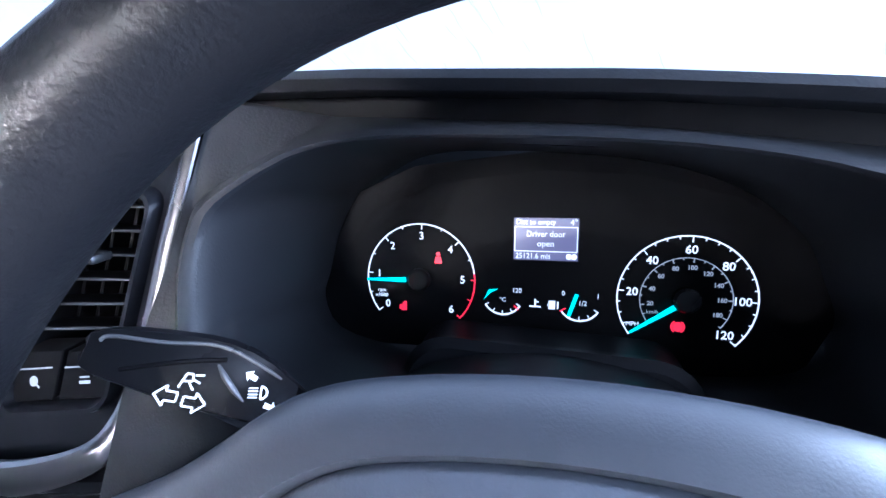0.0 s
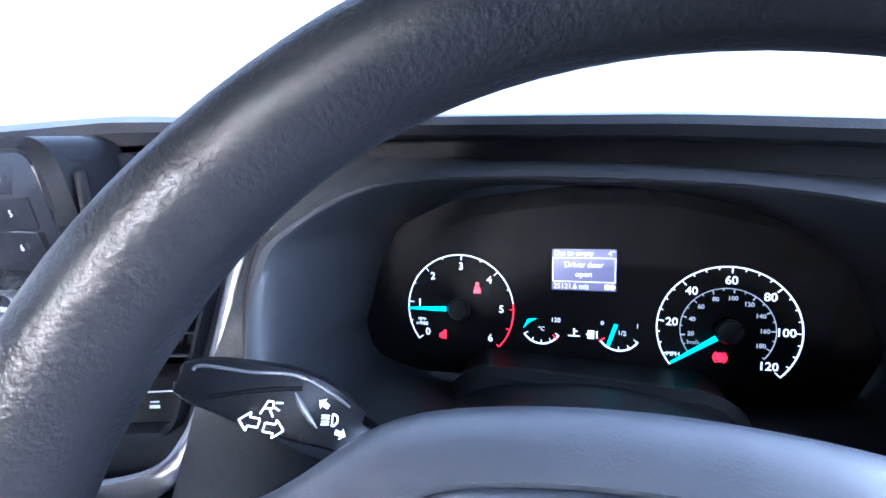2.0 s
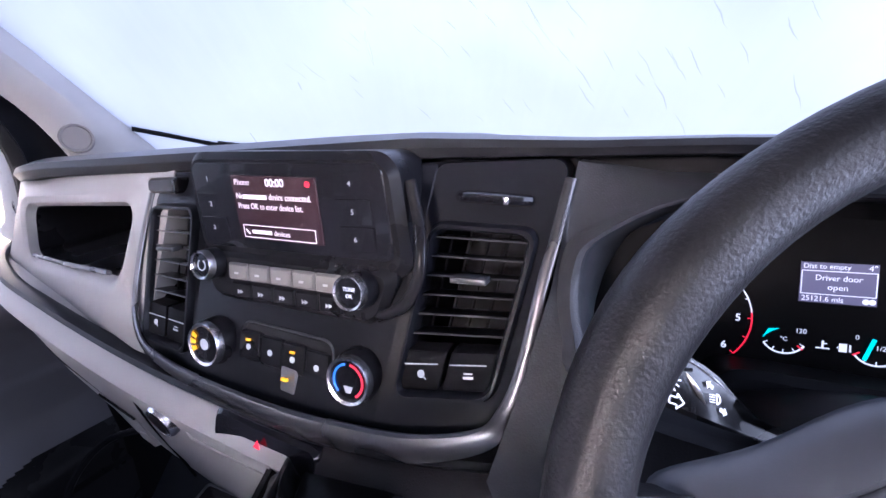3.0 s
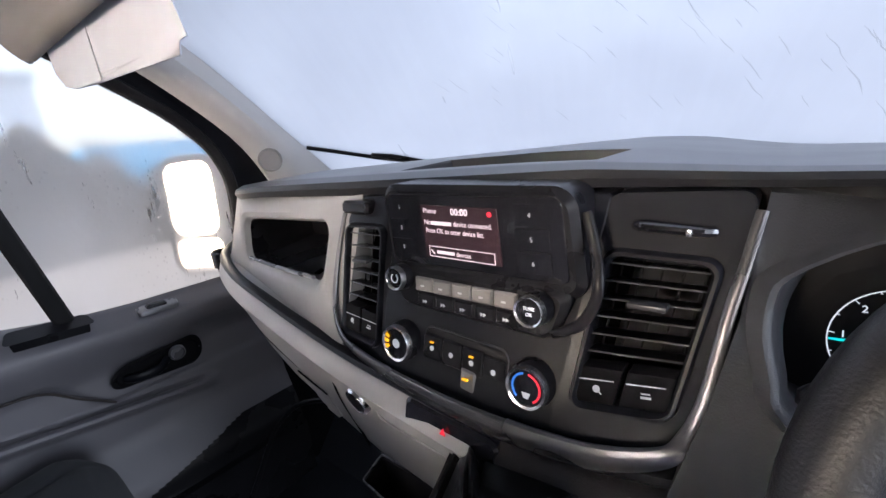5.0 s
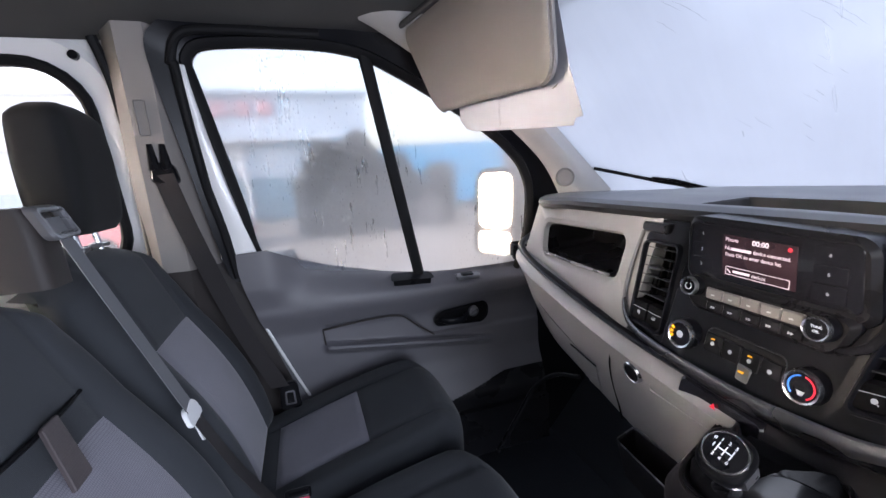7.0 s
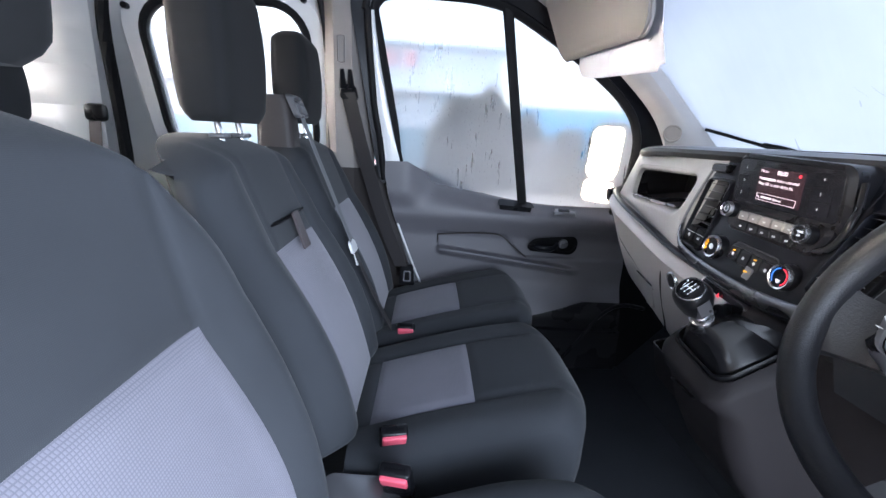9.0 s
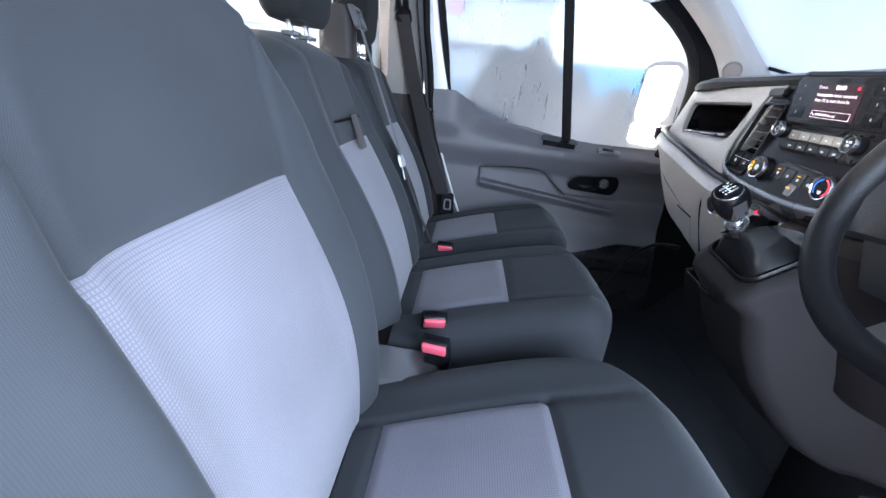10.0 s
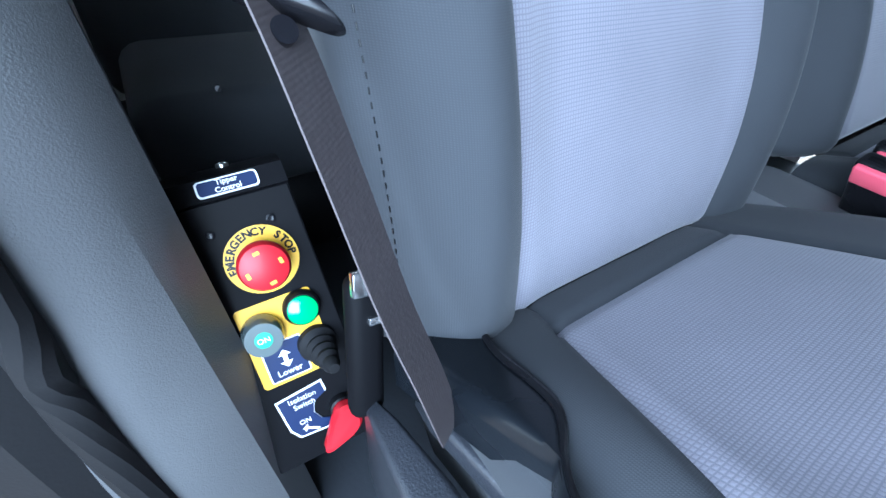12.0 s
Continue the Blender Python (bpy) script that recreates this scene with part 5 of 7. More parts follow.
flat(g, CM, [(-0.1005, -0.0225), (-0.0965, -0.0225), (-0.0965, -0.0155), (-0.0985, -0.0155), (-0.1005, -0.0185)])
flat(g, CM, rect(-0.1015, -0.020, 0.0015, 0.0035))
part("warning_lamp", g, R_LIT, cluster, "red open door lamp")
g = BM()
flat(g, CM, arc(0, 0.0032, 0, 360, 20, (0.0915, -0.0215)))
flat(g, CM, arc(0.0036, 0.0044, 120, 240, 10, (0.0915, -0.0215)))
flat(g, CM, arc(0.0036, 0.0044, -60, 60, 10, (0.0915, -0.0215)))
part("warning_lamp", g, R_LIT, cluster, "red brake lamp")
DM = CM @ pose(0.0048, 0.0345, 0.0002)
disp = part("display", flat(BM(), DM, rect(0, 0, 0.0435, 0.0295), 0.0004), LCD, cluster, "lit message display")
DM = DM @ pose(0, 0, 0.0006)
words("Dist to empty", DM @ pose(-0.0205, 0.0118, 0), 0.0052, W_LIT, disp, align="LEFT", squeeze=0.92)
words("4\u00b0", DM @ pose(0.0185, 0.0118, 0), 0.0055, W_LIT, disp)
words("Driver door", DM @ pose(0, 0.0035, 0), 0.0058, W_LIT, disp, squeeze=0.92)
words("open", DM @ pose(0, -0.0032, 0), 0.0058, W_LIT, disp)
words("25121.6 mls", DM @ pose(-0.0205, -0.0120, 0), 0.0054, W_LIT, disp, align="LEFT", squeeze=0.92)
g = BM()
for q in (bar(-0.021, 0.0085, 0.021, 0.0085, 0.0006), bar(-0.021, -0.0085, 0.021, -0.0085, 0.0006), bar(-0.021, 0.0085, -0.021, -0.0085, 0.0006), bar(0.021, 0.0085, 0.021, -0.0085, 0.0006), arc(0.0012, 0.002, 0, 360, 12, (0.0158, -0.0118)), arc(0.0012, 0.002, 0, 360, 12, (0.0192, -0.0118))):
    flat(g, DM, q)
part("display_border", g, W_LIT, disp)

# hood round the cluster
HOOD = [(0.190, 0.690), (0.196, 0.712), (0.205, 0.745), (0.218, 0.772), (0.233, 0.789), (0.275, 0.810), (0.309, 0.8165), (0.352, 0.8165), (0.404, 0.814), (0.450, 0.809), (0.490, 0.800), (0.530, 0.783), (0.565, 0.755), (0.582, 0.72), (0.590, 0.69), (0.57, 0.655), (0.50, 0.645), (0.44, 0.642), (0.383, 0.642), (0.32, 0.642), (0.26, 0.648), (0.205, 0.662)]

HOOD = [(q.x, q.y) for q in curve([(x, z, 0) for x, z in HOOD[-1:] + HOOD + HOOD[:2]], 3)[3:69]]


def hood_loop(k, y, dz=0.0):
    cx, cz = 0.389, 0.715
    return [Vector((cx + (x - cx) * k, y, cz + (z - cz) * k + dz)) for x, z in HOOD]


def lean_y(z):
    """The driver's side of the dashboard leans forwards with height."""
    return max(0.205, 0.264 + 0.55 * (z - 0.786))


def brow_loop(k, dy=0.0):
    """The hood's opening on the leaning face, grown by k about its middle."""
    out = []
    for x, z in HOOD:
        s = 0.1853 / (0.161 + 0.55 * (0.832 - z))
        px, pz = 0.383 + s * (x - 0.383), 0.832 + s * (z - 0.832)
        px, pz = 0.389 + (px - 0.389) * k, 0.755 + (pz - 0.755) * k
        out.append(Vector((px, lean_y(pz) + dy, pz)))
    return out


FACE = [(0.196, 0.710), (0.200, 0.728), (0.207, 0.758), (0.213, 0.80), (0.217, 0.836), (0.27, 0.8300), (0.31, 0.8278), (0.352, 0.8248), (0.404, 0.8218), (0.455, 0.8168), (0.51, 0.810), (0.57, 0.802), (0.68, 0.775), (0.80, 0.74), (0.80, 0.68), (0.78, 0.62), (0.55, 0.60), (0.46, 0.59), (0.383, 0.59), (0.31, 0.59), (0.20, 0.59), (0.178, 0.65)]
edge = [Vector((x, 0.318 if 4 < i < 13 else lean_y(z), z - 0.004 if 4 < i < 13 else z)) for i, (x, z) in enumerate(FACE)]
edge = [edge[i // 3].lerp(edge[(i // 3 + 1) % len(edge)], (i % 3) / 3) for i in range(len(edge) * 3)]
# Near-black sheet closes the gap under the brow and paints its shade.
part("brow_shade", sheet(BM(), lambda u, v: Vector((0.19 + 0.62 * u, 0.3205, dash_edge(0.19 + 0.62 * u)[1] - 0.034 + 0.034 * v)), 30, 1), VOID, dash)
hd = BM()
loft(hd, [[q + Vector((0, 0.03, 0)) for q in edge], edge, brow_loop(1.085, 0.004), brow_loop(1.06, -0.001), brow_loop(1.03, -0.005), brow_loop(1.008, -0.003), brow_loop(1.0, 0.002)], True, False)
part("cluster_hood", hd, HOODM, dash, "grained grey hood and cheek round the instruments", smooth=50)
hd = BM()
back_loop = [Vector((q.x, 0.372 + 0.2126 * (q.z - 0.705), q.z)) for q in hood_loop(0.86, 0.372, -0.004)]
loft(hd, [brow_loop(1.0, 0.002), brow_loop(0.985, 0.010), *[[a.lerp(b, k) for a, b in zip(brow_loop(0.985, 0.010), back_loop)] for k in (0.2, 0.4, 0.6, 0.8)], back_loop, [q + Vector((0, 0.03, 0)) for q in back_loop]], True, False)
part("hood_lining", hd, LINING, dash, "dark lining inside the hood", smooth=150)
fill = BM()
box(fill, (0.41, 0.42, 0.53), (0.46, 0.20, 0.20), 0.02)
box(fill, (0.72, 0.42, 0.62), (0.24, 0.20, 0.28), 0.03)
part("driver_lower_dash", fill, CONSOLE, dash)

# steering column shroud, wheel and stalk
WC, WR, WT = Vector((0.395, 0.1175, 0.729)), 0.1525, 0.472
WM = basis(WC, (1, 0, 0), (0, math.sin(WT), math.cos(WT))) 
shroud = thing("steering_column", "dark grey plastic steering column shroud", "steering column", (0.40, 0.30, 0.62))
rc = BM()
loft(rc, [quad((0.387 - hw, y, 0.56), (0.387 + hw, y, 0.56), (0.387 + hw - 0.010, y, zt - 0.006), (0.387 - hw + 0.016, y, zt), 0.22, 6) for y, hw, zt in ((0.42, 0.102, 0.676), (0.345, 0.102, 0.680), (0.318, 0.100, 0.694), (0.312, 0.096, 0.690))])
part("rear_cover", rc, LINING, shroud, smooth=40)
sb = BM()
loft(sb, [[Vector((0.389 + hw * c, y, 0.60 + (zt - 0.60) * max(0.0, sn) ** 0.5 - (0.05 if sn < 0 else 0.0))) for c, sn in [(math.cos(2 * math.pi * k / 48), math.sin(2 * math.pi * k / 48)) for k in range(48)]] for y, hw, zt in ((0.335, 0.104, 0.682), (0.30, 0.102, 0.694), (0.262, 0.098, 0.706), (0.242, 0.094, 0.712), (0.236, 0.090, 0.711), (0.232, 0.084, 0.706), (0.216, 0.078, 0.700), (0.205, 0.070, 0.696))])
part("shroud", sb, HOODM, shroud, smooth=50)
wheel = thing("steering_wheel", "black leather-look steering wheel with three spokes", "steering wheel", WC)


def rim_pt(a, r):
    x, y = r * math.cos(a), r * math.sin(a)
    if y < -0.06:
        y = -0.06 + (y + 0.06) * 0.92
    return Vector((x, y, 0))


rb = BM()
loops = []
N = 96
for k in range(N):
    a = 2 * math.pi * k / N
    c = rim_pt(a, WR)
    dr = Vector((math.cos(a), math.sin(a), 0))
    fat = 1.0 + 0.12 * math.exp(-((math.degrees(a) - 150 + 180) % 360 - 180) ** 2 / 300) + 0.12 * math.exp(-((math.degrees(a) - 30 + 180) % 360 - 180) ** 2 / 300)
    loops.append([WM @ (c + dr * (0.0142 * fat * math.cos(t)) + Vector((0, 0, 0.0165 * fat * math.sin(t)))) for t in [2 * math.pi * j / 18 for j in range(18)]])
loft(rb, loops + [loops[0]], True, False)
part("rim", rb, LEATHER, wheel, "grained black wheel rim", smooth=80)
HUBO = [(-0.134, 0.004), (-0.130, 0.015), (-0.100, 0.031), (-0.070, 0.052), (-0.041, 0.060), (0.0, 0.063), (0.041, 0.060), (0.070, 0.052), (0.100, 0.031), (0.130, 0.015), (0.134, 0.004), (0.126, -0.030), (0.090, -0.046), (0.045, -0.074), (0.0, -0.080), (-0.045, -0.074), (-0.090, -0.046), (-0.126, -0.030)]
hubc = [Vector((q.x, q.y, 0)) for q in curve([(x, y, 0) for x, y in HUBO + HUBO[:1]], 5)][:-1]
HX = WM @ Matrix.Translation((0, 0, -0.036))


def hub_loop(s, h):
    return [HX @ Vector((q.x * s, -0.006 + (q.y + 0.006) * s, h)) for q in hubc]


part("hub", loft(BM(), [hub_loop(k, h) for k, h in ((0.70, -0.036), (0.88, -0.020), (0.985, -0.004), (1.0, 0.001), (0.99, 0.004), (0.95, 0.0085), (0.88, 0.0135), (0.81, 0.0165), (0.79, 0.0150), (0.77, 0.0120))]), HUB, wheel, "smooth dark grey shoulder of the airbag cover", smooth=40)
part("airbag_cover", loft(BM(), [hub_loop(k, h) for k, h in ((0.786, 0.010), (0.78, 0.0155), (0.765, 0.0180), (0.70, 0.0215), (0.5, 0.0265), (0.2, 0.029))]), COVER, wheel, "grained airbag cover", smooth=40)
for s in (-1, 1):
    sp = BM()
    loft(sp, [[WM @ Vector((s * x, yy, zz - 0.036 * f)) for yy, zz in ((y0, 0.004), ((y0 + y1) / 2, 0.010), (y1, 0.004), (y1, -0.014), ((y0 + y1) / 2, -0.018), (y0, -0.014))] for x, y0, y1, f in ((0.085, -0.042, 0.016, 1.10), (0.108, -0.046, 0.014, 0.95), (0.124, -0.050, 0.011, 0.70), (0.136, -0.055, 0.011, 0.40), (0.146, -0.062, 0.014, 0.12), (0.152, -0.068, 0.018, 0.0))])
    part("spoke", sp, LEATHER, wheel, smooth=60)
    pod = BM()
    q = (HX @ Vector((s * 0.082, -0.036, 0.0165)), HX @ Vector((s * 0.122, -0.030, 0.0145)), HX @ Vector((s * 0.126, 0.004, 0.0125)), HX @ Vector((s * 0.090, 0.020, 0.0155)))
    plate(pod, q if s > 0 else (q[1], q[0], q[3], q[2]), 0.35, tuple(-(WM.to_3x3() @ Vector((0, 0, 1))) * 0.012), 0.003)
    pod = part("switch_pod", pod, GLOSS, wheel, "gloss black wheel switches")
    pm = HX @ pose(s * 0.104, -0.008, 0.0156, 0, s * 3.5, 0)
    for mark in (bar(-0.012, 0.009, -0.007, 0.005, 0.0018), bar(0.004, 0.009, 0.009, 0.006, 0.0016), bar(-0.014, -0.002, 0.012, -0.003, 0.0006)):
        part("switch_mark", flat(BM(), pm, mark), W_LIT, pod)
low_sp = BM()
loft(low_sp, [[WM @ Vector((sx * w, y, zz - 0.036 * f)) for sx, zz in ((-1, 0.004), (0, 0.008), (1, 0.004), (1, -0.012), (-1, -0.012))] for w, y, f in ((0.030, -0.06, 1.0), (0.024, -0.10, 0.5), (0.030, -0.142, 0.0))])
part("spoke", low_sp, SATIN, wheel, "satin grey lower spoke", smooth=60)

stalk = thing("indicator_stalk", "black indicator stalk with white light symbols", "stalk", (0.30, 0.22, 0.72))
SN = Vector((0.22, -0.78, 0.58)).normalized()
SA = Vector((0.070, 0.030, -0.030)).normalized()
SM = basis((0.2700, 0.1905, 0.7380), SA, SN.cross(SA))


def stalk_loop(x, lo, hi, out, back):
    """Section of the lever at x along it: lo and hi edges, a facetted front out metres proud."""
    ease = 0.22 * (hi - lo)
    return [SM @ Vector(q) for q in ((x, lo + ease, -back), (x, lo, -back * 0.4), (x, lo + ease * 0.25, out * 0.35), (x, lo + ease * 1.2, out), (x, (lo + hi) / 2, out * 1.06), (x, hi - ease * 1.3, out), (x, hi - ease * 0.3, out * 0.45), (x, hi, -back * 0.3), (x, hi - ease, -back))]


STALK = [(-0.0362, 0.0070, 0.0130, -0.0040, 0.007), (-0.0348, 0.0038, 0.0156, -0.0005, 0.009), (-0.030, 0.0014, 0.0180, 0.0010, 0.010), (-0.023, 0.0000, 0.0195, 0.0016, 0.011), (-0.012, -0.0020, 0.0207, 0.0021, 0.011), (0.000, -0.0040, 0.0215, 0.0022, 0.011), (0.008, -0.0050, 0.0212, 0.0020, 0.011), (0.0155, -0.0056, 0.0196, 0.0012, 0.011), (0.0236, -0.0060, 0.0165, 0.0000, 0.010), (0.034, -0.0062, 0.0100, -0.0040, 0.009), (0.0456, -0.0062, 0.0030, -0.0100, 0.009), (0.060, -0.0062, 0.0010, -0.0200, 0.009), (0.075, -0.0062, 0.0010, -0.0300, 0.009)]
lever_bm = BM()
loft(lever_bm, [stalk_loop(*row) for row in STALK])
stk = part("lever", lever_bm, BLACK, stalk, smooth=38)
# Satin bead draws the collar line together with its highlight.
part("collar_highlight", tube(BM(), curve([SM @ Vector(q) for q in ((-0.0310, 0.0130, 0.0010), (-0.028, 0.0150, 0.0014), (-0.012, 0.0160, 0.0022), (0.001, 0.0180, 0.0018), (0.010, 0.0172, 0.0014), (0.022, 0.0130, 0.0003), (0.034, 0.0075, -0.0036))], 6), 0.0007, 6), SATIN, stk)
part("stalk_groove", tube(BM(), curve([SM @ Vector(q) for q in ((-0.0225, 0.0052, 0.0016), (-0.012, 0.0088, 0.0022), (-0.002, 0.0118, 0.0024), (0.008, 0.0140, 0.0022))], 5), 0.0008, 6), VOID, stk)
part("stalk_ring", tube(BM(), [SM @ Vector(q) for q in ((0.0059, 0.0120, 0.0020), (0.0090, 0.0085, 0.0024), (0.0130, 0.0045, 0.0020), (0.0170, 0.0013, 0.0008))], [0.0005, 0.0012, 0.0012, 0.0004], 8), SATIN, stk)
for sx, ox, oy in ((-1, -0.0063, -0.0003), (1, 0.0018, -0.0013)):
    ar = [(sx * 0.0040, 0), (sx * 0.0006, 0.0032), (sx * 0.0006, 0.0015), (-sx * 0.0030, 0.0015), (-sx * 0.0030, -0.0015), (sx * 0.0006, -0.0015), (sx * 0.0006, -0.0032)]
    g = BM()
    for q0, q1 in zip(ar, ar[1:] + ar[:1]):
        flat(g, SM @ pose(ox, oy, 0.0023), bar(*q0, *q1, 0.0006))
    part("arrow_mark", g, W_LIT, stk)
g = BM()
pm = SM @ pose(-0.0010, 0.0052, 0.0026)
for q in (bar(-0.0028, -0.0024, -0.0014, 0.0024, 0.0006), bar(-0.0014, 0.0024, 0.0006, 0.0024, 0.0006), bar(0.0006, 0.0024, 0.0010, 0.0002, 0.0006), bar(0.0010, 0.0002, -0.0020, -0.0002, 0.0006), bar(0.0014, 0.0022, 0.0040, 0.0026, 0.0006), bar(0.0014, 0.0006, 0.0034, -0.0002, 0.0006), bar(0.0, -0.0004, 0.0018, -0.0026, 0.0006)):
    flat(g, pm, q)
part("park_light_mark", g, W_LIT, stk)
g = BM()
LMK = SM @ pose(0.0215, 0.0050, 0.0010, 0, 12, 8) @ Matrix.Scale(1.1, 4)
flat(g, LMK, arc(0.0016, 0.0022, -90, 90, 10, (0.0004, 0)))
flat(g, LMK, bar(0.0004, -0.0019, 0.0004, 0.0019, 0.0005))
for yy in (-0.0014, -0.0005, 0.0005, 0.0014):
    flat(g, LMK, bar(-0.0034, yy, -0.0006, yy, 0.0004))
part("headlight_mark", g, W_LIT, stk)
for ox, oy, turn in ((-0.0030, 0.0050, 150), (0.0036, -0.0044, -20)):
    am = LMK @ pose(ox, oy, 0, 0, 0, turn)
    part("turn_mark", flat(BM(), am, [(0.0022, 0), (0.0004, 0.0018), (0.0004, 0.0008), (-0.0018, 0.0008), (-0.0018, -0.0008), (0.0004, -0.0008), (0.0004, -0.0018)]), W_LIT, stk)

# ---- centre console and gear lever ----
console = thing("centre_console", "grey plastic centre console below the dashboard", "console", (0.12, 0.3, 0.0))
GF = ((0.000, 0.128, 0.558), (0.126, 0.126, 0.543), (0.142, 0.214, 0.616), (-0.004, 0.222, 0.616))
GO = ((-0.014, 0.114, 0.540), (0.138, 0.112, 0.524), (0.160, 0.224, 0.606), (-0.016, 0.232, 0.606))
cb = BM()
loft(cb, [quad((-0.006, y0, z), (x1, y0 + 0.004, z), (x1 + 0.075, 0.52, z), (-0.006, 0.52, z), 0.16, 8) for y0, x1, z in ((0.35, 0.125, 0.235), (0.302, 0.130, 0.262), (0.246, 0.135, 0.314), (0.187, 0.140, 0.380), (0.151, 0.143, 0.445), (0.130, 0.144, 0.500))] + [quad(*GO, 0.20, 8, push=(0, 0, -0.012)), quad(*GO, 0.20, 8), quad(*GF, 0.22, 8, inset=-0.004, push=(0, -0.001, 0.003)), quad(*GF, 0.22, 8, inset=0.002)])
part("console_body", cb, CONSOLE, console, smooth=50)
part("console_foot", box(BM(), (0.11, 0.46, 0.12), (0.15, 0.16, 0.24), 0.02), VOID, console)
part("console_slot", tube(BM(), [(0.020, 0.1310, 0.492), (0.075, 0.1330, 0.492)], 0.0035, 8, flat=0.5), VOID, console)
part("gaiter_frame", frame_ring(BM(), GF, 0.22, 0.007, (0, 0.02, -0.02), (0, -0.005, 0.006)), GAITER, console, "gloss black ring round the gaiter")
gt = BM()


def gaiter(k, t):
    """Loop k of the folded boot, shrinking towards the lever."""
    base = quad(*GF, 0.25, 8, inset=0.006)
    top = Vector((0.078, 0.112, 0.607))
    out = []
    for i, q in enumerate(base):
        a = i / len(base) * 2 * math.pi
        crease = (0.17 * math.sin(a * 5 + 0.6 + t * 2.6) + 0.09 * math.sin(a * 9 - t * 3.4)) * math.sin(math.pi * t) ** 0.8
        c = top.lerp(q, max(0.0, (1 - t) ** 0.92 * (1 + crease)))
        c.z = q.z + (top.z - q.z) * t ** 0.8 + (0.009 * math.sin(a * 3 + t * 5.0) + 0.010 * abs(math.sin(a * 4.5 + t * 3))) * math.sin(math.pi * t) + 0.012 * math.sin(math.pi * t)
        rr = Vector((math.cos(a - 2.2), math.sin(a - 2.2), 0)) * 0.015
        out.append(c.lerp(Vector((top.x, top.y, c.z)) + rr, t ** 3))
    return out


loft(gt, [gaiter(k, k / 18) for k in range(19)])
part("gaiter", gt, GAITER, console, "creased black leather gaiter", smooth=70)
lever = thing("gear_lever", "black gear knob with white shift pattern and chrome collar", "gear lever", (0.05, 0.15, 0.63))
GA = Vector((0.32, -0.60, 0.73)).normalized()
gx = Vector((1, 0, 0))
gy = GA.cross(gx).normalized()
gx = gy.cross(GA)
GM = Matrix((gx, gy, GA)).transposed().to_4x4() @ Matrix.Scale(0.80, 4)
GM.translation = Vector((0.102, 0.070, 0.678)) - GA * 0.0756
part("shaft", lathe(BM(), GM, [(0.011, -0.02), (0.011, 0.02), (0.009, 0.022), (0.009, 0.05)], 20), CHROME, lever)
part("collar", lathe(BM(), GM, [(0.014, 0.000), (0.020, 0.003), (0.020, 0.009), (0.013, 0.012)], 24), CHROME, lever)


def knob_loop(h, w, d):
    """Rounded-square section of the gear knob, h up the lever."""
    out = []
    for k in range(36):
        a = 2 * math.pi * k / 36
        c, sn = math.cos(a), math.sin(a)
        out.append(GM @ Vector((w * abs(c) ** 0.75 * math.copysign(1, c), d * abs(sn) ** 0.75 * math.copysign(1, sn), h)))
    return out


kn = part("knob", loft(BM(), [knob_loop(*q) for q in ((0.022, 0.012, 0.012), (0.030, 0.017, 0.019), (0.046, 0.0215, 0.026), (0.066, 0.0265, 0.0295), (0.078, 0.0275, 0.0290), (0.086, 0.0262, 0.0268), (0.091, 0.0235, 0.0235))]), GAITER, lever, smooth=40)
# Grey facet stands in for doorway sky reflected on the black knob.
part("knob_sheen", loft(BM(), [[GM @ Vector(p) for p in ((0.0180, -0.016, h0), (0.0275, -0.012, h1), (0.0280, 0.010, h1), (0.0185, 0.014, h0))] for h0, h1 in ((0.036, 0.044), (0.078, 0.078))]), SATIN, kn, "grey facet put in for sky reflected on the knob")
part("knob_ring", lathe(BM(), GM, [(0.0245, 0.086), (0.0242, 0.090), (0.0225, 0.0925), (0.021, 0.092)], 32), CHROME, kn)
kf = part("knob_face", lathe(BM(), GM, [(0.0215, 0.088), (0.0213, 0.0925), (0.015, 0.0938), (0.0, 0.0945)], 32), BLACK, kn)
KM = GM @ pose(0, 0, 0.0948) @ Matrix.Scale(0.95, 4)
g = BM()
for x in (-0.008, 0.0, 0.008):
    flat(g, KM, rect(x, 0, 0.0012, 0.012))
flat(g, KM, rect(0.0, 0, 0.017, 0.0012))
flat(g, KM, rect(-0.0125, 0.0, 0.0012, 0.005))
# Shift pattern is print, yet its material glows without any lamp.
part("shift_lines", g, W_LIT, kf)
for t, x, y in (("1", -0.008, 0.010), ("3", 0.0, 0.0105), ("5", 0.008, 0.010), ("2", -0.008, -0.010), ("4", 0.0, -0.0105), ("6", 0.008, -0.010), ("R", -0.0145, 0.008)):
    words(t, KM @ pose(x, y, 0), 0.0062, W_LIT, kf, "numeral")
# open bin beside the console
bin_ = thing("storage_bin", "open grey storage bin low on the dashboard", "storage bin", (-0.12, 0.2, 0.36))
BQ = ((-0.225, 0.236, 0.432), (-0.008, 0.205, 0.440), (-0.008, 0.275, 0.450), (-0.230, 0.282, 0.442))
bn = BM()
loft(bn, [quad(*BQ, 0.12, inset=0.004), quad(*BQ, 0.12, push=(0, 0, 0.003)), quad(*BQ, 0.12, inset=0.008, push=(0, 0.012, -0.075)), quad(*BQ, 0.12, inset=0.012, push=(0, 0.012, -0.075)), quad(*BQ, 0.12, inset=0.004)], True, False)
part("bin_shell", bn, CONSOLE, bin_)
part("bin_rim", tube(BM(), [*quad(*BQ, 0.12, inset=0.001, push=(0, 0, 0.003)), quad(*BQ, 0.12, inset=0.001, push=(0, 0, 0.003))[0]], 0.0016, 6), SATIN, bin_, "thin satin rim")
fl = BM()
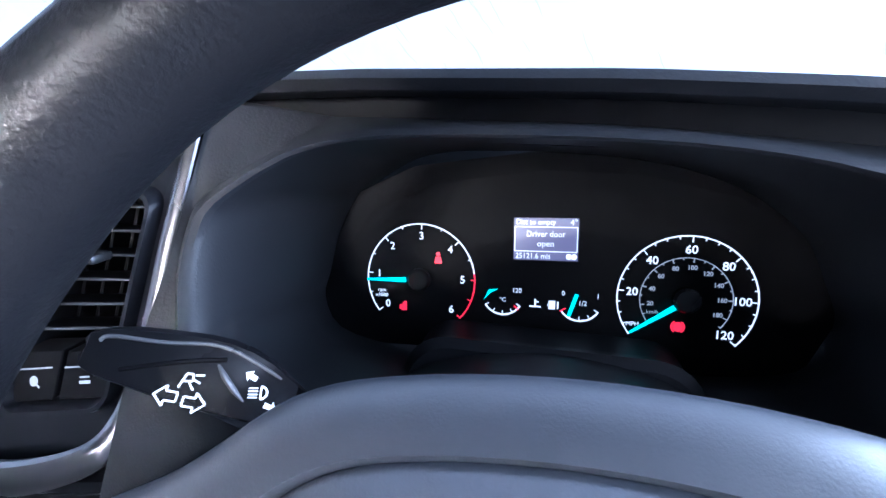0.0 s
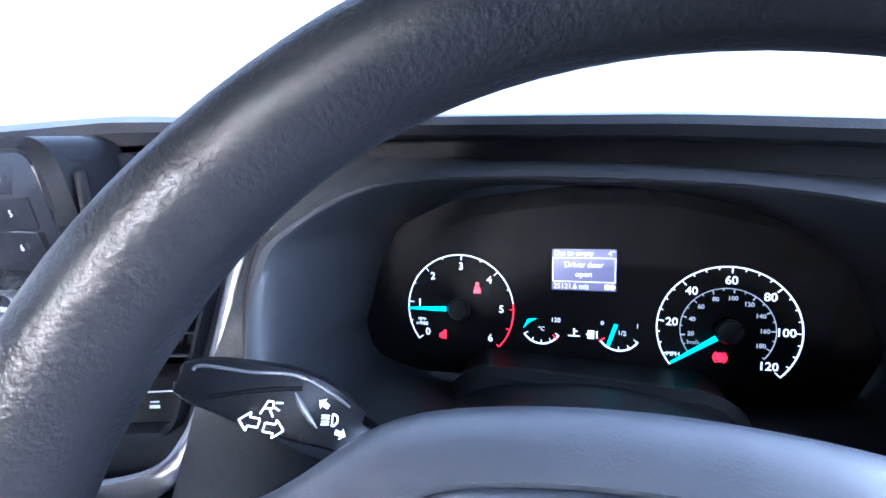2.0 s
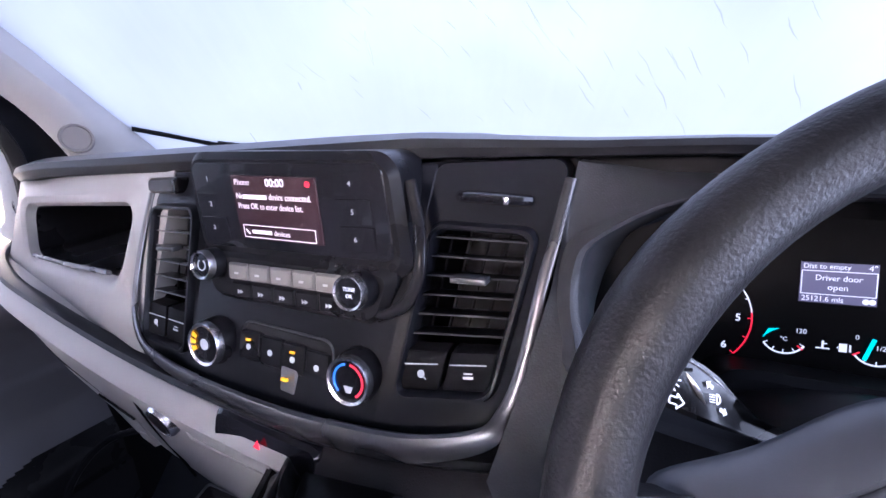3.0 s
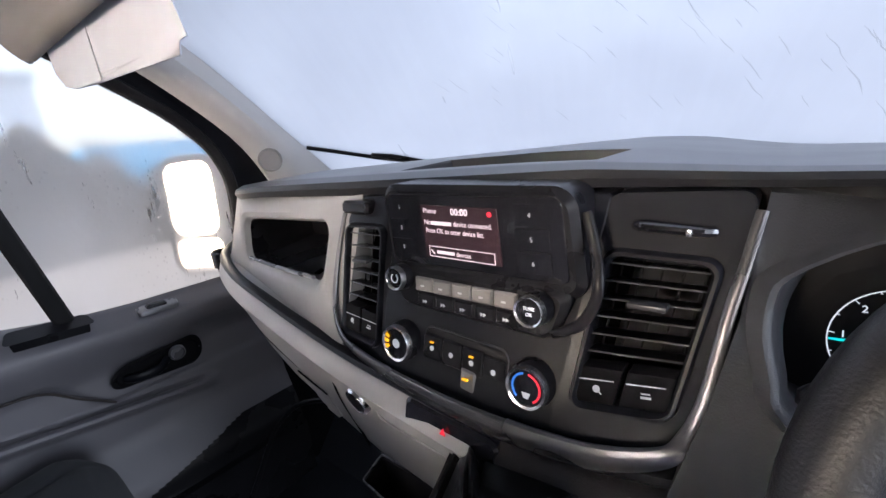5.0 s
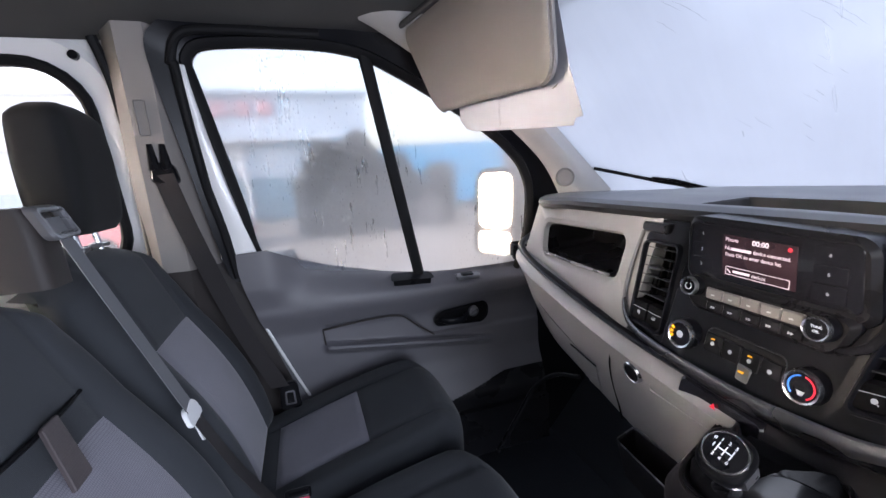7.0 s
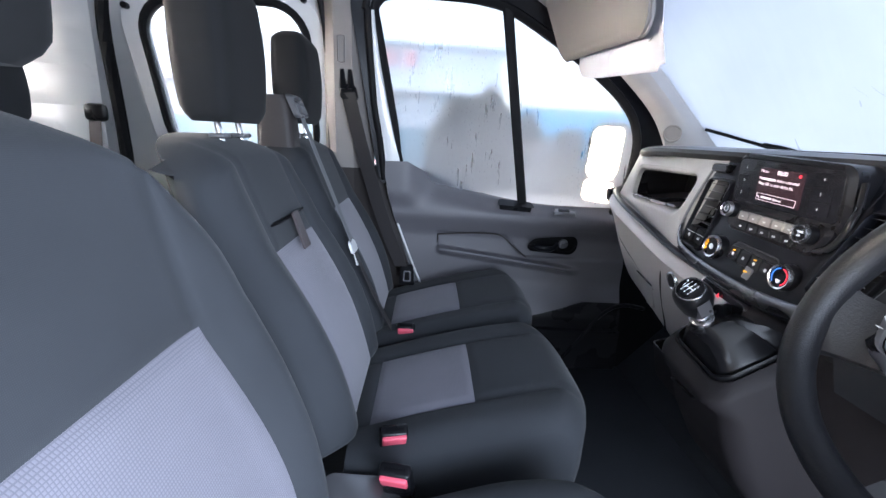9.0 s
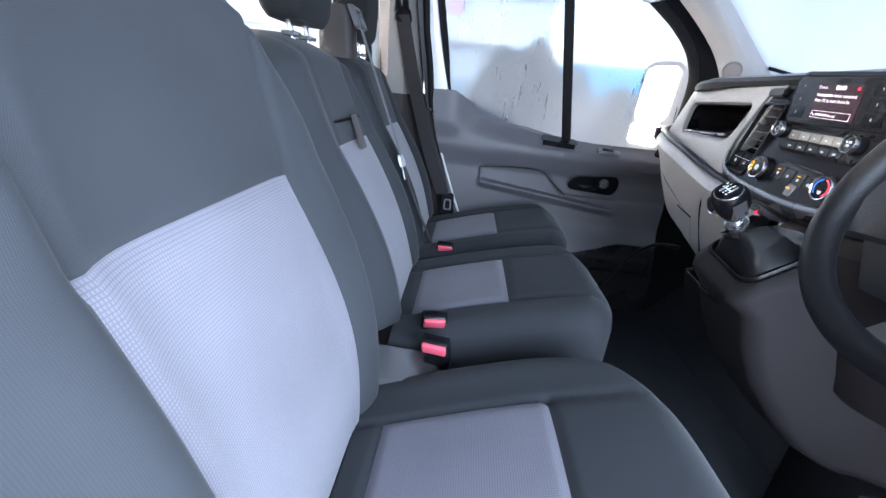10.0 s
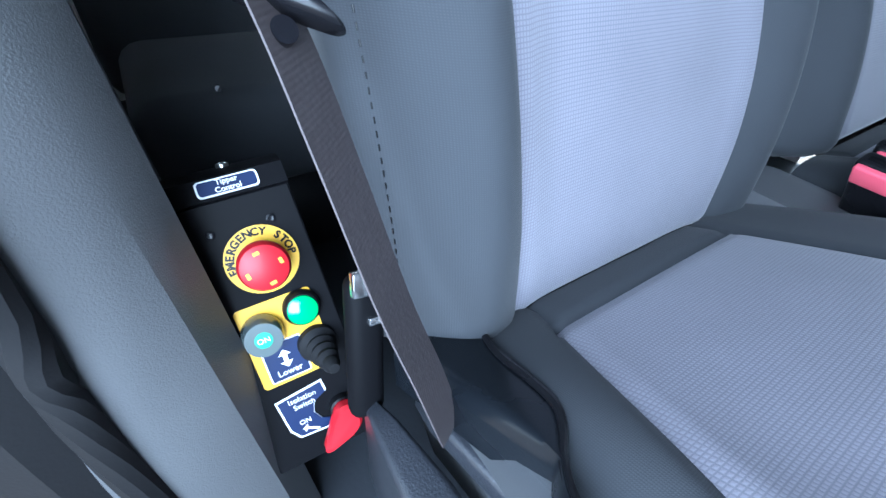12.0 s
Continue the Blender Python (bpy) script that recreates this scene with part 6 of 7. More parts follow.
fl.faces.new([fl.verts.new(q) for q in quad(*BQ, 0.12, inset=0.008, push=(0, 0.012, -0.07))])
part("bin_floor", fl, BLACK, bin_)


# ---- seats ----
def seam(d, w=0.006):
    """Depth of a sewn seam at distance d from its line."""
    return 0.006 * math.exp(-(d / w) ** 2)


def seat_back(parent, cx, half, z0, z1, y0, lean, ins, ins_top, bolster, top_round, nu=44, nv=52, mid=lambda v: 0.0):
    """Backrest from a curved front, shaded bolsters and a flat back. ins: half width of the pale insert, mid its middle; ins_top: its height."""
    def prof(v):
        return half * (1.0 - top_round * max(0.0, (v - 0.62) / 0.38) ** 2.2)

    vt = (ins_top - z0) / (z1 - z0)

    def grid(u, v):
        """Grid shares to the place across, -1 to 1, and the height, 0 to 1, so that panel edges lie on grid lines."""
        v = v / 0.62 * vt if v <= 0.62 else vt + (v - 0.62) / 0.38 * (1 - vt)
        s0, s1 = (mid(v) - ins(v)) / prof(v), (mid(v) + ins(v)) / prof(v)
        s0, s1 = max(-0.9, s0), min(0.9, s1)
        s = -1 + (1 + s0) * u / 0.3 if u < 0.3 else (s1 + (1 - s1) * (u - 0.7) / 0.3 if u > 0.7 else s0 + (s1 - s0) * (u - 0.3) / 0.4)
        return s, v

    def front(u, v):
        s, v = grid(u, v)
        w = prof(v)
        x = cx + s * w
        z = z0 + (z1 - z0) * v
        z -= 0.05 * abs(s) ** 3 * max(0, (v - 0.75) / 0.25)
        edge = 1 - abs(s) ** 6
        b = bolster * math.exp(-((abs(s) - 0.80) / 0.20) ** 2) * (0.35 + 0.65 * math.sin(math.pi * min(1, 0.12 + v)))
        dpt = 0.035 * edge + b * edge
        dpt += 0.02 * math.sin(math.pi * min(1.0, v * 1.5))
        di = abs(abs(s * w - mid(v)) - ins(v))
        dpt -= seam(di)
        if abs(s * w - mid(v)) < ins(v):
            dpt -= seam(abs(z - ins_top))
        dpt -= 0.06 * max(0, (v - 0.93) / 0.07) ** 2 + 0.05 * max(0, (0.06 - v) / 0.06) ** 2
        return Vector((x, y0 - lean * (z - z0) + dpt, z))

    def back(u, v):
        q = front(u, v)
        s = grid(u, v)[0]
        return Vector((q.x, y0 - lean * (q.z - z0) - 0.075 + 0.05 * abs(s) ** 4, q.z))

    uv = lambda u, v: (grid(u, v)[0] * half, z0 + (z1 - z0) * grid(u, v)[1])
    pale = lambda u, v: 0.3 < u < 0.7 and v < 0.62
    cov = BM()
    sheet(cov, front, nu, nv, keep=lambda u, v: not pale(u, v), uv=uv)
    sheet(cov, back, nu, nv, uv=uv)
    for i in range(nu):
        for v in (0.0, 1.0):
            a, b = i / nu, (i + 1) / nu
            cov.faces.new([cov.verts.new(q) for q in (front(a, v), front(b, v), back(b, v), back(a, v))])
    for j in range(nv):
        for u in (0.0, 1.0):
            a, b = j / nv, (j + 1) / nv
            cov.faces.new([cov.verts.new(q) for q in (front(u, a), front(u, b), back(u, b), back(u, a))])
    br = part("backrest", cov, CLOTH, parent, "charcoal cloth backrest", smooth=60)
    part("backrest_insert", sheet(BM(), front, nu, nv, keep=pale, uv=uv), INSERT, br, "pale grey checked cloth insert", smooth=60)
    return front


def seat_cushion(parent, x0, x1, y0, y1, zr, zf, ins0, ins1, insy0, insy1, raise_, thick, front_r=0.5, nu=44, nv=44, flare=0.0):
    """Seat cushion seen from above: y0 rear, y1 front; zr and zf heights at the rear and the front; the pale insert between ins0 and ins1, its side at ins1 flaring forwards."""
    cx, half = (x0 + x1) / 2, (x1 - x0) / 2

    def grid(u, v):
        s0, s1 = (ins0 - cx) / half, (ins1 + flare * max(-0.2, min(1.0, (v - 0.1) / 0.4)) - cx) / half
        s = -1 + (s0 + 1) * u / 0.25 if u < 0.25 else (s1 + (1 - s1) * (u - 0.75) / 0.25 if u > 0.75 else s0 + (s1 - s0) * (u - 0.25) / 0.5)
        a, b = (insy0 - y0) / (y1 - y0), (insy1 - y0) / (y1 - y0)
        v = a * v / 0.08 if v < 0.08 else (b + (1 - b) * (v - 0.56) / 0.44 if v > 0.56 else a + (b - a) * (v - 0.08) / 0.48)
        return s, v

    def top(u, v):
        u_v = v
        s, v = grid(u, v)
        y = y0 + (y1 - y0) * v - front_r * 0.10 * abs(s) ** 4 * max(0, (v - 0.5) / 0.5)
        x = cx + s * half * (1 - 0.10 * front_r * max(0, (v - 0.55) / 0.45) ** 2)
        z = zr + (zf - zr) * min(1, (y - y0) / (y1 - y0))
        z += raise_ * math.exp(-((abs(s) - 0.84) / 0.16) ** 2) * math.sin(math.pi * min(1, 0.15 + v * 0.8))
        z += 0.012 * (1 - s * s) * math.sin(math.pi * v)
        z -= 0.045 * max(0, (v - 0.86) / 0.14) ** 2 + 0.022 * abs(s) ** 10
        edge = ins1 + flare * max(-0.2, min(1.0, (u_v - 0.1) / 0.4))
        di = min(abs(x - ins0), abs(x - edge))
        z -= seam(di) if v < 0.97 else 0
        if ins0 < x < edge:
            z -= seam(min(abs(y - insy1), abs(y - insy0)))
        return Vector((x, y, z))

    pale = lambda u, v: 0.25 < u < 0.75 and 0.08 < v < 0.56
    uv = lambda u, v: (cx + grid(u, v)[0] * half, y0 + (y1 - y0) * grid(u, v)[1])
    cov = BM()
    sheet(cov, top, nu, nv, keep=lambda u, v: not pale(u, v), uv=uv)
    ring = [(i / nu, 0.0) for i in range(nu)] + [(1.0, j / nv) for j in range(nv)] + [(1 - i / nu, 1.0) for i in range(nu)] + [(0.0, 1 - j / nv) for j in range(nv)]
    rows = []
    for dz, k in ((0.0, 1.0), (0.02, 1.012), (thick * 0.5, 1.012), (thick, 0.97)):
        lp = []
        for u, v in ring:
            q = top(u, v)
            lp.append(Vector((cx + (q.x - cx) * k, (y0 + y1) / 2 + (q.y - (y0 + y1) / 2) * k, q.z - dz)))
        rows.append(lp)
    loft(cov, rows, True, False)
    cov.faces.new([cov.verts.new(q) for q in rows[-1]])
    cu = part("cushion", cov, CLOTH, parent, "charcoal cloth seat cushion", smooth=60)
    part("cushion_insert", sheet(BM(), top, nu, nv, keep=pale, uv=uv), INSERT, cu, "pale grey checked cloth insert", smooth=60)
    return top


def headrest(parent, cx, y, z0, z1, half, deep=0.043, seat_top=0.0, cover=None):
    """A headrest on two posts: boxy cushion with a front panel, flat socket plates on the backrest."""
    hr = BM()
    loops = []
    for k in range(21):
        t = k / 20
        z = z0 + (z1 - z0) * t
        w = half * (0.92 + 0.08 * math.sin(math.pi * min(1, t * 0.9 + 0.12))) * (1 - 0.45 * max(0, (t - 0.86) / 0.14) ** 2.2) * (1 - 0.16 * max(0, (0.12 - t) / 0.12) ** 2)
        d = deep * (0.85 + 0.15 * math.sin(math.pi * t)) * (1 - 0.45 * max(0, (t - 0.86) / 0.14) ** 2.2) * (1 - 0.22 * max(0, (0.12 - t) / 0.12) ** 2)
        lean = 0.02 * (z - z0) + 0.25 * max(0, z - z0 - 0.10) ** 2
        loops.append([Vector((cx + w * (abs(math.cos(a)) ** 0.34) * math.copysign(1, math.cos(a)), y - lean + d * (abs(math.sin(a)) ** 0.42) * math.copysign(1, math.sin(a)), z)) for a in [2 * math.pi * j / 48 for j in range(48)]])
    loft(hr, loops)
    h = part("headrest", hr, cover or CLOTH_SHADE, parent, "cloth headrest cover", smooth=50)
    base = seat_top or z0 - 0.03
    for s in (-0.42, 0.42):
        part("headrest_post", tube(BM(), [(cx + s * half, y - 0.005, z0 + 0.02), (cx + s * half, y + 0.01, base - 0.03)], 0.0055, 10), CHROME, h)
        part("post_socket", box(BM(), (cx + s * half, y + 0.004, base + 0.002), (0.036, 0.026, 0.008), 0.003, seg=2), SATIN, h)
    return h


dseat = thing("front_seat", "charcoal cloth driver seat with pale checked centre panels", "seat", (0.39, -0.2, 0.0))
back_front = seat_back(dseat, 0.358, 0.252, 0.268, 0.868, -0.448, 0.250, lambda v: 0.142 + 0.010 * math.sin(math.pi * min(1, v * 1.6)) - 0.006 * v + 0.010 * max(0.0, min(1.0, (v - 0.2) / 0.45)), 0.657, 0.050, 0.50, 60, 100, lambda v: 0.018 * max(0.0, min(1.0, (v - 0.2) / 0.45)))
st = BM()
for k in range(46):
    v = 0.03 + 0.0125 * k
    for u, du, dv in ((0.965, 0.0, 0.006),):
        a, b = back_front(u, v), back_front(u + du, v + dv)
        tube(st, [a + Vector((0, 0.0008, 0)), b + Vector((0, 0.0008, 0))], 0.0006, 5)
tagged(part("stitching", st, BLACK, dseat), "rows of dark stitches", kind="stuff")
seat_cushion(dseat, 0.112, 0.592, -0.415, 0.022, 0.298, 0.440, 0.236, 0.498, -0.374, -0.151, 0.012, 0.13, 1.0, 60, 100, 0.066)
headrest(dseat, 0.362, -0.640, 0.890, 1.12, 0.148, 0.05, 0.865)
part("seat_base", loft(BM(), [quad((0.16, -0.40, z), (0.55, -0.40, z), (0.54, -0.06, z), (0.18, -0.06, z), 0.12) for z in (0.0, 0.10, 0.24)]), BLACK, dseat, "black plastic seat pedestal")
gp = BM()
loft(gp, [quad((0.060, -0.43, z), (0.150, -0.43, z), (0.150, -0.275 + d, z - 0.006), (0.060, -0.315 + d, z - 0.006), 0.25) for z, d in ((0.18, 0.0), (0.308, 0.0), (0.320, -0.006), (0.324, -0.014))])
part("side_shield", gp, SATIN, dseat, "glossy grey plastic shield", smooth=50)
sv = BM()
loft(sv, [quad((x0, y, 0.12), (x1, y, 0.12), (x1 - 0.004, y, zt - 0.004), (x0 + 0.003, y, zt), 0.22, 5) for y, x0, x1, zt in ((-0.446, 0.631, 0.638, 0.236), (-0.436, 0.627, 0.643, 0.248), (-0.405, 0.619, 0.647, 0.252), (-0.345, 0.609, 0.652, 0.252), (-0.25, 0.600, 0.658, 0.250), (-0.15, 0.598, 0.660, 0.246), (-0.13, 0.602, 0.655, 0.236))])
part("side_valance", sv, COVERP, dseat, "grained grey plastic side cover", smooth=45)
rl = BM()
loft(rl, [quad((x0, y, zt - 0.022), (x1, y, zt - 0.022), (x1 - 0.002, y, zt), (x0 + 0.002, y, zt), 0.3, 5) for y, x0, x1, zt in ((-0.414, 0.594, 0.602, 0.262), (-0.408, 0.591, 0.606, 0.271), (-0.380, 0.588, 0.609, 0.274), (-0.310, 0.578, 0.597, 0.274), (-0.20, 0.566, 0.586, 0.270), (-0.19, 0.568, 0.582, 0.262))])
part("recline_lever", rl, COVERP, dseat, "grey recline lever", smooth=45)

VINYL = [(0.536, -0.432), (0.548, -0.404), (0.556, -0.373), (0.557, -0.344), (0.560, -0.319), (0.570, -0.304), (0.585, -0.290), (0.597, -0.272), (0.604, -0.245)]
vin = curve([(x, y, 0) for x, y in VINYL], 6)


def vinyl_pt(u, v):
    """From the piped edge on the cushion, over its rim and down the side."""
    k = v * (len(vin) - 1)
    q = vin[min(int(k), len(vin) - 2)].lerp(vin[min(int(k), len(vin) - 2) + 1], k - min(int(k), len(vin) - 2))
    top = 0.312 + 0.30 * (q.y + 0.40)
    rim = max(q.x + 0.006, 0.604 - 0.17 * (q.y + 0.387))
    return Vector((q.x + (rim - q.x) * min(1.0, u * 1.6), q.y + 0.004 * u, top + 0.005 * math.sin(math.pi * u) - 0.10 * max(0.0, u - 0.5) ** 1.2))


part("side_vinyl", sheet(BM(), vinyl_pt, 16, 40), VINYLM, dseat, "black vinyl corner of the seat base", smooth=60)
part("cushion_piping", tube(BM(), [vinyl_pt(0.0, k / 40) + Vector((0, 0, 0.001)) for k in range(41)], 0.0030, 8), BLACK, dseat)

bench = thing("passenger_bench", "two-place charcoal cloth passenger bench with pale checked centre panels", "seat", (-0.37, -0.2, 0.0))
for cx in (-0.592, -0.165):
    seat_cushion(bench, cx - 0.208, cx + 0.205, -0.405, 0.030, 0.322, 0.434, cx - 0.112, cx + 0.112, -0.374, -0.180, 0.010, 0.17, 0.45, 40, 50)
    seat_back(bench, cx, 0.208, 0.315, 0.835, -0.428, 0.414, lambda v: 0.100 + 0.008 * math.sin(math.pi * v), 0.650, 0.030, 0.16, 40, 50)
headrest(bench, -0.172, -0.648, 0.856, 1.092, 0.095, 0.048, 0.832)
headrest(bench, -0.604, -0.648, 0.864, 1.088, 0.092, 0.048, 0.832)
part("bench_base", loft(BM(), [quad((-0.76, -0.36, z), (0.02, -0.36, z), (0.02, -0.04, z), (-0.76, -0.04, z), 0.1) for z in (0.0, 0.10, 0.24)]), BLACK, bench, "black bench pedestal")
tw = BM()
loft(tw, [quad((-0.408, -0.67, z), (-0.342, -0.67, z), (-0.342, -0.588 - i, z), (-0.408, -0.588 - i, z), 0.25) for z, i in ((0.81, 0.0), (0.87, 0.004), (0.905, 0.008), (0.920, 0.016))])
part("belt_tower", tw, PILLARD, bench, "dark grey belt outlet on the backrest")
# tab on the folding backrest
part("pull_strap", plate(BM(), ((-0.168, -0.505, 0.640), (-0.132, -0.505, 0.640), (-0.158, -0.535, 0.702), (-0.190, -0.536, 0.702)), 0.1, (0, -0.004, -0.002), 0.001), BELT, bench)
part("pocket_slot", tube(BM(), curve([(-0.272, -0.551, 0.690), (-0.22, -0.545, 0.692), (-0.172, -0.543, 0.6925), (-0.12, -0.545, 0.692), (-0.078, -0.551, 0.690)], 4), 0.0030, 6), VOID, bench)

# rear bench of the crew cab
rear = thing("rear_bench", "dark cloth rear bench behind the front seats", "seat", (0.0, -1.4, 0.0))
part("cushion", box(BM(), (0, -1.12, 0.28), (1.5, 0.46, 0.16), 0.05, seg=4), CLOTH, rear)
for x in (-0.53, 0.0, 0.53):
    part("backrest", box(BM(), (x, -1.39, 0.52), (0.50, 0.13, 0.56), 0.05, pose(0, 0, 0, 10), 4), CLOTH, rear)
    headrest(rear, x, -1.45, 0.82, 1.03, 0.14, 0.05, 0.79, CLOTH)
part("bolt", lathe(BM(), basis((0.632, -0.886, 0.375), (1, 0, 0), (0, 0, 1)), [(0.004, -0.006), (0.004, 0.002), (0.0026, 0.004), (0.0, 0.004)], 12), CHROME, rear)
part("bench_base", box(BM(), (0, -1.14, 0.10), (1.4, 0.34, 0.20), 0.02), BLACK, rear)

# ---- belts and buckles ----
def strap(bm, pts, width, across):
    """A webbing band through pts, its width along across."""
    w = Vector(across).normalized() * (width / 2)
    loops = []
    for i, p in enumerate(pts):
        d = (pts[min(i + 1, len(pts) - 1)] - pts[max(i - 1, 0)]).normalized()
        n = d.cross(w).normalized() * 0.0005
        loops.append([p - w - n, p - w + n, p + w + n, p + w - n])
    return loft(bm, loops)


belt1 = thing("seat_belt", "dark seat belt hanging from the passenger pillar", "seat belt", (-0.78, -0.45, 0.4))
part("webbing", strap(BM(), curve([(-0.752, -0.545, 0.965), (-0.742, -0.50, 0.80), (-0.738, -0.43, 0.58), (-0.738, -0.365, 0.42)], 8), 0.046, (0.25, 1, 0.1)), BELTK, belt1)
b = BM()
plate(b, ((-0.752, -0.572, 0.945), (-0.748, -0.512, 0.940), (-0.758, -0.525, 0.990), (-0.762, -0.568, 0.992)), 0.3, (-0.02, 0, 0), 0.004)
gd = part("belt_guide", b, BLACK, belt1)
for y in (-0.566, -0.542):
    part("guide_horn", tube(BM(), [(-0.765, y + 0.004, 0.975), (-0.768, y, 1.032)], [0.012, 0.006], 8), BLACK, gd)
part("anchor_tongue", plate(BM(), ((-0.745, -0.370, 0.350), (-0.745, -0.318, 0.350), (-0.742, -0.325, 0.425), (-0.742, -0.368, 0.425)), 0.2, (-0.012, 0, 0), 0.003), BLACK, belt1)
part("anchor_plate", frame_ring(BM(), ((-0.740, -0.358, 0.365), (-0.740, -0.330, 0.365), (-0.738, -0.332, 0.405), (-0.738, -0.356, 0.405)), 0.2, 0.005, (-0.004, 0, 0)), CHROME, belt1)

belt2 = thing("seat_belt", "pale grey middle seat belt with a silver tongue", "seat belt", (-0.34, -0.5, 0.4))
part("webbing", strap(BM(), curve([(-0.372, -0.585, 0.905), (-0.368, -0.560, 0.840), (-0.364, -0.500, 0.690), (-0.362, -0.462, 0.595)], 8), 0.044, (1, 0.1, 0)), BELTG, belt2)
part("lower_webbing", strap(BM(), curve([(-0.362, -0.463, 0.595), (-0.376, -0.415, 0.47), (-0.395, -0.365, 0.36)], 8), 0.044, (1, 0.1, 0)), BELTK, belt2)
part("tongue", plate(BM(), ((-0.396, -0.452, 0.570), (-0.328, -0.452, 0.574), (-0.334, -0.462, 0.602), (-0.390, -0.462, 0.599)), 0.35, (0, -0.006, 0), 0.002), PAINT, belt2, "pale tongue plate")
part("tongue_blade", frame_ring(BM(), ((-0.376, -0.446, 0.540), (-0.350, -0.446, 0.540), (-0.350, -0.456, 0.578), (-0.376, -0.456, 0.578)), 0.2, 0.006, (0, -0.003, 0)), PAINT, belt2)
part("outlet_bezel", frame_ring(BM(), ((-0.410, -0.572, 0.875), (-0.338, -0.572, 0.875), (-0.338, -0.592, 0.922), (-0.410, -0.592, 0.922)), 0.2, 0.010, (0, -0.01, 0), (0, 0.004, 0)), SATIN, belt2)


def buckle(x, y, z, turn):
    bk = thing("belt_buckle", "black belt buckle with a bright red release button", "buckle", (x, y, z), "belt buckles")
    m = Matrix.Translation((x, y, z)) @ pose(0, 0, 0, 0, 28, turn)
    body = part("body", box(BM(), m @ Vector((-0.012, 0, -0.036)), (0.022, 0.048, 0.096), 0.006, m.to_3x3(), 3), BLACK, bk)
    part("button", box(BM(), m @ Vector((-0.001, 0, -0.002)), (0.010, 0.041, 0.023), 0.003, m.to_3x3(), 3), BUCKLE, bk, "bright red release button")
    part("tongue_slot", box(BM(), m @ Vector((-0.011, 0, 0.0118)), (0.006, 0.032, 0.002), 0.0006, m.to_3x3()), VOID, body)
    return bk


buckle(0.028, -0.322, 0.362, 10)
buckle(0.124, -0.316, 0.371, -10)
buckle(-0.405, -0.328, 0.345, 0)

belt3 = thing("driver_seat_belt", "dark brown-grey driver seat belt running down beside the seat", "seat belt", (0.6118, -0.4324, 0.2729))
part("webbing", strap(BM(), curve([(0.7840, -0.6821, 1.0203), (0.7138, -0.5590, 0.7554), (0.6680, -0.4640, 0.5977), (0.6490, -0.4400, 0.532), (0.6395, -0.4130, 0.4705), (0.630, -0.3850, 0.402), (0.6210, -0.3640, 0.3565), (0.6125, -0.3570, 0.318), (0.604, -0.3600, 0.285)], 8), 0.043, (1, 0.74, 0.74)), BELT, belt3)
TGO = curve([(0.6745, -0.4560, 0.542), (0.6690, -0.4540, 0.5485), (0.6600, -0.4490, 0.5480), (0.6480, -0.4430, 0.5420), (0.6350, -0.4360, 0.5350), (0.6270, -0.4300, 0.5270), (0.6265, -0.4290, 0.5225), (0.6390, -0.4360, 0.5265), (0.6500, -0.4420, 0.5310), (0.6620, -0.4490, 0.5345), (0.6745, -0.4560, 0.542)], 3)[:-1]
tgc, tgn = Vector((0.650, -0.4430, 0.536)), Vector((0.30, 0.75, 0.58)).normalized()
part("tongue_cover", loft(BM(), [[tgc + (q - tgc) * k + tgn * h for q in TGO] for k, h in ((0.94, -0.003), (1.02, 0.001), (1.02, 0.005), (0.92, 0.0085), (0.6, 0.0105))]), BLACK, belt3, "black moulded tongue cover", smooth=40)
part("belt_stop", lathe(BM(), basis((0.6505, -0.4305, 0.5255), (1, 0, 0.2), (0, -0.6, 1)), [(0.0055, -0.003), (0.0055, 0.002), (0.0042, 0.004), (0.002, 0.0025), (0.0, 0.0025)], 20), GLOSS, belt3)
part("anchor_bracket", plate(BM(), ((0.588, -0.376, 0.272), (0.596, -0.378, 0.272), (0.598, -0.384, 0.305), (0.590, -0.383, 0.306)), 0.2, (0, -0.005, 0), 0.001), STEEL, belt3)

# ---- tipper control box ----
tip = thing("tipper_control_box", "black metal tipper control box with emergency stop and switches", "control box", (0.69, -0.55, 0.2))
BU, BN = Vector((0.0355, -0.3958, 0.9177)), Vector((0.0922, 0.9156, 0.3913))
BO = Vector((0.6794, -0.5661, 0.3871))
BX = BN.cross(BU)
TM = Matrix((-BX, BU, BN)).transposed().to_4x4() @ Matrix.Scale(1.1, 4)
TM.translation = BO
P = lambda x, y, z=0.0: TM @ Vector((x, y, z))
plate(bb := BM(), (P(-0.043, -0.235), P(0.050, -0.235), P(0.041, 0.0), P(-0.047, 0.0)), 0.02, tuple(-BN * 0.07), 0.0015, 2)
part("case", bb, CASE, tip, "satin black metal case")
lidc = BM()
loft(lidc, [[P(x, 0.001, 0.002), P(x, 0.016, -0.004), P(x, 0.020, -0.022), P(x, 0.020, -0.07), P(x, 0.0, -0.07), P(x, 0.0, 0.0)] for x in (-0.0475, 0.0415)])
lidp = part("lid", lidc, CASE, tip)
LM = Matrix((-BX, (P(0, 0.016, -0.004) - P(0, 0.001, 0.002)).normalized(), BX.cross((P(0, 0.016, -0.004) - P(0, 0.001, 0.002)).normalized()) * -1)).transposed().to_4x4()
LM.translation = P(0.002, 0.009, -0.0005)


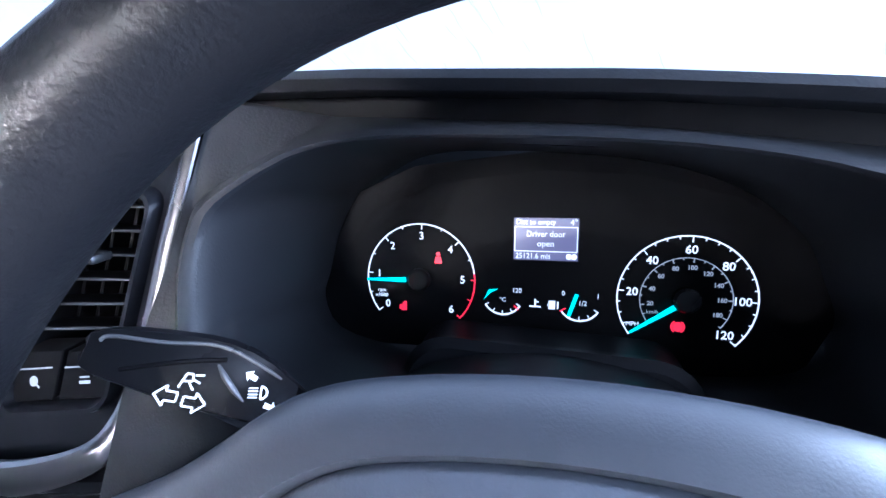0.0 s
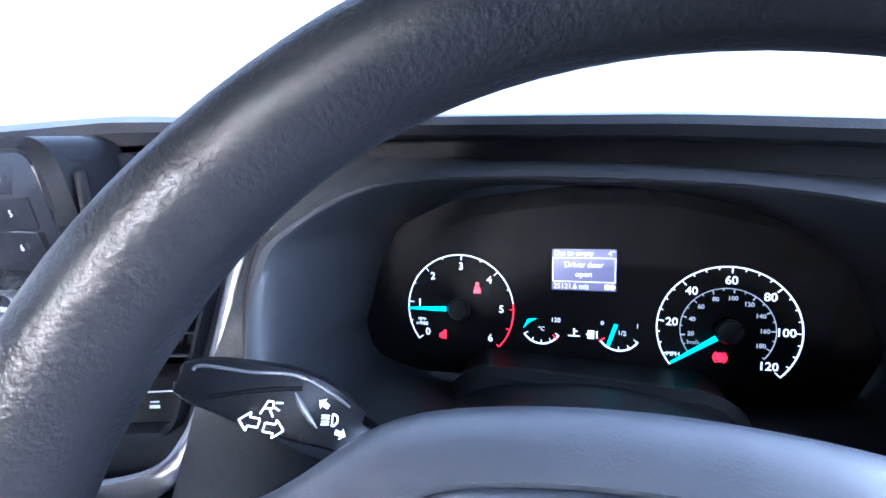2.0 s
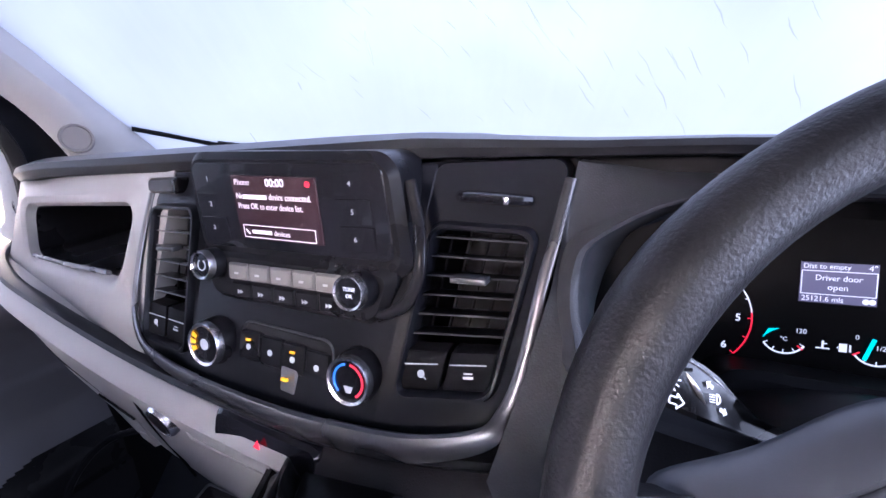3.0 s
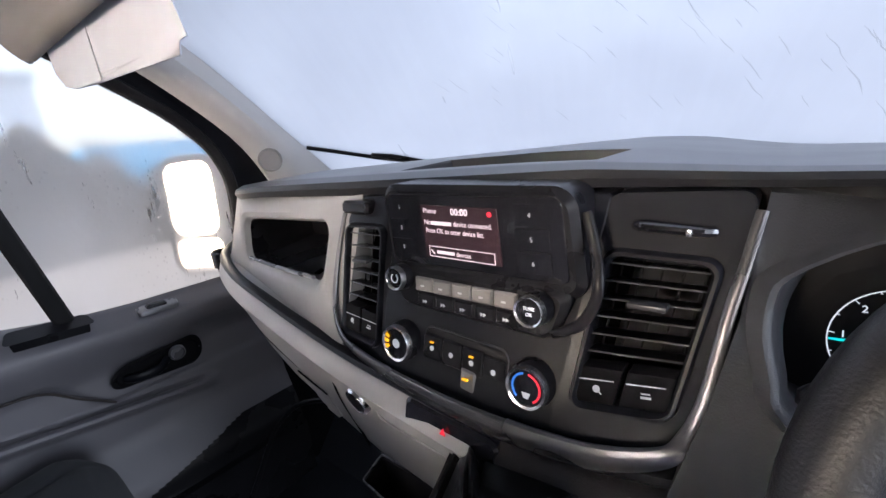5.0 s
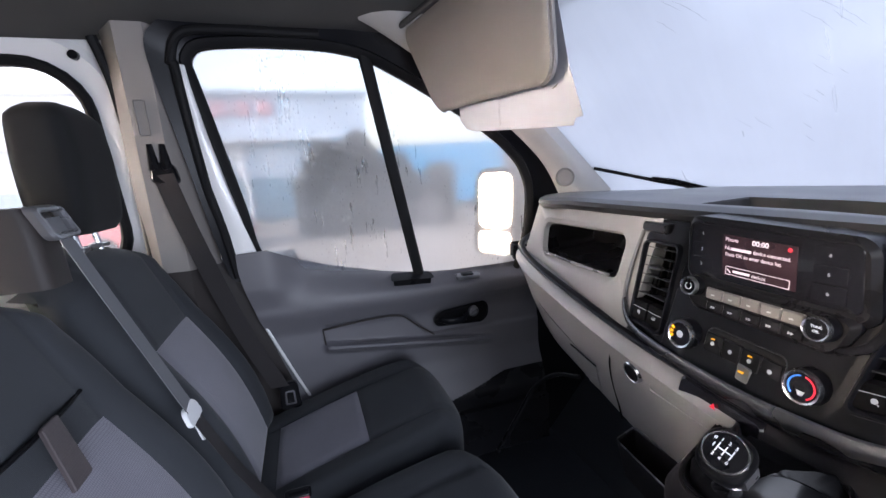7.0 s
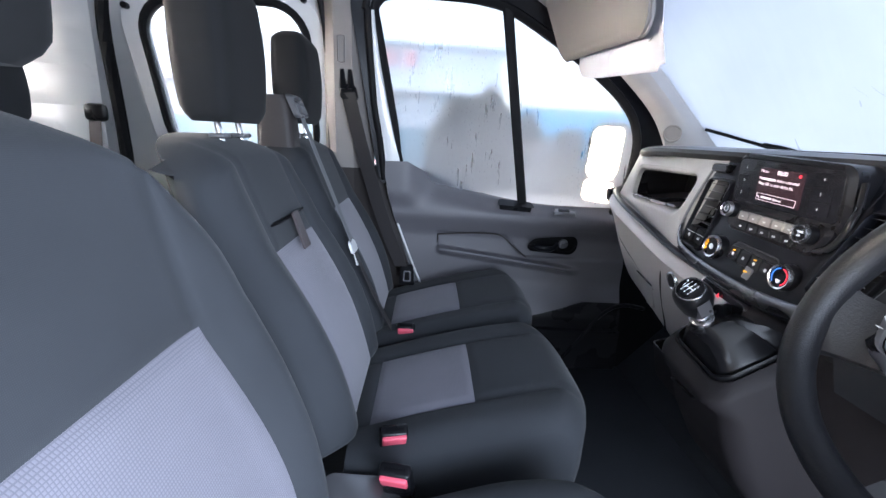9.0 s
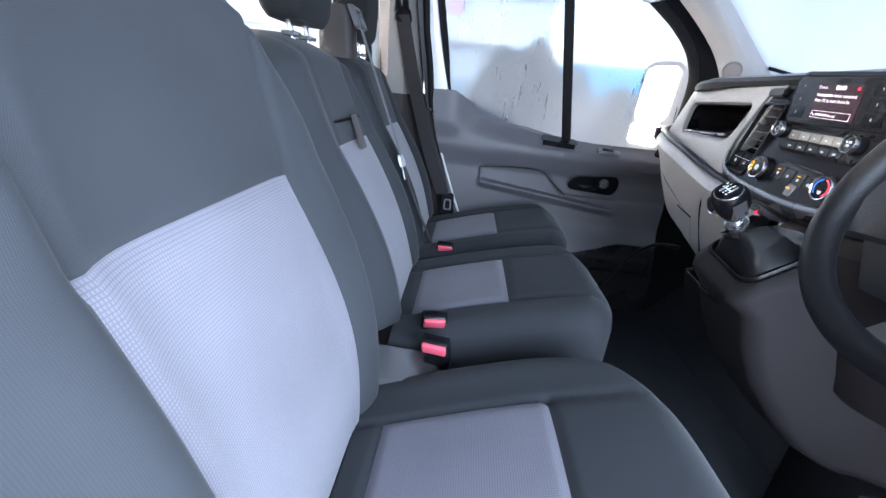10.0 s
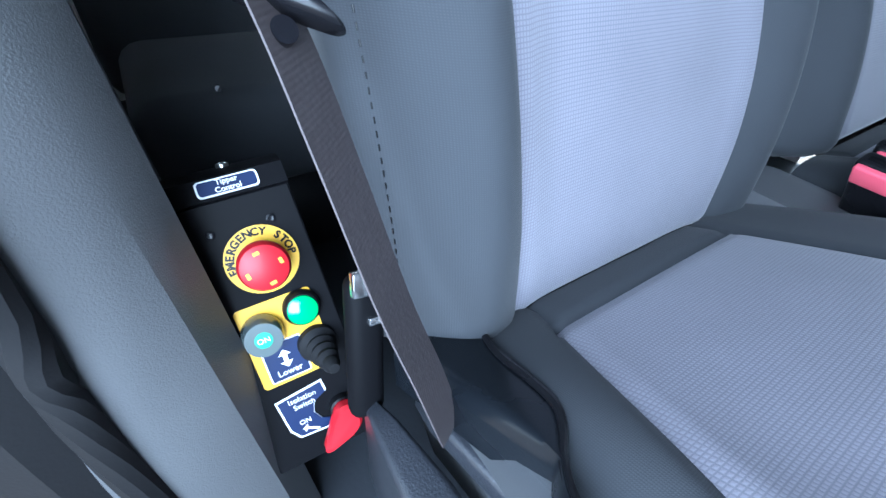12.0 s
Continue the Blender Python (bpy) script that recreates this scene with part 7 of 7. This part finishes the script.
def label_plate(m, w, h, mat, parent, name="label_plate", edge=None, r=0.25, off=0.0):
    q = quad(m @ Vector((-w / 2, -h / 2, off)), m @ Vector((w / 2, -h / 2, off)), m @ Vector((w / 2, h / 2, off)), m @ Vector((-w / 2, h / 2, off)), r, 5)
    n = m.to_3x3() @ Vector((0, 0, 0.0005))
    return part(name, loft(BM(), [q, [p + n for p in q]]), mat, parent, smooth=0)


lb1 = label_plate(LM, 0.046, 0.0135, WHITE, lidp)
label_plate(LM, 0.043, 0.0110, BLUE, lb1, "label_field", off=0.0006)
words("Tipper\nControl", LM @ pose(0, 0.0, 0.0013), 0.0060, WHITE, lb1, bold=0.0001)
for x in (-0.021, 0.021):
    part("screw", lathe(BM(), TM @ pose(x, -0.022, 0), [(0.0035, 0), (0.0035, 0.0015), (0.002, 0.0022), (0, 0.0018)], 12), BLACK, tip)
part("screw", lathe(BM(), Matrix.Translation(P(0.002, 0.0205, -0.03)) @ basis((0, 0, 0), (1, 0, 0), tuple(BN)).to_3x3().to_4x4(), [(0.005, -0.003), (0.005, 0.002), (0.003, 0.0035), (0, 0.003)], 14), STEEL, tip)
EM = TM @ pose(0.0055, -0.050, 0) @ Matrix.Scale(0.88, 4)
yl = part("stop_plate", lathe(BM(), EM, [(0.030, 0), (0.030, 0.0015), (0.0, 0.0015)], 40), YELLOW, tip, "round yellow emergency stop plate")
for i, ch in enumerate("EMERGENCY STOP"):
    a = 188 - i * 14.5
    words(ch, EM @ pose(0.0245 * math.cos(radians(a)), 0.0245 * math.sin(radians(a)), 0.0016, 0, 0, a - 90), 0.0092, BLACK, yl, bold=0.0004)
part("stop_collar", lathe(BM(), EM, [(0.0155, 0.0), (0.0155, 0.012), (0.013, 0.016)], 30), GREENB, yl)
mush = part("stop_button", lathe(BM(), EM, [(0.011, 0.010), (0.0185, 0.016), (0.0205, 0.020), (0.0205, 0.026), (0.0185, 0.030), (0.012, 0.0325), (0.0, 0.033)], 36), RED, yl, "red mushroom button")
for a in (10, 100, 190, 280):
    part("arrow_mark", flat(BM(), EM @ pose(0.0135 * math.cos(radians(a)), 0.0135 * math.sin(radians(a)), 0.0322, 0, 0, a + 90), rect(0, 0, 0.005, 0.0028)), YELLOW, mush)
YM = TM @ pose(0.001, -0.118, 0)
yp = label_plate(YM, 0.058, 0.072, YELLOW, tip, "switch_plate", r=0.06)
bx = label_plate(YM @ pose(-0.006, -0.016, 0.0006), 0.032, 0.034, WHITE, yp, r=0.06)
label_plate(YM @ pose(-0.006, -0.016, 0.0012), 0.0300, 0.032, BLUE, bx, "label_field", r=0.05)
AM = YM @ pose(-0.006, -0.017, 0.0019)
g = BM()
flat(g, AM, [(0, 0.0105), (0.0048, 0.0055), (0.0017, 0.0055), (0.0017, -0.0005), (0.0048, -0.0005), (0, -0.0055), (-0.0048, -0.0005), (-0.0017, -0.0005), (-0.0017, 0.0055), (-0.0048, 0.0055)])
part("arrow_symbol", g, WHITE, bx)
words("Lower", YM @ pose(-0.006, -0.0265, 0.0019), 0.0075, WHITE, bx)
g1 = YM @ pose(-0.0145, 0.013, 0)
gb = part("on_button", lathe(BM(), g1, [(0.0155, 0), (0.0160, 0.005), (0.0145, 0.014), (0.0135, 0.017)], 30), CLEARCAP, yp, "green push button in a clear boot")
part("button_cap", lathe(BM(), g1, [(0.0135, 0.010), (0.0132, 0.0168), (0.0, 0.0172)], 30), GREENB, gb)
words("ON", g1 @ pose(0, 0, 0.0178), 0.0060, WHITE, gb)
g2 = YM @ pose(0.0185, 0.022, 0)
gl = part("green_lamp", lathe(BM(), g2, [(0.0145, 0), (0.0145, 0.006), (0.0125, 0.009), (0.0115, 0.009)], 30), BLACK, yp)
part("lamp_lens", lathe(BM(), g2, [(0.0118, 0.006), (0.0115, 0.011), (0.008, 0.013), (0.0, 0.0135)], 30), GREEN, gl, "lit green lamp lens")
jm = YM @ pose(0.020, -0.012, 0, 8, 6, 0)
part("toggle_boot", lathe(BM(), jm, [(0.0155, 0), (0.0155, 0.006), (0.011, 0.010), (0.0125, 0.014), (0.0095, 0.018), (0.0108, 0.022), (0.008, 0.026), (0.0088, 0.030), (0.0062, 0.034), (0.0068, 0.038), (0.004, 0.044), (0.0, 0.0445)], 26), RUBBER, yp, "ribbed black rubber toggle boot")
IM = TM @ pose(-0.005, -0.187, 0)
il = BM()
SH = [(-0.021, 0.019), (0.019, 0.023), (0.020, 0.012), (0.008, 0.006), (0.005, -0.004), (0.010, -0.013), (0.020, -0.018), (0.012, -0.024), (-0.012, -0.022), (-0.018, -0.012)]
flat(il, IM, SH, 0.0006)
ip = part("isolator_label", il, WHITE, tip)
part("label_field", flat(BM(), IM @ pose(0, 0, 0.0006), [(x * 0.92, y * 0.92) for x, y in SH], 0.0005), BLUE, ip)
words("Isolation\nSwitch", IM @ pose(0, 0.011, 0.0013), 0.0068, WHITE, ip)
words("ON", IM @ pose(-0.004, -0.008, 0.0013), 0.0062, WHITE, ip)
part("arrow_symbol", flat(BM(), IM @ pose(-0.001, -0.016, 0.0013), [(-0.007, 0.002), (-0.002, 0.005), (-0.003, 0.0025), (0.006, -0.003), (0.005, -0.0045), (-0.004, 0.0005), (-0.005, -0.002)]), WHITE, ip)
KM2 = TM @ pose(0.023, -0.196, 0)
kb = part("key_switch", lathe(BM(), KM2, [(0.0115, 0), (0.0115, 0.008), (0.009, 0.010), (0, 0.010)], 24), BLACK, tip)
ky = BM()
plate(ky, (KM2 @ Vector((-0.030, -0.026, 0.026)), KM2 @ Vector((0.010, -0.014, 0.026)), KM2 @ Vector((0.012, 0.012, 0.026)), KM2 @ Vector((-0.006, 0.014, 0.026))), 0.35, tuple(-BN * 0.011), 0.003)
part("isolator_key", ky, RED, kb, "red plastic isolator key")
part("key_stem", lathe(BM(), KM2, [(0.010, 0.009), (0.010, 0.020), (0.007, 0.022)], 20), RED, kb)

stowed = thing("stowed_buckle", "gloss black buckle stalk with chrome catch beside the seat", "buckle", (0.6050, -0.4584, 0.2932))
SBM = Matrix.Translation((0.6180, -0.4640, 0.3400)) @ pose(0, 0, 0, 14, -10, 0)
part("stalk", box(BM(), SBM @ Vector((0, 0, -0.05)), (0.030, 0.022, 0.13), 0.010, SBM.to_3x3(), 3), VOID, stowed)
part("catch", box(BM(), SBM @ Vector((0.003, 0.011, 0.012)), (0.022, 0.008, 0.020), 0.002, SBM.to_3x3()), CHROME, stowed)
part("catch_bar", box(BM(), SBM @ Vector((-0.010, 0.012, -0.020)), (0.024, 0.006, 0.007), 0.0015, SBM.to_3x3()), CHROME, stowed)

# ---- sun visor with papers ----
visor = thing("sun_visor", "beige folded-down sun visor with papers tucked in", "sun visor", (-0.45, 0.1, 1.25))
VQ = ((-0.690, 0.080, 1.080), (-0.190, 0.082, 1.050), (-0.170, 0.055, 1.240), (-0.655, -0.008, 1.252))
vb = BM()
loft(vb, [quad(*VQ, 0.18, 8, inset=0.010), quad(*VQ, 0.18, 8, push=(0, 0.006, 0)), quad(*VQ, 0.18, 8, push=(0, 0.018, 0)), quad(*VQ, 0.18, 8, inset=0.010, push=(0, 0.024, 0))])
board = part("visor_board", vb, VISOR, visor, "beige vinyl board", smooth=50)
part("visor_piping", tube(BM(), [q + Vector((0, 0.012, 0)) for q in quad(*VQ, 0.18, 8, inset=-0.001)] , 0.003, 6), VISOR, board)
part("visor_rod", tube(BM(), [(-0.668, -0.010, 1.262), (-0.42, 0.028, 1.256), (-0.17, 0.058, 1.246)], 0.007, 10), HEADLINER, visor)
part("visor_hinge", box(BM(), (-0.662, -0.004, 1.272), (0.035, 0.03, 0.03), 0.006), HEADLINER, visor)
pa = BM()
loft(pa, [[(-0.590, 0.100, 1.12), (-0.586, 0.104, 1.048), (-0.560, 0.106, 1.026), (-0.514, 0.108, 1.016), (-0.43, 0.112, 1.008), (-0.178, 0.114, 0.988), (-0.172, 0.114, 0.998), (-0.156, 0.114, 0.998), (-0.185, 0.112, 1.07), (-0.205, 0.108, 1.16), (-0.3, 0.10, 1.2)], [(-0.590, 0.101, 1.12), (-0.586, 0.105, 1.048), (-0.560, 0.107, 1.026), (-0.514, 0.109, 1.016), (-0.43, 0.113, 1.008), (-0.178, 0.115, 0.988), (-0.172, 0.115, 0.998), (-0.156, 0.115, 0.998), (-0.185, 0.113, 1.07), (-0.205, 0.109, 1.16), (-0.3, 0.101, 1.2)]])
papers = thing("paper_sheets", "white paper sheets tucked behind the sun visor", "paper", (-0.35, 0.11, 1.05))
psheet = part("sheet", pa, PAPER, papers, smooth=0)
part("round_print", flat(BM(), basis((-0.222, 0.1115, 1.062), (1, 0, 0), (0, 0, 1)), arc(0.010, 0.016, 0, 360, 24)), KEYTOP, psheet)
part("fold_flap", loft(BM(), [[(-0.514, 0.106, 1.016), (-0.40, 0.109, 1.006), (-0.39, 0.105, 1.09), (-0.515, 0.103, 1.10)], [(-0.514, 0.1065, 1.016), (-0.40, 0.1095, 1.006), (-0.39, 0.1055, 1.09), (-0.515, 0.1035, 1.10)]]), PAPER, psheet, smooth=0)

# ---- outside ----
gr = BM()
sheet(gr, lambda u, v: Vector((-400 + 800 * u, -400 + 800 * v, -0.75)), 8, 8)
ASPH = material("asphalt", (0.22, 0.19, 0.16), 0.9, grain=0.3, grain_size=30, patch=0.3, patch_size=0.6)
tagged(part("ground", gr, ASPH), "worn pale asphalt yard", "ground", kind="structure")
mir = thing("wing_mirror", "passenger wing mirror in a dark housing catching low sun", "wing mirror", (-1.12, 0.42, 0.7))
MC = basis((-0.996, 0.378, 0.780), (0.86, 0.50, 0), (-0.045, 0.078, 1))
mq = [MC @ Vector(c) for c in ((-0.076, -0.148, 0), (0.076, -0.148, 0), (0.076, 0.148, 0), (-0.076, 0.148, 0))]
nz = MC.to_3x3() @ Vector((0, 0, 1))
part("housing", loft(BM(), [quad(*mq, 0.3, inset=0.05, push=-nz * 0.12), quad(*mq, 0.3, inset=0.01, push=-nz * 0.07), quad(*mq, 0.3, inset=-0.012, push=-nz * 0.0), quad(*mq, 0.3, inset=-0.010, push=nz * 0.008), quad(*mq, 0.3, inset=0.0, push=nz * 0.004)]), BLACK, mir)
q1 = [MC @ Vector(c) for c in ((-0.070, -0.052, 0.006), (0.070, -0.052, 0.006), (0.070, 0.141, 0.006), (-0.070, 0.141, 0.006))]
part("mirror_glass", plate(BM(), q1, 0.25, tuple(-nz * 0.004), 0.001), MIRROR, mir)
q1 = [MC @ Vector(c) for c in ((-0.070, -0.141, 0.006), (0.070, -0.141, 0.006), (0.070, -0.060, 0.006), (-0.070, -0.060, 0.006))]
part("lower_mirror", plate(BM(), q1, 0.3, tuple(-nz * 0.004), 0.001), MIRROR, mir)
part("arm", tube(BM(), [(-0.93, 0.42, 0.62), (-1.05, 0.45, 0.60)], 0.03, 10), BLACK, mir)
LEAF = material("dark_leaves", (0.045, 0.050, 0.048), 0.8, patch=0.5, patch_size=3)
random.seed(5)
vs, fs = [], []
for k in range(14000):
    y, z = random.uniform(-0.45, 4.5), random.uniform(-0.75, 2.6)
    lim = 1.25 + 0.75 * math.sin(math.pi * max(0.0, min(1.0, (y + 0.4) / 3.7))) if y < 3.3 else 0.95
    lim += 0.22 * math.sin(y * 1.7) + 0.20 * math.sin(y * 5.1)
    if z > lim:
        continue
    c = Vector((-13 + random.uniform(-0.6, 0.6), y, z))
    a = Vector((random.gauss(0, 1), random.gauss(0, 1), random.gauss(0, 1))).normalized() * random.uniform(0.05, 0.12)
    b = a.orthogonal().normalized() * a.length * 0.6
    i = len(vs)
    vs += [c - a, c + b, c + a, c - b]
    fs.append((i, i + 1, i + 2, i + 3))
for k in range(160):
    y = random.uniform(-0.3, 4.4)
    h = random.uniform(0.7, 2.1) * (1.0 if y < 3.2 else 0.6)
    x, w, lean = -12.6 + random.uniform(-0.3, 0.3), random.uniform(0.015, 0.035), random.uniform(-0.25, 0.25)
    i = len(vs)
    vs += [(x, y - w, -0.75), (x, y + w, -0.75), (x, y + lean + w * 0.4, h), (x, y + lean - w * 0.4, h)]
    fs.append((i, i + 1, i + 2, i + 3))
me = bpy.data.meshes.new("hedge")
me.from_pydata(vs, [], fs)
me.materials.append(LEAF)
tagged(new("hedge", me), "dark overgrown hedge beyond the passenger window", "hedge", kind="stuff")
SIGN = material("red_sign", (0.68, 0.42, 0.45), 0.5)
WALLM = material("pale_cladding", (0.66, 0.70, 0.76), 0.7, patch_size=1.0)
TEAL = material("blue_grey_cladding", (0.22, 0.32, 0.38), 0.6, patch_size=1.0)
BLUEM = material("blue_panel", (0.04, 0.36, 0.68), 0.4)
REDM = material("red_car_paint", (0.40, 0.03, 0.04), 0.3, coat=0.6)
unit = thing("industrial_unit", "pale clad industrial building with a red sign band", "building", (-23, -12, -0.75))
part("wall", box(BM(), (-23, -12, 2.9), (5, 30, 3.6), 0.05), WALLM, unit)
part("lower_wall", box(BM(), (-22.96, -12, 0.15), (5, 30, 1.9), 0.03), TEAL, unit)
part("canopy", box(BM(), (-20.2, -9, 2.75), (0.9, 22, 0.16), 0.03), PAINT, unit)
part("roof", box(BM(), (-23, -12, 4.8), (5.5, 30.4, 0.2), 0.03), WALLM, unit)
for y in (-4.1, -3.2, -2.3, -1.4):
    part("sign_block", box(BM(), (-20.44, y, 4.15), (0.1, 0.62, 0.62), 0.02), SIGN, unit)
part("drain_pipe", tube(BM(), [(-20.3, -2.4, -0.7), (-20.3, -2.6, 2.7)], 0.12, 8), PAINT, unit)
van = thing("parked_van", "blue van parked beyond the hedge", "van", (-18, 5.0, -0.75))
vb = BM()
loft(vb, [[(x, 2.3, -0.35), (x, 2.3, 0.7), (x, 2.7, 1.5), (x, 3.3, 2.1), (x, 8.4, 2.2), (x, 8.5, -0.35)] for x in (-19.0, -17.1)])
part("body", vb, BLUEM, van)
for y in (4.0, 7.4):
    part("wheel", lathe(BM(), basis((-17.1, y, -0.40), (0, 1, 0), (0, 0, 1)), [(0.35, -0.2), (0.35, 0.02), (0.2, 0.04), (0.0, 0.03)], 24), RUBBER, van)
car = thing("parked_car", "red car parked across the yard", "car", (-12.5, -3.2, -0.75))
vb = BM()
loft(vb, [[(x, -5.6, -0.5), (x, -5.6, -0.02), (x * 0.5 - 6.2, -4.9, 0.08), (x * 0.5 - 6.2, -4.4, 0.55), (x * 0.5 - 6.2, -3.0, 0.55), (x, -2.3, 0.02), (x, -1.7, -0.08), (x, -1.65, -0.5)] for x in (-13.3, -11.7)])
part("body", vb, REDM, car)
for y in (-4.9, -2.4):
    part("wheel", lathe(BM(), basis((-11.7, y, -0.45), (0, 1, 0), (0, 0, 1)), [(0.3, -0.2), (0.3, 0.02), (0.18, 0.04), (0.0, 0.03)], 24), RUBBER, car)
fen = BM()
for k in range(40):
    box(fen, (-21.5, 1.5 + k * 0.35, 0.6), (0.03, 0.30, 2.6))
tagged(part("fence", fen, material("fence_wood", (0.20, 0.18, 0.16), 0.8)), "weathered board fence across the yard", "fence", kind="structure")
rbelt = thing("rear_seat_belt", "dark rear seat belt on the white rear pillar", "seat belt", (-0.80, -1.44, 0.9))
part("webbing", strap(BM(), curve([(-0.795, -1.345, 0.85), (-0.78, -1.345, 0.7), (-0.77, -1.345, 0.4)], 6), 0.045, (0.2, 1, 0)), BELT, rbelt)
part("belt_guide", box(BM(), (-0.795, -1.338, 0.862), (0.03, 0.065, 0.055), 0.014), BLACK, rbelt)
